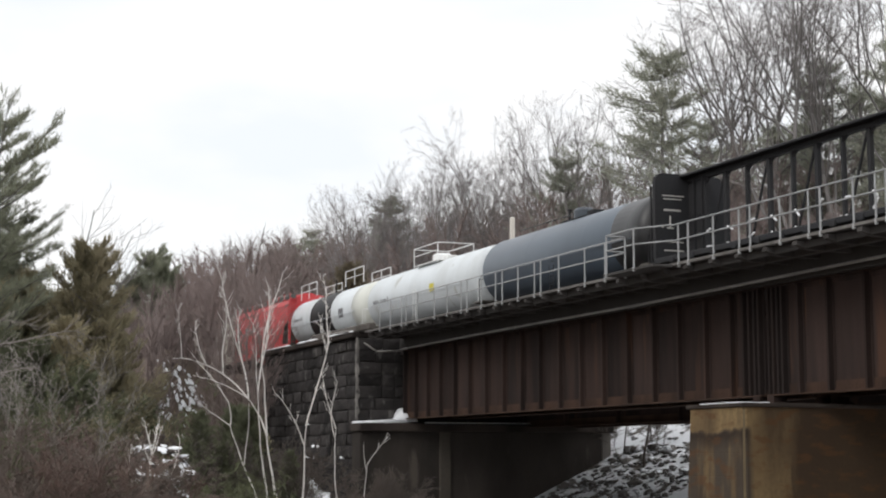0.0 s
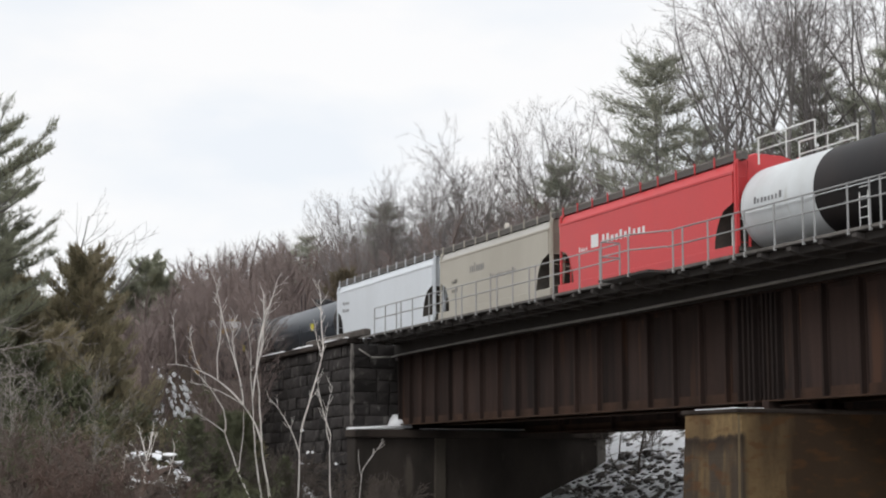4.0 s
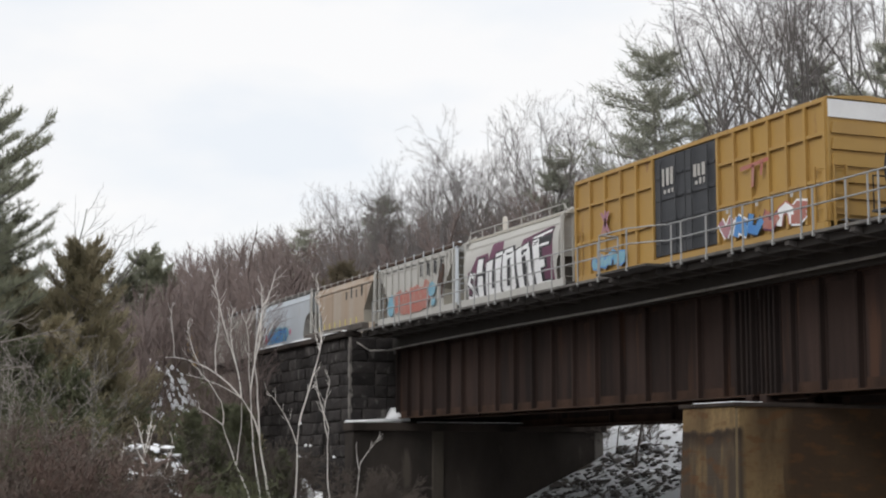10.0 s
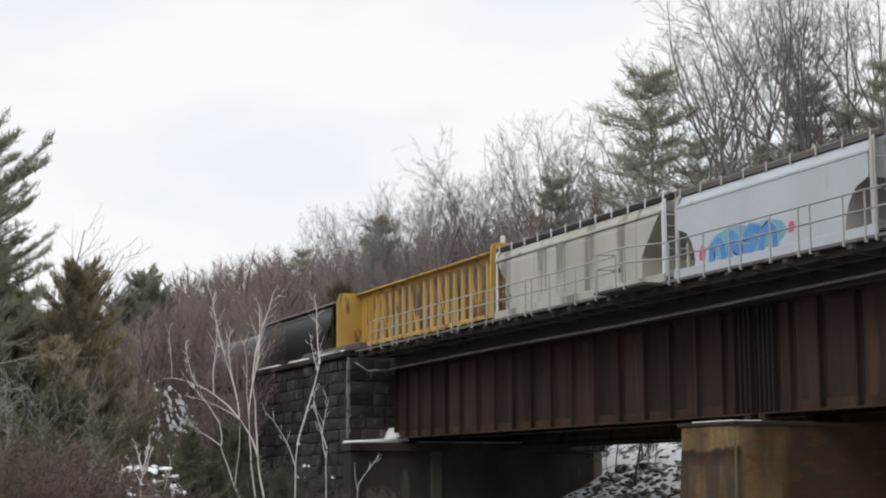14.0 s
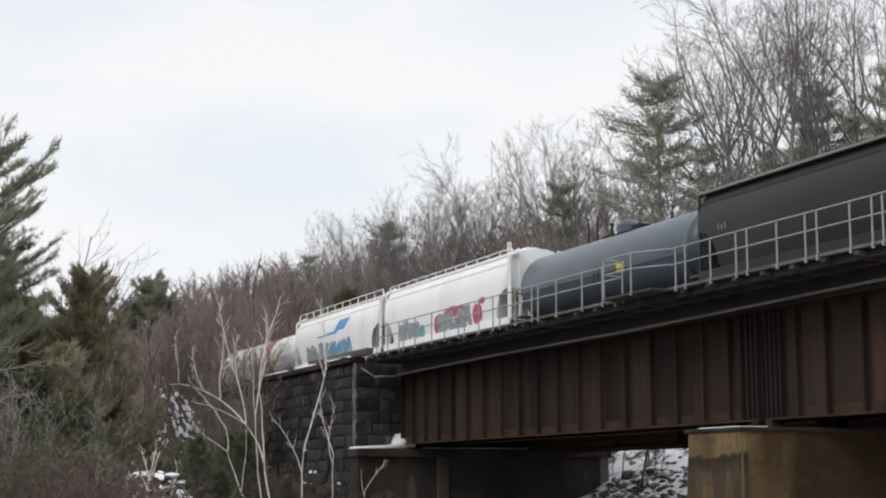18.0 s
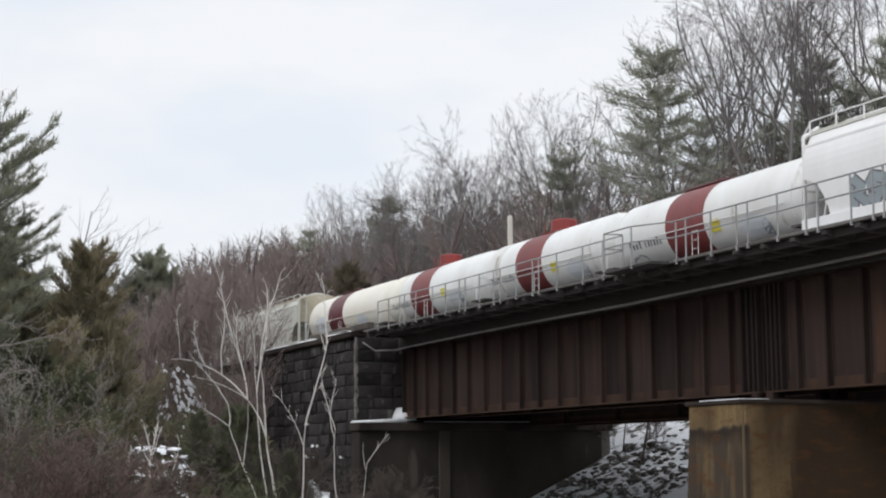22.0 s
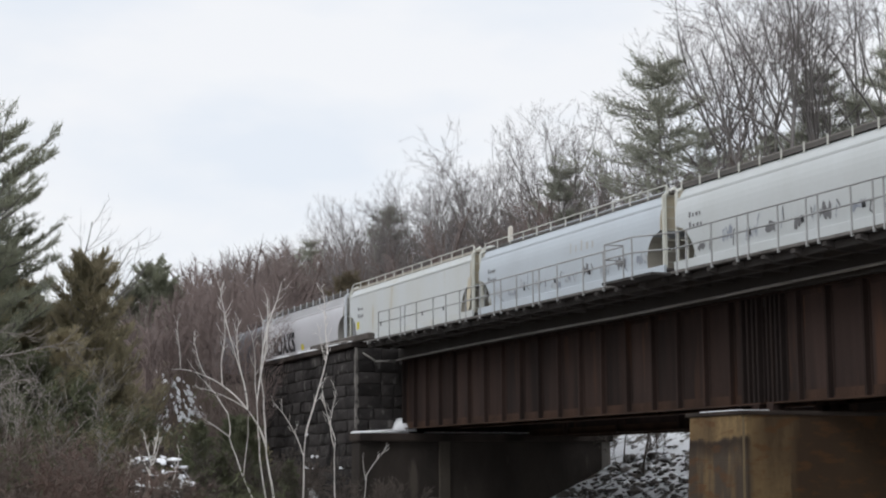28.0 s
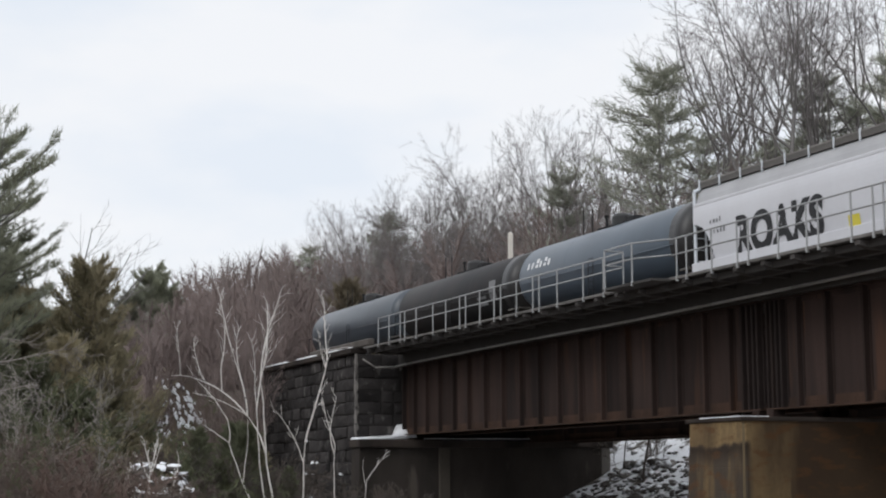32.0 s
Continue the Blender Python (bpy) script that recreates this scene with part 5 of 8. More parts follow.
def centerbeam(front, back, label, paint, truss):
    """An empty centre-beam flat car: deck, bulkheads and a spine of posts and braces under a top chord."""
    half = (front - back) / 2
    car = thing("centerbeam_flatcar", label, "flat car", "freight train")
    a = half - 0.35
    z0, z1 = 1.12, 4.22
    part("deck", Mesher().box(-a, a, -1.45, 1.45, 0.92, z0, 0.02).mesh("deck", paint), car)
    part("centre_sill", box_mesh("centre_sill", paint, -half + 0.1, half - 0.1, -0.3, 0.3, 0.5, 0.93), car)
    part("top_chord", Mesher().box(-a, a, -0.42, 0.42, z1 - 0.09, z1, 0.02).box(-a, a, -0.1, 0.1, z1 - 0.26, z1 - 0.08).mesh("top_chord", paint), car)
    n = 14 if truss else 16
    wide = Mesher().box(-0.085 if truss else -0.1, 0.085 if truss else 0.1, -0.07, 0.07, z0, z1 - 0.2).mesh("post", paint)
    slim = Mesher().box(-0.055, 0.055, -0.07, 0.07, z0, z1 - 0.2).mesh("post", paint)
    solid = 1.3 if truss else 2.6
    xs = [-a + solid + (2 * a - 2 * solid) * k / n for k in range(n + 1)]
    for k, x in enumerate(xs):
        part("post", wide if k % 2 or not truss else slim, car, x)
        part("strap_winch", kept(("winch", paint.name), lambda: Mesher().box(-0.14, 0.14, -1.5, -1.36, 0.86, 1.06, 0.02).mesh("strap_winch", paint)), car, x)
    for k in range(n):
        lo, hi = xs[k] + 0.09, xs[k + 1] - 0.09
        part("chord_gusset", kept(("cg", paint.name, k % 2), lambda: Mesher().plate([(-0.1, z1 - 0.2), (0.32, z1 - 0.2), (-0.1, z1 - 0.5)], -0.03, 0.03).mesh("chord_gusset", paint)), car, lo)
        if truss and k % 2 == 0:
            part("brace", Mesher().rod((lo, 0, z0), (hi, 0, z1 - 0.22), 0.045, n=4).mesh("brace", paint), car)
        if not truss and k % 4 == 1:
            part("brace", Mesher().rod((lo, 0, z1 - 0.9), (hi, 0, z0 + 0.3), 0.035, n=4).mesh("brace", paint), car)
    for e in (-1, 1):
        x = e * a
        # solid stiffened web next to the bulkhead
        lo, hi = sorted((x - e * 0.18, x - e * (solid + 0.02)))
        part("web_plate", box_mesh("web_plate", paint, lo, hi, -0.05, 0.05, z0, z1 - 0.2), car)
        for q in (0.65, 1.2) if truss else (0.65, 1.2, 1.65, 2.1):
            part("web_rib", box_mesh("web_rib", paint, x - e * q - 0.045, x - e * q + 0.045, -0.15, 0.15, z0, z1 - 0.2), car)
        for z in (1.9, 2.75):
            part("web_belt", box_mesh("web_belt", paint, lo, hi, -0.08, 0.08, z - 0.03, z + 0.03), car)
        edge = [(-1.45, z0), (1.45, z0), (1.45, z1 - 0.3), (1.4, z1 - 0.12), (1.26, z1 - 0.01), (1.1, z1 + 0.03), (-1.1, z1 + 0.03), (-1.26, z1 - 0.01), (-1.4, z1 - 0.12), (-1.45, z1 - 0.3)]
        part("bulkhead", Mesher().plate_x(edge, min(x, x - e * 0.18), max(x, x - e * 0.18)).mesh("bulkhead", paint), car)
        for y in (-1.2, -0.6, 0, 0.6, 1.2):
            part("bulkhead_rib", box_mesh("bulkhead_rib", paint, min(x, x + e * 0.12), max(x, x + e * 0.12), y - 0.06, y + 0.06, z0, z1), car)
        part("end_ladder", kept(("cb_lad", paint.name), lambda: ladder_mesh(2.9, paint, 0.42, 8)), car, x + e * 0.18, -1.2, 0.9, rz=math.pi / 2)
    if truss:
        # white strap handles along the foot of the posts
        rh = random.Random(12)
        for x in xs:
            for z in (1.45, 2.0):
                turn, long = rh.uniform(-0.9, 0.9), rh.uniform(0.22, 0.4)
                part("strap_handle", Mesher().rod((x + 0.25, -0.16, z), (x + 0.25 + long * math.cos(turn), -0.16, z + long * math.sin(turn)), 0.035, n=5).mesh("strap_handle", M["paint_white"]), car)
        # white stencil bars on the inner face of the rear bulkhead
        xf = -a + 0.186
        for y0, y1, za, zb in ((-1.15, -0.25, 3.42, 3.46), (-1.1, -0.35, 3.3, 3.34), (-1.1, -0.4, 2.88, 2.95), (-1.2, -1.1, 2.25, 2.34), (-0.87, -0.8, 2.3, 2.7), (-0.98, -0.7, 2.24, 2.3), (-1.1, -0.3, 1.74, 1.78), (-1.1, -0.3, 1.42, 1.47)):
            part("stencil_bar", Mesher().add([(xf, y0, za), (xf, y1, za), (xf, y1, zb), (xf, y0, zb)], [(0, 1, 2, 3)]).mesh("stencil_bar", M["hop_grey"]), car, label="white stencil bar")
    add_running_gear(car, half, 2.1)
    return car, (lambda z: 1.46), half, a


# ---- the train: each entry gives the front and back of the car at 9 s ----
CARS = []


SLACK = 0.3  # stretched couplings behind the boxcar


def keep(made, front, back):
    car = made[0]
    CARS.append((car, (front + back) / 2 - (SLACK if front < -78 else 0)))
    return made


def text_mesh(word, height, mat):
    cu = bpy.data.curves.new("word", "FONT")
    cu.body, cu.size, cu.extrude, cu.offset = word, height, 0.0, 0.075
    ob = new("word", cu)
    me = bpy.data.meshes.new_from_object(ob.evaluated_get(bpy.context.evaluated_depsgraph_get()))
    bpy.data.objects.remove(ob)
    me.materials.append(mat)
    return me


W, P = M["tank_white"], M["tank_pale"]
keep(centerbeam(87.5, 65.5, "black centre-beam flat car, empty, with braced spine", M["soot"], True), 87.5, 65.5)
c, s, h, L = keep(tank(65.6, 49.9, "dark slate-grey tank car with a black manway", M["tank_blue"], 1.5, 2.32, bands=[(5.0, 99, M["black"])], dome_mat=M["tank_grey"], rail=False, placard=False), 65.6, 49.9)
part("running_rail", Mesher().pipe([(-4.5, -0.8, 3.86), (0.6, -0.8, 3.86)], 0.025, 5).mesh("running_rail", M["black"]), c)
c, s, h, L = keep(tank(50.2, 34.5, "white tank car with a railed manway platform", P, 1.48, 2.3, rail="full", gear=W, dome_mat=W), 50.2, 34.5)
decal(c, "lettering", M["ink_grey"], bars(-6.1, 2.1, 0.26, 4, 0.17, 0.05) + bars(-5.0, 2.1, 0.26, 6, 0.15, 0.05), s)
c, s, h, L = keep(tank(34.5, 20.2, "white tank car with a broad black band at the middle", P, 1.44, 2.3, bands=[(-2.4, 1.5, M["tank_black"]), (5.2, 99, M["hop_cream"])], rail=False, dome="none", placard=False, gear=W), 34.5, 20.2)
for x0, x1 in ((-6.2, -3.1), (2.3, 5.4)):
    for y in (-0.8, 0.8):
        part("catwalk_rail", Mesher().pipe([(x0, y, 3.75), (x0, y, 4.62), (x1, y, 4.62), (x1, y, 3.75)], 0.028, 5).pipe([(x0, y, 4.2), (x1, y, 4.2)], 0.022, 5).pipe([((x0 + x1) / 2, y, 3.7), ((x0 + x1) / 2, y, 4.62)], 0.022, 5).mesh("catwalk_rail", W), c)
for x in (-0.9, 0.9):
    part("vent_pipe", Mesher().rod((x, -0.3, 3.7), (x, -0.3, 4.5), 0.05, n=6).mesh("vent_pipe", M["black"]), c)
decal(c, "patch", M["ink_grey"], [((2.9, 1.9), (3.7, 1.9), (3.7, 2.4), (2.9, 2.4))], s, "grey repainted patch")
decal(c, "lettering", M["ink_grey"], bars(-5.6, 2.3, 0.22, 8, 0.14, 0.06), s)
c, s, h, a = keep(hopper(21.2, 7.6, "red covered hopper car with white lettering bars", M["hop_red"], posts=M["hop_red"], eave=3.85, rail_h=0.2), 21.2, 7.6)
decal(c, "logo", M["ink_white"], [((-3.6, 2.25), (-3.0, 2.25), (-3.0, 2.75), (-3.6, 2.75))] + bars(-2.7, 2.32, 0.34, 10, 0.24, 0.1), s, "white logo shape and lettering bars")
decal(c, "lettering", M["ink_white"], bars(-4.6, 2.2, 0.2, 4, 0.14, 0.06), s)
c, s, h, a = keep(hopper(7.6, -5.0, "beige covered hopper car with grey lettering bars", M["hop_beige"], eave=3.85, rail_h=0.2, upper=M["hop_grey"]), 7.6, -5.0)
decal(c, "logo", M["ink_grey"], bars(-2.2, 2.6, 0.42, 7, 0.17, 0.07), s, "grey lettering as bars")
decal(c, "lettering", M["ink_grey"], bars(0.0, 2.1, 0.24, 12, 0.16, 0.07), s)
decal(c, "number_bars", M["ink"], bars(-4.3, 2.3, 0.2, 4, 0.13, 0.06) + bars(-4.3, 1.9, 0.2, 4, 0.13, 0.06), s)
c, s, h, a = keep(hopper(-5.0, -20.2, "white covered hopper car with small grey lettering bars", M["hop_white"], posts=M["hop_white"], eave=3.85, rail_h=0.22), -5.0, -20.2)
decal(c, "lettering", M["ink_grey"], bars(-6.0, 2.75, 0.2, 5, 0.16, 0.07) + bars(-6.0, 2.35, 0.2, 5, 0.16, 0.07), s)
c, s, h, L = keep(tank(-19.6, -33.8, "dark grey tank car with a black manway and yellow placard", M["tank_grey"], 1.42, 2.1, bands=[(6.0, 99, M["black"])], rail="posts", dome_mat=M["black"]), -19.6, -33.8)
decal(c, "lettering", M["ink_white"], bars(-5.7, 1.72, 0.25, 4, 0.18, 0.05) + bars(-4.6, 1.72, 0.25, 5, 0.16, 0.05), s)
c, s, h, L = keep(tank(-33.2, -49.6, "black tank car with rust-dusted top and yellow placard", M["tank_black"], 1.46, 2.14, bands=[(6.8, 99, M["black"])], rail="posts", dome_mat=M["black"], placard=(1.5, 1.62)), -33.2, -49.6)
decal(c, "lettering", M["ink_white"], bars(-7.0, 1.95, 0.22, 3, 0.14, 0.06), s)
decal(c, "patch", M["ink_grey"], [((-6.2, 1.9), (-5.3, 1.9), (-5.3, 2.2), (-6.2, 2.2))], s, "grey stencil patch")
keep(boxcar(-51.2, -67.6, "yellow boxcar with black double doors and sprayed graffiti"), -51.2, -67.6)

c, s, h, a = keep(hopper(-68.3, -79.25, "grey covered hopper car with huge white graffiti letters", M["hop_grey"], shape="curved", posts=M["hop_grey"], board=M["hop_beige"], eave=3.7, rail_h=0.28, gap=1.4, deep=0.35, zm=1.9, walk_style="open"), -68.3, -79.25)
decal(c, "graffiti_shadow", M["paint_plum"], [((-4.3, 1.0), (4.25, 1.0), (4.25, 2.7), (-4.3, 2.3)), ((-4.0, 2.3), (-1.9, 2.45), (-2.1, 2.95), (-3.3, 2.9)), ((-2.0, 2.6), (-0.5, 2.7), (-0.6, 3.35), (-1.7, 3.3)), ((1.2, 2.6), (4.25, 2.7), (4.25, 3.35), (1.4, 3.1))], s, "sprayed plum backdrop", lift=0.008)
decal(c, "graffiti_outline", M["ink"], [((-3.9, 0.95), (3.4, 0.95), (3.3, 2.6), (-3.2, 2.3))], s, "black sprayed outline", lift=0.012)
for k, q in enumerate([((-3.3, 2.15), (-2.7, 2.15), (-2.55, 2.75), (-3.1, 2.75)), ((-3.3, 1.0), (-2.75, 0.95), (-2.65, 2.0), (-3.2, 2.0)), ((-2.5, 0.95), (-1.9, 0.95), (-1.5, 2.6), (-2.2, 2.5)), ((-1.95, 0.95), (-0.9, 0.95), (-0.9, 1.35), (-1.85, 1.35)), ((-1.5, 1.35), (-0.95, 1.35), (-0.5, 2.85), (-1.2, 2.8)), ((-0.75, 1.2), (-0.3, 1.0), (0.0, 2.6), (-0.45, 2.75)), ((-0.45, 2.4), (0.6, 2.5), (0.5, 2.9), (-0.3, 2.85)), ((0.15, 1.0), (0.65, 1.2), (0.65, 2.7), (0.25, 2.4)), ((-0.6, 0.95), (0.5, 0.95), (0.45, 1.3), (-0.5, 1.3)), ((0.95, 0.95), (1.45, 0.95), (1.35, 2.8), (0.8, 2.7)), ((1.25, 2.3), (2.1, 2.5), (2.0, 2.9), (1.25, 2.75)), ((1.9, 0.95), (2.35, 0.95), (2.15, 2.7), (1.75, 2.5)), ((2.6, 0.95), (3.15, 0.95), (3.0, 2.95), (2.4, 2.9)), ((2.45, 2.6), (3.9, 2.6), (4.15, 3.2), (2.45, 3.05)), ((2.95, 1.7), (3.5, 1.75), (3.5, 2.05), (2.95, 2.05)), ((2.9, 0.95), (4.0, 0.95), (3.9, 1.15), (2.9, 1.15))]):
    decal(c, "graffiti_letter", M["paint_white"], [q], s, "huge white sprayed letter stroke" if not k else "", lift=0.017 + 0.0015 * (k % 4))
    decal(c, "graffiti_edge", M["ink"], [[(x + (0.2 if i in (1, 2) else -0.06), z + (0.07 if i > 1 else -0.07)) for i, (x, z) in enumerate(q)]], s, lift=0.0125 + 0.0006 * (k % 5))
for k, (pts, x0, w0) in enumerate(((STROKES[3], -4.35, 0.75), (STROKES[1], -3.75, 0.5))):
    for i, q in enumerate(stroke_quads(pts, x0, 1.05, w0, 1.1, 0.12, 0.1)):
        decal(c, "graffiti_edge", M["ink"], [q_grow(q, 1.9)], s, lift=0.0125 + 0.0005 * (i % 4))
        decal(c, "graffiti_letter", M["paint_white"], [q], s, lift=0.017 + 0.001 * (i % 4))
c, s, h, a = keep(hopper(-78.95, -89.95, "rib-sided pale grey hopper car with red graffiti", M["hop_grey"], shape="ribbed", cut="slant", zm=3.3, eave=3.65, ribs=12, roof="rail", board=M["rust_dark"], posts=M["hop_white"], rail_h=0.02, gap=1.0, slope=M["hop_beige"]), -78.95, -89.95)
side_out = lambda z: 1.59
decal(c, "mark_bars", M["ink"], bars(0.9, 2.72, 0.6, 4, 0.3, 0.56), side_out, "black letter shapes as bars")
decal(c, "graffiti_backing", M["paint_red"], blob(-2.8, 1.05, 4.9, 1.2, 22), side_out, "sprayed red backing", lift=0.009)
tag_word(c, -2.75, 1.06, 4.8, 1.35, 7, M["paint_red"], M["paint_coral"], side_out, 21, "sprayed red letter shapes")
decal(c, "graffiti_letter", M["paint_cyan"], blob(1.9, 1.65, 0.9, 0.7, 3) + blob(2.3, 1.15, 0.5, 0.5, 5), side_out)
decal(c, "graffiti_letter", M["paint_cyan"], blob(-3.6, 1.1, 0.9, 1.1, 4), side_out)
decal(c, "rust_patch", M["rust_dark"], [((3.0, 2.1), (3.55, 2.0), (3.95, 3.0), (3.45, 3.15)), ((3.5, 1.5), (3.7, 1.45), (3.8, 2.3), (3.55, 2.3))], side_out, "large rust patch", lift=0.006)
c, s, h, a = keep(hopper(-89.95, -100.7, "rust-stained tan hopper car with dark letter bars", M["hop_tan"], shape="flat", cut="slant", zm=3.2, eave=3.6, roof="rail", board=M["rust_dark"], posts=M["hop_grey"], rail_h=0.0, gap=1.0, slope=M["hop_beige"]), -89.95, -100.7)
decal(c, "mark_bars", M["ink"], bars(0.6, 2.62, 0.62, 4, 0.27, 0.56), s, "black letter shapes as bars")
for x in np.arange(-4.0, 3.2, 0.9):
    decal(c, "reflector", M["placard"], [((x, 1.15), (x + 0.1, 1.15), (x + 0.1, 1.55), (x, 1.55))], s)
c, s, h, a = keep(hopper(-100.7, -112.4, "pale blue hopper car with a blue sprayed tag", M["hop_ice"], shape="flat", eave=3.6, posts=M["hop_grey"], gap=1.2, rail_h=0.1, slope=M["hop_grey"]), -100.7, -112.4)
decal(c, "graffiti_backing", M["paint_cyan"], blob(-3.4, 0.98, 4.6, 1.15, 33), s, "pale blue sprayed backing", lift=0.008)
decal(c, "graffiti_mark", M["paint_pink"], blob(1.25, 1.4, 0.35, 0.4, 35) + blob(-3.9, 1.15, 0.4, 0.6, 36), s, "small faded pink marks", lift=0.007)
tag_word(c, -3.1, 1.0, 3.9, 1.05, 4, M["paint_blue"], M["paint_cyan"], s, 31, "blue sprayed letter shapes")
c, s, h, a = keep(hopper(-112.4, -127.4, "grey hopper car with broad dark vertical stains", M["hop_stain"], shape="flat", eave=3.65, cut="slant", zm=3.2, roof="rail", board=M["soot"], posts=M["hop_white"], rail_h=0.12, slope=M["hop_beige"]), -112.4, -127.4)
decal(c, "lettering", M["ink"], bars(3.6, 1.5, 0.25, 2, 0.2, 0.1) + bars(-6.0, 1.5, 0.3, 2, 0.24, 0.1), s)
rz = random.Random(120)
for k, (x0, w) in enumerate(((-2.9, 0.9), (-1.2, 0.75), (1.6, 0.35))):
    for q in range(6):
        xa, wa, low = x0 + w * q / 6 + rz.uniform(-0.05, 0.05), w / 6 * rz.uniform(0.7, 1.5), rz.uniform(1.1, 2.4)
        decal(c, "stain", M["streak"], [((xa + 0.04, low), (xa + wa * 0.6, low), (xa + wa, 3.28), (xa, 3.28))], s, "dark vertical stain" if not k and not q else "", lift=0.004 + 0.0007 * q)
keep(centerbeam(-127.2, -148.8, "orange-yellow centre-beam flat car, empty", M["yellow_beam"], False), -127.2, -148.8)
c, s, h, a = keep(hopper(-148.8, -164.2, "black covered hopper car with rounded sides", M["hop_black"], shape="curved", eave=3.73, roof="board", board=M["galv_dull"], posts=M["hop_black"], gap=0.9), -148.8, -164.2)
decal(c, "lettering", M["ink_grey"], bars(-6.0, 2.35, 0.22, 3, 0.14, 0.06), s)
c, s, h, L = keep(tank(-163.8, -179.0, "slate-blue tank car with a yellow placard", M["tank_blue"], 1.44, 2.2, bands=[(6.4, 99, M["tank_grey"])], rail="posts", dome_mat=M["tank_blue"], placard=(1.6, 1.8)), -163.8, -179.0)
c, s, h, a = keep(hopper(-178.9, -195.0, "white curved-side hopper car with pink and grey graffiti", M["hop_bright"], shape="curved", eave=3.78, roof="rail", board=M["hop_bright"], posts=M["hop_bright"], rail_h=0.14, zm=2.2, walk_style="open", slope=M["hop_cream"]), -178.9, -195.0)
tag_word(c, -5.4, 1.0, 2.6, 0.95, 4, M["paint_grey"], M["ink_grey"], s, 51, "sprayed grey-teal letter shapes")
decal(c, "graffiti_shadow", M["paint_teal"], blob(-3.0, 1.0, 0.9, 0.7, 66), s, "sprayed teal shape", lift=0.008)
decal(c, "graffiti_backing", M["paint_pink"], blob(-0.9, 0.95, 1.0, 1.0, 64), s, "sprayed pink backing", lift=0.008)
decal(c, "graffiti_backing", M["paint_pink"], blob(0.6, 1.7, 2.4, 0.5, 65), s, lift=0.008)
tag_word(c, -0.3, 1.0, 3.9, 1.05, 5, M["paint_grey"], M["ink_grey"], s, 57, "sprayed grey letter shapes over pink")
decal(c, "graffiti_blot", M["paint_pink"], blob(3.75, 1.1, 1.1, 0.95, 61), s, "sprayed pink shape")
decal(c, "graffiti_blot", M["paint_pink"], blob(4.6, 1.95, 0.7, 0.3, 62), s)
c, s, h, a = keep(hopper(-195.0, -210.7, "white curved-side hopper car with a blue logo shape", M["hop_bright"], shape="curved", eave=3.7, roof="rail", board=M["hop_cream"], posts=M["hop_bright"], rail_h=0.28, zm=2.2, walk_style="open", slope=M["hop_beige"]), -195.0, -210.7)
decal(c, "logo", M["paint_logo"], [((-2.9, 2.4), (0.5, 2.42), (0.9, 2.58), (-2.7, 2.47)), ((0.2, 2.56), (1.9, 2.57), (3.2, 3.38), (1.25, 3.38))], s, "blue wing-like logo shape")
tag_word(c, -5.0, 1.05, 4.6, 1.05, 6, M["paint_grey"], M["ink_grey"], s, 71, "sprayed grey letter shapes")
tag_word(c, -0.6, 1.1, 3.6, 0.9, 5, M["paint_cyan"], M["paint_blue"], s, 77, "sprayed blue letter shapes")
for i, (f0, b0, mid, plate) in enumerate(((-210.3, -223.3, -0.75, (0.9, 1.5)), (-223.3, -235.35, -0.85, (1.2, 1.5)), (-235.35, -248.1, -0.9, (1.8, 1.6)), (-248.1, -261.5, -0.95, False))):
    cream = i == 3
    bnds = [(mid - 1.27, mid + 1.27, M["band_maroon" if cream else "band_red"])]
    if i == 1:
        bnds.append((-99, -3.8, W))
    if i == 2:
        bnds.append((-99, -3.6, M["tank_cream"]))
    c, s, h, L = keep(tank(f0, b0, "short white tank car with an oxide-red middle band and dome" if not cream else "cream-stained white tank car with a maroon band", W if not cream else M["tank_cream"], 1.36, 2.09, bands=bnds, dome="box" if i in (1, 2) else "none", dome_x=-0.1, dome_mat=M["dome_red"], rail=False, placard=plate, gear=W), f0, b0)
    decal(c, "lettering", M["ink_grey"], bars(-4.7, 1.55, 0.28, 4, 0.18, 0.05) + bars(-3.6, 1.55, 0.28, 6, 0.16, 0.05), s)
    decal(c, "repainted_area", M["hop_white"], blob(2.4, 1.05, 1.7, 0.75, 400 + i), s, "grey repainted patch")
    decal(c, "stain", M["smudge"], blob(3.7, 1.0, 0.5, 0.55, 410 + i), s, "grey smear")
    decal(c, "stain", M["smudge"], blob(-4.9, 0.95, 1.1, 0.4, 420 + i), s)
    if cream:
        decal(c, "rust_patch", M["placard"], blob(0.35, 1.0, 0.45, 0.45, 431), s, "yellow rust patch")
        decal(c, "black_mark", M["ink"], blob(1.7, 1.05, 0.35, 0.3, 433), s)
        decal(c, "repainted_area", M["hop_white"], blob(-4.8, 1.0, 2.2, 1.2, 435), s)
    if i in (0, 3):
        part("dome_platform", Mesher().box(mid - 1.3, mid + 1.6, -0.5, 0.5, 3.4, 3.46, 0.02).rod((mid + 0.5, 0, 3.44), (mid + 0.5, 0, 3.58), 0.25, n=10).mesh("dome_platform", M["band_maroon"]), c)
    else:
        part("dome_post", kept("dome_post", lambda: Mesher().rod((0, -0.45, 3.3), (0, -0.45, 3.85), 0.025, n=5).mesh("dome_post", M["dome_red"])), c, -0.95)

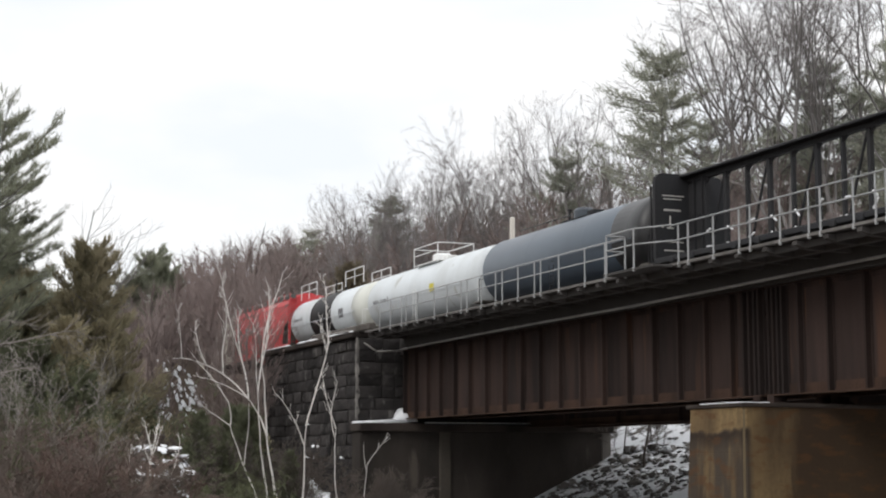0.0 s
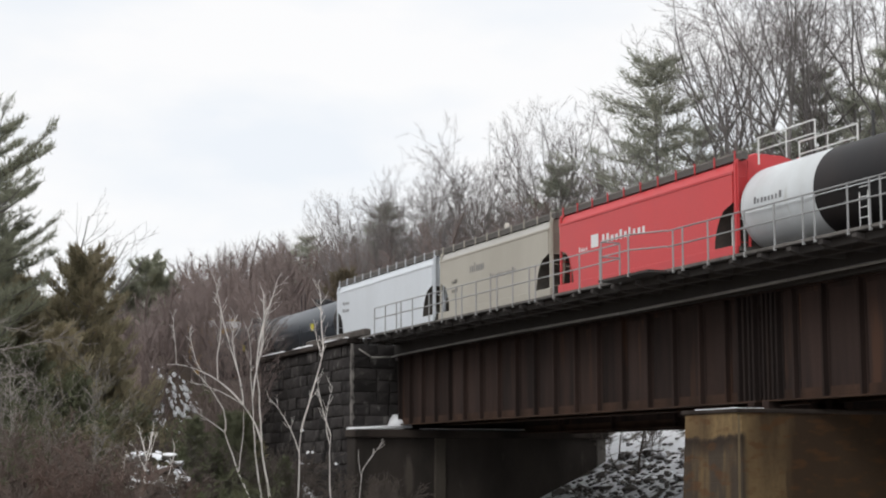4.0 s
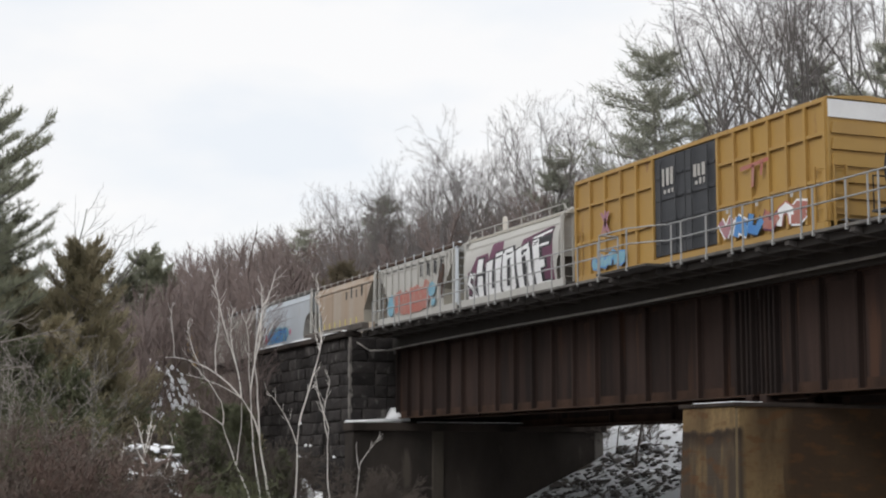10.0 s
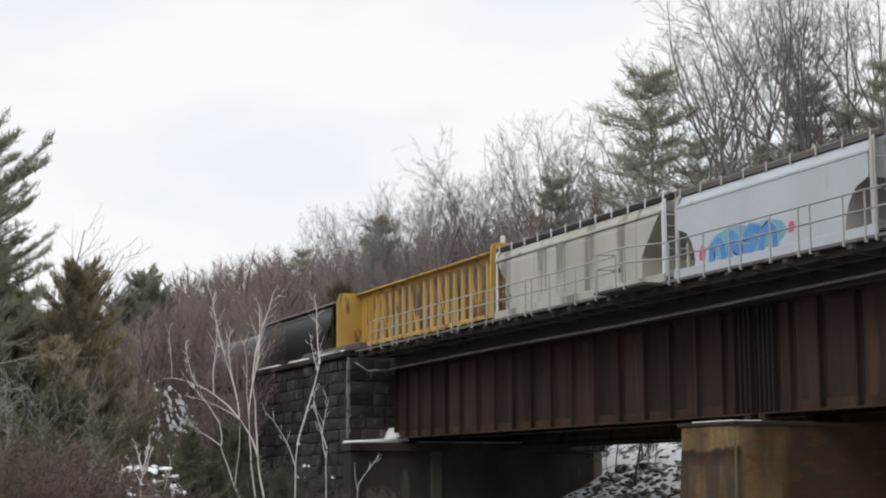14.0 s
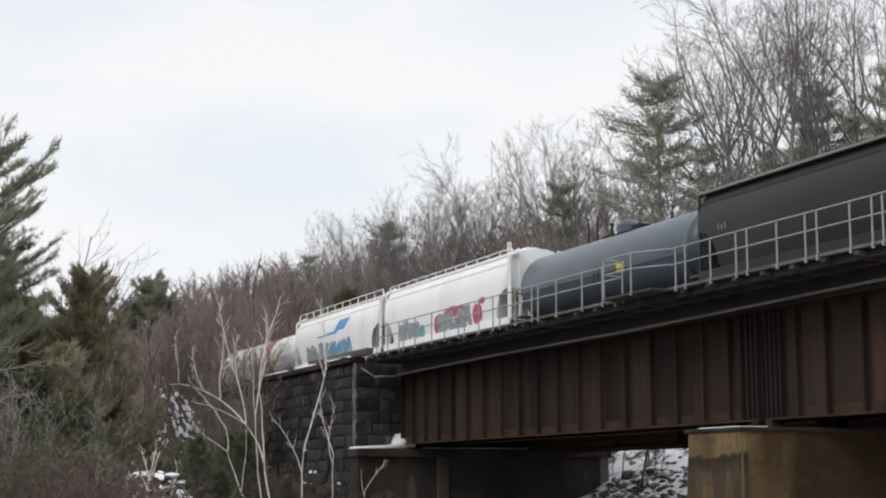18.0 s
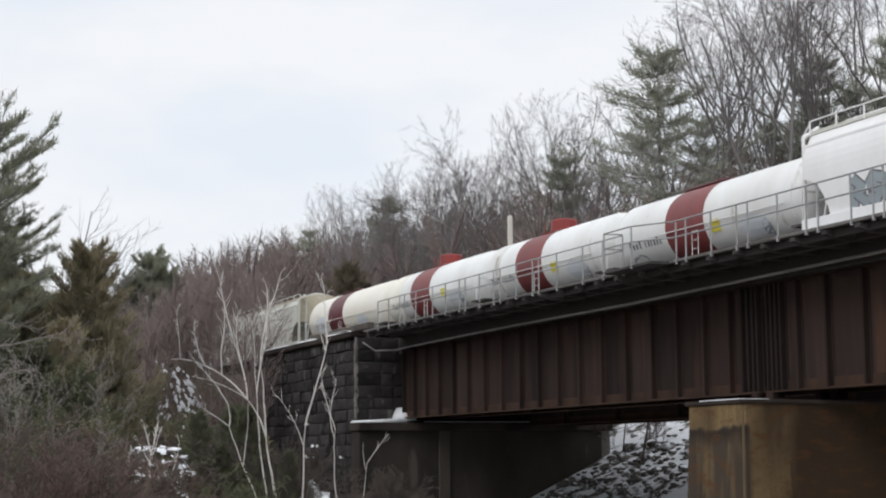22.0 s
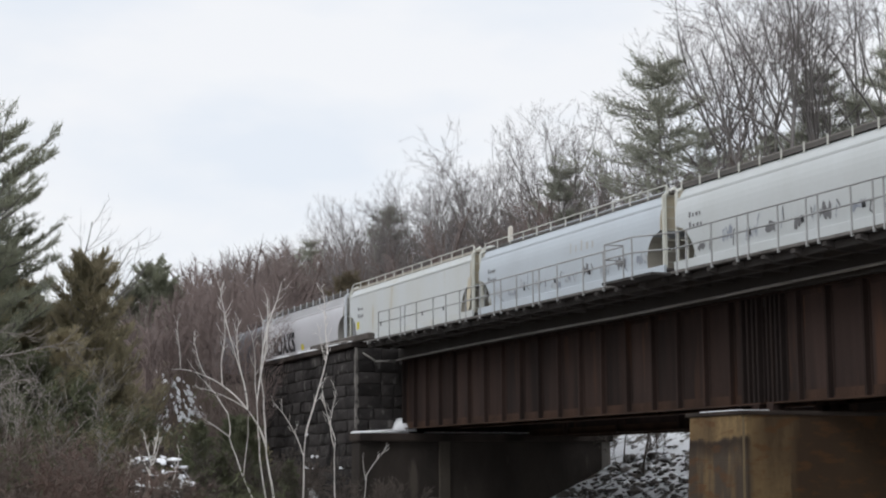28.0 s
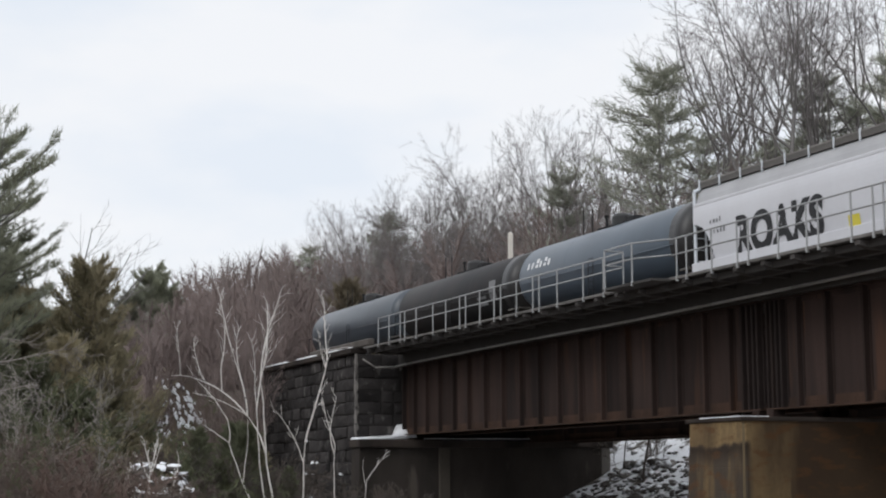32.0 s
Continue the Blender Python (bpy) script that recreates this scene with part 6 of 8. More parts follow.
c, s, h, a = keep(hopper(-262.0, -279.7, "pale grey-cream covered hopper car with faded pink scrawl", M["hop_cream"], shape="flat", eave=3.62, posts=M["hop_cream"], board=M["end_cream"], rail_h=0.16, zm=2.1, walk_style="open", sheet=M["end_cream"], slope=M["hop_beige"]), -262.0, -279.7)
def scrawl(car, side, x0, x1, n, paints, seed, label, high=0.75):
    """Worn sprayed smears and a few strokes along the lower side."""
    r = random.Random(seed)
    for i in range(n):
        x = x0 + (x1 - x0) * (i + r.uniform(0.1, 0.7)) / n
        z = 1.1 + r.uniform(0, 0.3)
        if i % 2:
            w, tall, quads = r.uniform(0.06, 0.11), high * r.uniform(0.35, 0.8), []
            line = [(z + r.uniform(0, 0.45) * tall, z + r.uniform(0.5, 1.0) * tall) for _ in range(r.choice((6, 8, 10)))]
            for k, ((l0, u0), (l1, u1)) in enumerate(zip(line[:-1], line[1:])):
                quads.append(((x + w * k, l0), (x + w * (k + 1), l1), (x + w * (k + 1) + 0.08, u1), (x + w * k + 0.08, u0)))
            decal(car, "smear", r.choice(paints), quads, side, label if i == 1 else "", lift=0.008 + 0.001 * (i % 4))
        else:
            for k, q in enumerate(stroke_quads(r.choice(STROKES), x, z, r.uniform(0.15, 0.4), high * r.uniform(0.4, 0.9), 0.25, 0.03)[:2]):
                decal(car, "scrawl", r.choice(paints), [q], side, lift=0.013 + 0.001 * ((i + k) % 4))


scrawl(c, s, -7.6, 7.0, 26, (M["smudge_pink"], M["smudge"], M["smudge"], M["hop_grey"]), 83, "faded pink and grey sprayed smear", 0.85)
decal(c, "graffiti_mark", M["paint_cyan"], blob(-8.3, 2.2, 0.4, 1.2, 81), s)
for f0, b0, mt, lab, seed in ((-279.8, -296.7, "hop_mist", "misty grey-white hopper car with curved sides and scuffs", 91), (-296.7, -313.8, "hop_pale_blue", "pale blue curved-side hopper car with lettering bars", 92), (-313.8, -331.7, "hop_worn", "weathered cream-white hopper car with rust by the end", 93)):
    c, s, h, a = keep(hopper(f0, b0, lab, M[mt], shape="curved" if mt != "hop_worn" else "flat", eave=3.62 if mt != "hop_worn" else 3.7, posts=M["hop_cream"], board=M["hop_beige"] if mt == "hop_worn" else M["grate"], rail_h=0.1 if mt == "hop_mist" else 0.2, zm=2.2, walk_style="band" if mt == "hop_mist" else "open", sheet=M["end_cream"], slope=M["hop_beige"]), f0, b0)
    decal(c, "lettering", M["ink_grey"], bars(-7.0, 2.5, 0.2, 4, 0.15, 0.07) + bars(-7.0, 2.1, 0.24, 4, 0.17, 0.07), s)
    decal(c, "small_marks", M["ink"], [((x, 1.4), (x + 0.18, 1.4), (x + 0.18, 1.62), (x, 1.62)) for x in (-3.5, -0.6, 2.4, 5.1)], s)
    if mt != "hop_worn":
        scrawl(c, s, -7.6, 6.5, 20, (M["smudge"], M["smudge"], M["ink_grey"]), seed, "faint grey sprayed smear", 0.8)
    if mt == "hop_worn":
        decal(c, "rust_patch", M["end_cream"], blob(7.9, 1.1, 0.45, 1.7, 95), s, "rust stain")
        decal(c, "yellow_patch", M["placard"], [((-7.2, 1.5), (-6.8, 1.5), (-6.8, 1.9), (-7.2, 1.9))], s)
    elif seed == 92:
        decal(c, "faded_lettering", M["hop_grey"], bars(1.0, 2.4, 0.4, 5, 0.16, 0.3), s)
c, s, h, a = keep(hopper(-331.7, -349.3, "lilac-white curved-side hopper car with black graffiti word", M["hop_lilac"], shape="curved", eave=3.62, board=M["grate"], posts=M["hop_white"], rail_h=0.16, zm=2.3, band=0.55, upper=M["band_grey"], slope=M["hop_grey"], sheet=M["hop_grey"]), -331.7, -349.3)
me = text_mesh("ROAKS", 1.5, M["ink"])
for v in me.vertices:
    x, z = v.co.x * 0.99 - 5.75, v.co.y * 1.12 + 1.08
    v.co = (x + 0.12 * (z - 1.4), -s(z) - 0.02, z)
part("graffiti_word", me, c, label="black sprayed graffiti word")
decal(c, "yellow_patch", M["placard"], [((0.2, 1.12), (0.75, 1.12), (0.75, 1.45), (0.2, 1.45))], s)
decal(c, "lettering", M["ink_grey"], bars(-7.2, 2.3, 0.18, 4, 0.13, 0.07) + bars(-7.2, 1.95, 0.18, 5, 0.13, 0.07), s)
c, s, h, L = keep(tank(-349.2, -363.9, "dark slate-blue tank car with white lettering bars", M["tank_blue"], 1.44, 2.22, bands=[(5.9, 99, M["black"])], rail="posts", dome_mat=M["black"], placard=False), -349.2, -363.9)
decal(c, "logo", M["ink_white"], bars(-5.8, 2.5, 0.38, 6, 0.3, 0.08), s, "white lettering as bars")
decal(c, "lettering", M["ink_grey"], bars(-5.4, 2.1, 0.18, 6, 0.13, 0.06), s)
c, s, h, L = keep(tank(-363.5, -378.4, "black tank car with grey data panel", M["tank_black"], 1.42, 2.2, bands=[(6.0, 99, M["black"])], rail="posts", dome_mat=M["black"], placard=False), -363.5, -378.4)
decal(c, "patch", M["ink_grey"], [((4.6, 1.6), (5.3, 1.6), (5.3, 2.5), (4.6, 2.5)), ((3.2, 1.5), (4.2, 1.5), (4.2, 1.9), (3.2, 1.9))], s, "grey data panel")
keep(tank(-378.0, -393.0, "dark grey tank car with a pale sheen", M["tank_grey"], 1.42, 2.2, rail="posts", dome_mat=M["black"], placard=False), -378.0, -393.0)


# ---- woods ----
def tubes(segs, sides=3):
    """Vertices and quads for tapered twigs: rows of x0 y0 z0 x1 y1 z1 r0 r1."""
    s = np.asarray(segs, float)
    a, b, r0, r1 = s[:, 0:3], s[:, 3:6], s[:, 6], s[:, 7]
    d = b - a
    d /= np.maximum(1e-9, np.linalg.norm(d, axis=1))[:, None]
    ref = np.where(np.abs(d[:, 2:3]) > 0.9, np.array([[1.0, 0, 0]]), np.array([[0, 0, 1.0]]))
    u = np.cross(d, ref)
    u /= np.linalg.norm(u, axis=1)[:, None]
    w = np.cross(d, u)
    n = len(s)
    v = np.empty((n, 2, sides, 3))
    for k in range(sides):
        q = u * math.cos(k * math.tau / sides) + w * math.sin(k * math.tau / sides)
        v[:, 0, k], v[:, 1, k] = a + q * r0[:, None], b + q * r1[:, None]
    base = (np.arange(n) * 2 * sides)[:, None, None]
    k = np.arange(sides)
    quad = np.stack([k, (k + 1) % sides, (k + 1) % sides + sides, k + sides], 1)[None]
    return v.reshape(-1, 3), (base + quad).reshape(-1, 4)


def cones(segs):
    """Twig tips: three narrow triangles each."""
    s = np.asarray(segs, float)
    a, b, r0 = s[:, 0:3], s[:, 3:6], s[:, 6]
    d = b - a
    d /= np.maximum(1e-9, np.linalg.norm(d, axis=1))[:, None]
    ref = np.where(np.abs(d[:, 2:3]) > 0.9, np.array([[1.0, 0, 0]]), np.array([[0, 0, 1.0]]))
    u = np.cross(d, ref)
    u /= np.linalg.norm(u, axis=1)[:, None]
    w = np.cross(d, u)
    v = np.empty((len(s), 4, 3))
    for k in range(3):
        v[:, k] = a + (u * math.cos(k * math.tau / 3) + w * math.sin(k * math.tau / 3)) * r0[:, None]
    v[:, 3] = b
    f = (np.arange(len(s)) * 4)[:, None, None] + np.array([[0, 1, 3], [1, 2, 3], [2, 0, 3]])[None]
    return v.reshape(-1, 3), f.reshape(-1, 3)


def twigs(s, last, sides=3):
    """Limbs as tubes and the last twigs as cones, all in triangles. s: depth and segment in each row."""
    v, q = tubes(s[s[:, 0] < last][:, 1:], sides)
    t = np.concatenate([q[:, [0, 1, 2]], q[:, [0, 2, 3]]])
    e = s[s[:, 0] >= last][:, 1:]
    if not len(e):
        return v, t
    cv, cf = cones(e)
    return np.concatenate([v, cv]), np.concatenate([t, cf + len(v)])


def raw_mesh(name, v, f, mats, idx=None, smooth=False):
    """A mesh from arrays of vertices and equal-sized faces."""
    me = bpy.data.meshes.new(name)
    me.vertices.add(len(v))
    me.vertices.foreach_set("co", np.ascontiguousarray(v, dtype=np.float32).ravel())
    k = f.shape[1]
    me.loops.add(len(f) * k)
    me.loops.foreach_set("vertex_index", np.ascontiguousarray(f, dtype=np.int32).ravel())
    me.polygons.add(len(f))
    me.polygons.foreach_set("loop_start", np.arange(0, len(f) * k, k, dtype=np.int32))
    for m in mats:
        me.materials.append(m)
    if idx is not None:
        me.polygons.foreach_set("material_index", np.asarray(idx, dtype=np.int32))
    me.update(calc_edges=True)
    if smooth:
        me.shade_smooth()
    return me


def grow(rng, out, p, d, length, r, depth, plan):
    """One limb with its children. plan: for each depth the number of children, their length, their spread, the pull upward."""
    n, kids, ratio, spread, lift, wander, bare = plan[depth]
    pts, q, v = [np.array(p, float)], np.array(p, float), np.array(d, float)
    v /= np.linalg.norm(v)
    stepl = length / n
    for _ in range(n):
        v = v + rng.normal(0, wander, 3) + np.array([0, 0, lift])
        v /= np.linalg.norm(v)
        q = q + v * stepl
        pts.append(q.copy())
    tip = 0.35 if depth < len(plan) - 1 else 0.5
    rad = [r * (1 - (1 - tip) * i / n) for i in range(n + 1)]
    for i in range(n):
        out.append((depth, *pts[i], *pts[i + 1], rad[i], rad[i + 1]))
    if depth + 1 < len(plan):
        for _ in range(kids):
            u = bare + (1 - bare) * rng.random() ** (0.7 if depth == 0 else 0.85)
            f = u * n
            i = min(n - 1, int(f))
            base = pts[i] + (pts[i + 1] - pts[i]) * (f - i)
            axis = pts[i + 1] - pts[i]
            axis /= np.linalg.norm(axis)
            side = rng.normal(0, 1, 3)
            side -= axis * side.dot(axis)
            side /= np.linalg.norm(side)
            ang = spread * rng.uniform(0.7, 1.25)
            nd = axis * math.cos(ang) + side * math.sin(ang)
            ln = length * ratio * rng.uniform(0.6, 1.15) * (1.12 - 0.42 * u)
            rr = max(0.0075, rad[i] * rng.uniform(0.45, 0.6))
            grow(rng, out, base, nd, ln, rr, depth + 1, plan)


# segments, children, length ratio, spread, upward pull, wander, bare part
PLAN_TALL = [(6, 10, 1.0, 0.62, 0.02, 0.035, 0.3), (8, 8, 0.44, 0.6, 0.06, 0.1, 0.2), (5, 5, 0.5, 0.62, 0.045, 0.13, 0.12), (3, 3, 0.62, 0.6, 0.03, 0.14, 0.1), (1, 0, 0, 0, 0.02, 0.15, 0)]
PLAN_OPEN = [(9, 9, 0.6, 0.7, 0.02, 0.05, 0.25), (6, 5, 0.45, 0.6, 0.09, 0.1, 0.2), (3, 4, 0.5, 0.6, 0.06, 0.13, 0.15), (2, 0, 0, 0, 0.03, 0.15, 0)]
PLAN_FAR = [(6, 14, 0.42, 0.6, 0.03, 0.04, 0.2), (3, 8, 0.5, 0.6, 0.09, 0.1, 0.15), (2, 8, 0.6, 0.62, 0.06, 0.13, 0.1), (1, 0, 0, 0, 0.04, 0.15, 0)]
PLAN_MASS = [(4, 16, 0.42, 0.6, 0.03, 0.05, 0.1), (2, 14, 0.5, 0.6, 0.09, 0.1, 0.1), (1, 0, 0, 0, 0.04, 0.15, 0)]
PLAN_BRUSH = [(5, 8, 0.55, 0.7, 0.02, 0.13, 0.1), (3, 7, 0.55, 0.75, 0.02, 0.16, 0.1), (2, 4, 0.6, 0.75, 0.0, 0.18, 0.1), (1, 0, 0, 0, 0.0, 0.2, 0)]
PLAN_SPARSE = [(7, 8, 0.5, 0.7, 0.03, 0.1, 0.15), (5, 5, 0.5, 0.7, 0.03, 0.14, 0.15), (3, 4, 0.5, 0.7, 0.02, 0.16, 0.1), (2, 0, 0, 0, 0.0, 0.2, 0)]


def limbs(seed, plan, height, radius, lean=(0, 0, 1)):
    out = []
    grow(np.random.default_rng(seed), out, (0, 0, 0), lean, height, radius, 0, plan)
    return np.array(out)


def spot(bearing, away):
    """A place seen from the camera at so many degrees from the line of the track, so many metres away."""
    return -away * math.cos(radians(bearing)), away * math.sin(radians(bearing))


# tall bare trees: six forms, each a trunk with limbs and a crown of twigs
FORMS = []
for k in range(6):
    FORMS.append(limbs(100 + k, PLAN_TALL, 8.2, 0.16))
FORMS.append(limbs(121, PLAN_OPEN, 13, 0.24))


def bare_tree(k, x, y, height, turn, label="bare leafless hardwood tree on the hillside"):
    s = FORMS[k]
    t = thing("bare_tree", label, "tree", "hillside trees")
    big = s[s[:, 0] <= 1][:, 1:]
    small = s[s[:, 0] > 1]
    part("trunk", kept(("trunk", k), lambda: raw_mesh("trunk", *tubes(big, 4), [M["bark"]], smooth=True)), t)
    part("crown", kept(("crown", k), lambda: raw_mesh("crown", *twigs(small, 4), [M["twig"]])), t)
    top = s[:, 6].max()
    q = height / top
    t.matrix_world = Matrix.Translation((x, y, ground_z(x, y) - 0.3)) @ pose(0, 0, 0, 0, 0, turn) @ Matrix.Diagonal((q * 0.95, q * 0.95, q, 1))
    return t


def blades(rng, centres, ways, count, size, loose, lift, slim=0.1):
    """Sprays of narrow needle blades, as triangles: each spray leans along its own way."""
    n = len(centres) * count
    c = np.repeat(np.asarray(centres), count, axis=0)
    w0 = np.repeat(np.asarray(ways), count, axis=0)
    d = w0 + rng.normal(0, loose, (n, 3))
    d[:, 2] += lift
    d /= np.linalg.norm(d, axis=1)[:, None]
    w = np.cross(d, rng.normal(0, 1, (n, 3)))
    w /= np.linalg.norm(w, axis=1)[:, None]
    L = size * rng.uniform(0.55, 1.3, (n, 1))
    a = c + w0 * size * rng.uniform(-1.6, 0.6, (n, 1)) + rng.normal(0, size * 0.22, (n, 3))
    v = np.stack([a - w * L * slim, a + w * L * slim, a + d * L], 1)
    return v.reshape(-1, 3), np.arange(n * 3).reshape(-1, 3)


def conifer_form(seed, height, reach, layers, low, shape, shoots, count, size, rise, loose=0.55, lift=0.35, slim=0.1, per=6):
    """Trunk, boughs and side shoots as tubes, and a plume of needles at the end of every shoot."""
    rng = np.random.default_rng(seed)
    segs, cen, ways = [], [], []
    for i in range(9):
        segs.append((0.05 * math.sin(i), 0.05 * math.cos(i * 1.3), height * i / 9, 0.05 * math.sin(i + 1), 0.05 * math.cos((i + 1) * 1.3), height * (i + 1) / 9, 0.014 * height * (1 - i / 9.5), 0.014 * height * (1 - (i + 1) / 9.5)))
    for k in range(layers):
        u = low + (1 - low) * (k + rng.uniform(-0.3, 0.3)) / layers
        if not 0 < u < 0.98:
            continue
        rr = reach * shape(u) * rng.uniform(0.75, 1.1)
        turn0 = rng.uniform(0, math.tau)
        for j in range(per):
            if rng.random() < 0.12:
                continue
            a = turn0 + j * math.tau / per + rng.normal(0, 0.25)
            ln = rr * rng.uniform(0.6, 1.1)
            p = np.array([0, 0, u * height + rng.uniform(-0.15, 0.15)])
            d = np.array([math.cos(a), math.sin(a), rise * rng.uniform(0.3, 1.2)])
            n = 5
            for i in range(n):
                q = p + d * ln / n
                d = d + np.array([rng.normal(0, 0.07), rng.normal(0, 0.07), 0.09])
                segs.append((*p, *q, 0.03 * (1 - i / n) + 0.01, 0.03 * (1 - (i + 1) / n) + 0.01))
                if i >= 1:
                    for _ in range(shoots):
                        s = rng.choice((-1, 1))
                        o = p + (q - p) * rng.random()
                        way = d * 0.75 + np.array([-d[1], d[0], 0]) * s * rng.uniform(0.35, 0.9) + np.array([0, 0, rng.uniform(-0.05, 0.35)])
                        way /= np.linalg.norm(way)
                        e = o + way * ln * rng.uniform(0.12, 0.3) * (1.25 - 0.12 * i)
                        segs.append((*o, *e, 0.012, 0.006))
                        cen.append(e)
                        ways.append(way)
                p = q
            cen.append(p)
            ways.append(d / np.linalg.norm(d))
    for i in range(12):
        cen.append(np.array([0, 0, height * (0.88 + 0.011 * i)]) + rng.normal(0, 0.12, 3))
        ways.append(np.array([rng.normal(0, 0.4), rng.normal(0, 0.4), 0.8]))
    return np.array(segs), blades(rng, cen, ways, count, size, loose, lift, slim)


def conifer(key, form, mat, name, label, x, y, height, turn, z0=None):
    segs, (nv, nf) = form
    t = thing(name, label, "tree", "evergreens")
    wood = lambda: raw_mesh("trunk", *twigs(np.column_stack([(segs[:, 6] <= 0.0125).astype(float), segs]), 1), [M["bark"]])
    part("trunk", kept((key, "t"), wood), t)
    part("crown", kept((key, "c", mat.name), lambda: raw_mesh("crown", nv, nf, [mat])), t)
    q = height / segs[:9, 5].max()
    t.matrix_world = Matrix.Translation((x, y, (ground_z(x, y) if z0 is None else z0) - 0.3)) @ pose(0, 0, 0, 0, 0, turn) @ Matrix.Diagonal((q, q, q, 1))
    return t


layered = lambda u: (1 - u) ** 0.55 * (0.75 + 0.25 * math.sin(u * 16)) + 0.1
PINE = conifer_form(12, 14, 5.7, 24, 0.1, lambda u: layered(u) * (0.55 + 0.45 * step(0.52, 0.7, u)), 5, 17, 0.23, 0.5, 0.5, 0.45, 0.068, per=5)
PINE_FAR = conifer_form(8, 14, 4.6, 20, 0.15, layered, 4, 12, 0.38, 0.5, 0.5, 0.5, 0.1)
PINE_THIN = [conifer_form(20 + k, 14, 6.0, 15, 0.2, lambda u: (1 - u) ** 0.7 * (0.7 + 0.3 * math.sin(u * 25)) + 0.1, 3, 10, 0.42, 0.12, 0.45, 0.18, 0.06) for k in range(3)]
CEDAR = conifer_form(40, 10, 3.4, 26, 0.03, lambda u: (1 - u) ** 0.75 + 0.05, 4, 13, 0.27, 0.75, 0.45, 0.45, 0.09)

# evergreens: bearing, distance, height of the tip above the eye
for b, away, tip, turn in ((6.1, 56, 11.9, 20), (5.7, 59, 9.9, 200), (5.0, 62, 11.4, 140), (6.9, 63, 9.4, 250)):
    x, y = spot(b, away)
    conifer("pine", PINE, M["needle"], "white_pine", "tall white pine with layered green boughs", x, y, tip - ground_z(x, y), turn)
for k, (b, away, tip, turn) in enumerate(((30.3, 112, 29.6, 0), (36.1, 118, 30.0, 70), (38.7, 114, 29.5, 130), (31.9, 122, 26.5, 160), (34.3, 122, 26.0, 250), (26.75, 128, 24.6, 40), (20.35, 150, 25.2, 90), (33.0, 128, 25.5, 300), (17.5, 175, 25.4, 10), (37.3, 121, 28.0, 200), (39.6, 116, 29.0, 20), (38.1, 127, 28.0, 75), (35.2, 127, 27.0, 120))):
    x, y = spot(b, away)
    conifer(("thin", k % 3), PINE_THIN[k % 3], M["needle_grey"], "pine_tree", "grey-green pine among the bare hillside trees", x, y, tip - ground_z(x, y), turn)
for b, away, tip, turn, mat in ((6.4, 64, 8.2, 25, "needle"), (5.5, 60, 8.8, 70, "needle"), (6.1, 63, 8.4, 10, "needle_deep"), (5.2, 58, 7.4, 110, "needle_deep"), (6.9, 65, 7.6, 210, "needle_deep"), (7.5, 66, 7.6, 95, "needle"), (8.4, 66, 7.0, 165, "cedar"), (9.2, 62, 6.6, 290, "cedar"), (7.0, 60, 5.4, 330, "cedar"), (12.6, 70, 1.8, 15, "needle_deep"), (13.6, 74, 2.4, 75, "needle_deep"), (14.8, 78, 2.8, 135, "needle_deep"), (15.8, 74, 1.4, 195, "cedar"), (12.0, 66, 1.6, 250, "cedar"), (8.9, 56, 5.0, 40, "cedar"), (10.4, 60, 5.2, 80, "cedar"), (7.9, 55, 4.2, 120, "needle_deep"), (6.7, 54, 4.4, 220, "needle_deep"), (9.5, 55, 3.2, 260, "needle_deep"), (10.9, 62, 3.6, 310, "cedar"), (11.6, 62, 2.6, 10, "needle_deep"), (9.6, 58, 7.9, 0, "cedar"), (7.3, 60, 7.0, 90, "cedar"), (8.3, 64, 6.6, 150, "cedar"), (9.9, 66, 5.6, 60, "cedar"), (6.1, 57, 6.4, 200, "cedar"), (18.9, 125, 15.4, 30, "cedar_dark"), (19.6, 128, 14.6, 100, "cedar_dark"), (15.3, 73, 2.6, 140, "needle_deep"), (13.0, 62, 1.0, 10, "needle_deep"), (14.4, 66, 0.8, 70, "needle_deep"), (10.2, 52, 1.6, 30, "cedar"), (16.8, 70, 0.6, 100, "needle_deep")):
    x, y = spot(b, away)
    conifer("cedar", CEDAR, M[mat], "cedar_tree", "bronze-green cedar with dense upright sprays" if mat == "cedar" else "dull brown-green cedar beside the track" if mat == "cedar_dark" else "dark green cedar in the undergrowth", x, y, tip - ground_z(x, y), turn)
for b, away, tip, turn in ((11.8, 128, 16.6, 0), (12.3, 131, 15.6, 80), (11.1, 125, 14.4, 50), (10.6, 129, 13.2, 20)):
    x, y = spot(b, away)
    conifer("pine_far", PINE_FAR, M["needle"], "white_pine", "distant dark green pine at the edge of the woods", x, y, tip - ground_z(x, y), turn)

# skyline trees: bearing, distance, height of the top above the eye
SKYLINE = [(28.3, 118, 26.5), (29.3, 125, 28.5), (31.3, 118, 31.5), (32.2, 112, 34.5), (33.0, 120, 39.0), (34.0, 116, 39.5), (34.9, 108, 38.0), (35.3, 118, 39.0), (36.4, 113, 39.0), (37.4, 118, 39.0), (38.4, 112, 38.0),
           (23.35, 138, 28.8), (23.9, 142, 28.0), (24.8, 138, 26.8), (22.5, 146, 27.2), (21.8, 143, 26.0), (21.1, 148, 26.4), (20.4, 150, 25.6), (19.8, 155, 26.6), (25.6, 136, 27.2), (26.3, 133, 28.9), (26.8, 130, 28.7), (27.4, 128, 27.5),
           (14.9, 185, 26.0), (15.7, 182, 26.2), (16.5, 185, 26.4), (17.4, 180, 26.6), (18.3, 176, 26.8), (19.1, 168, 26.6), (8.9, 70, 11.2), (8.3, 74, 11.0)]
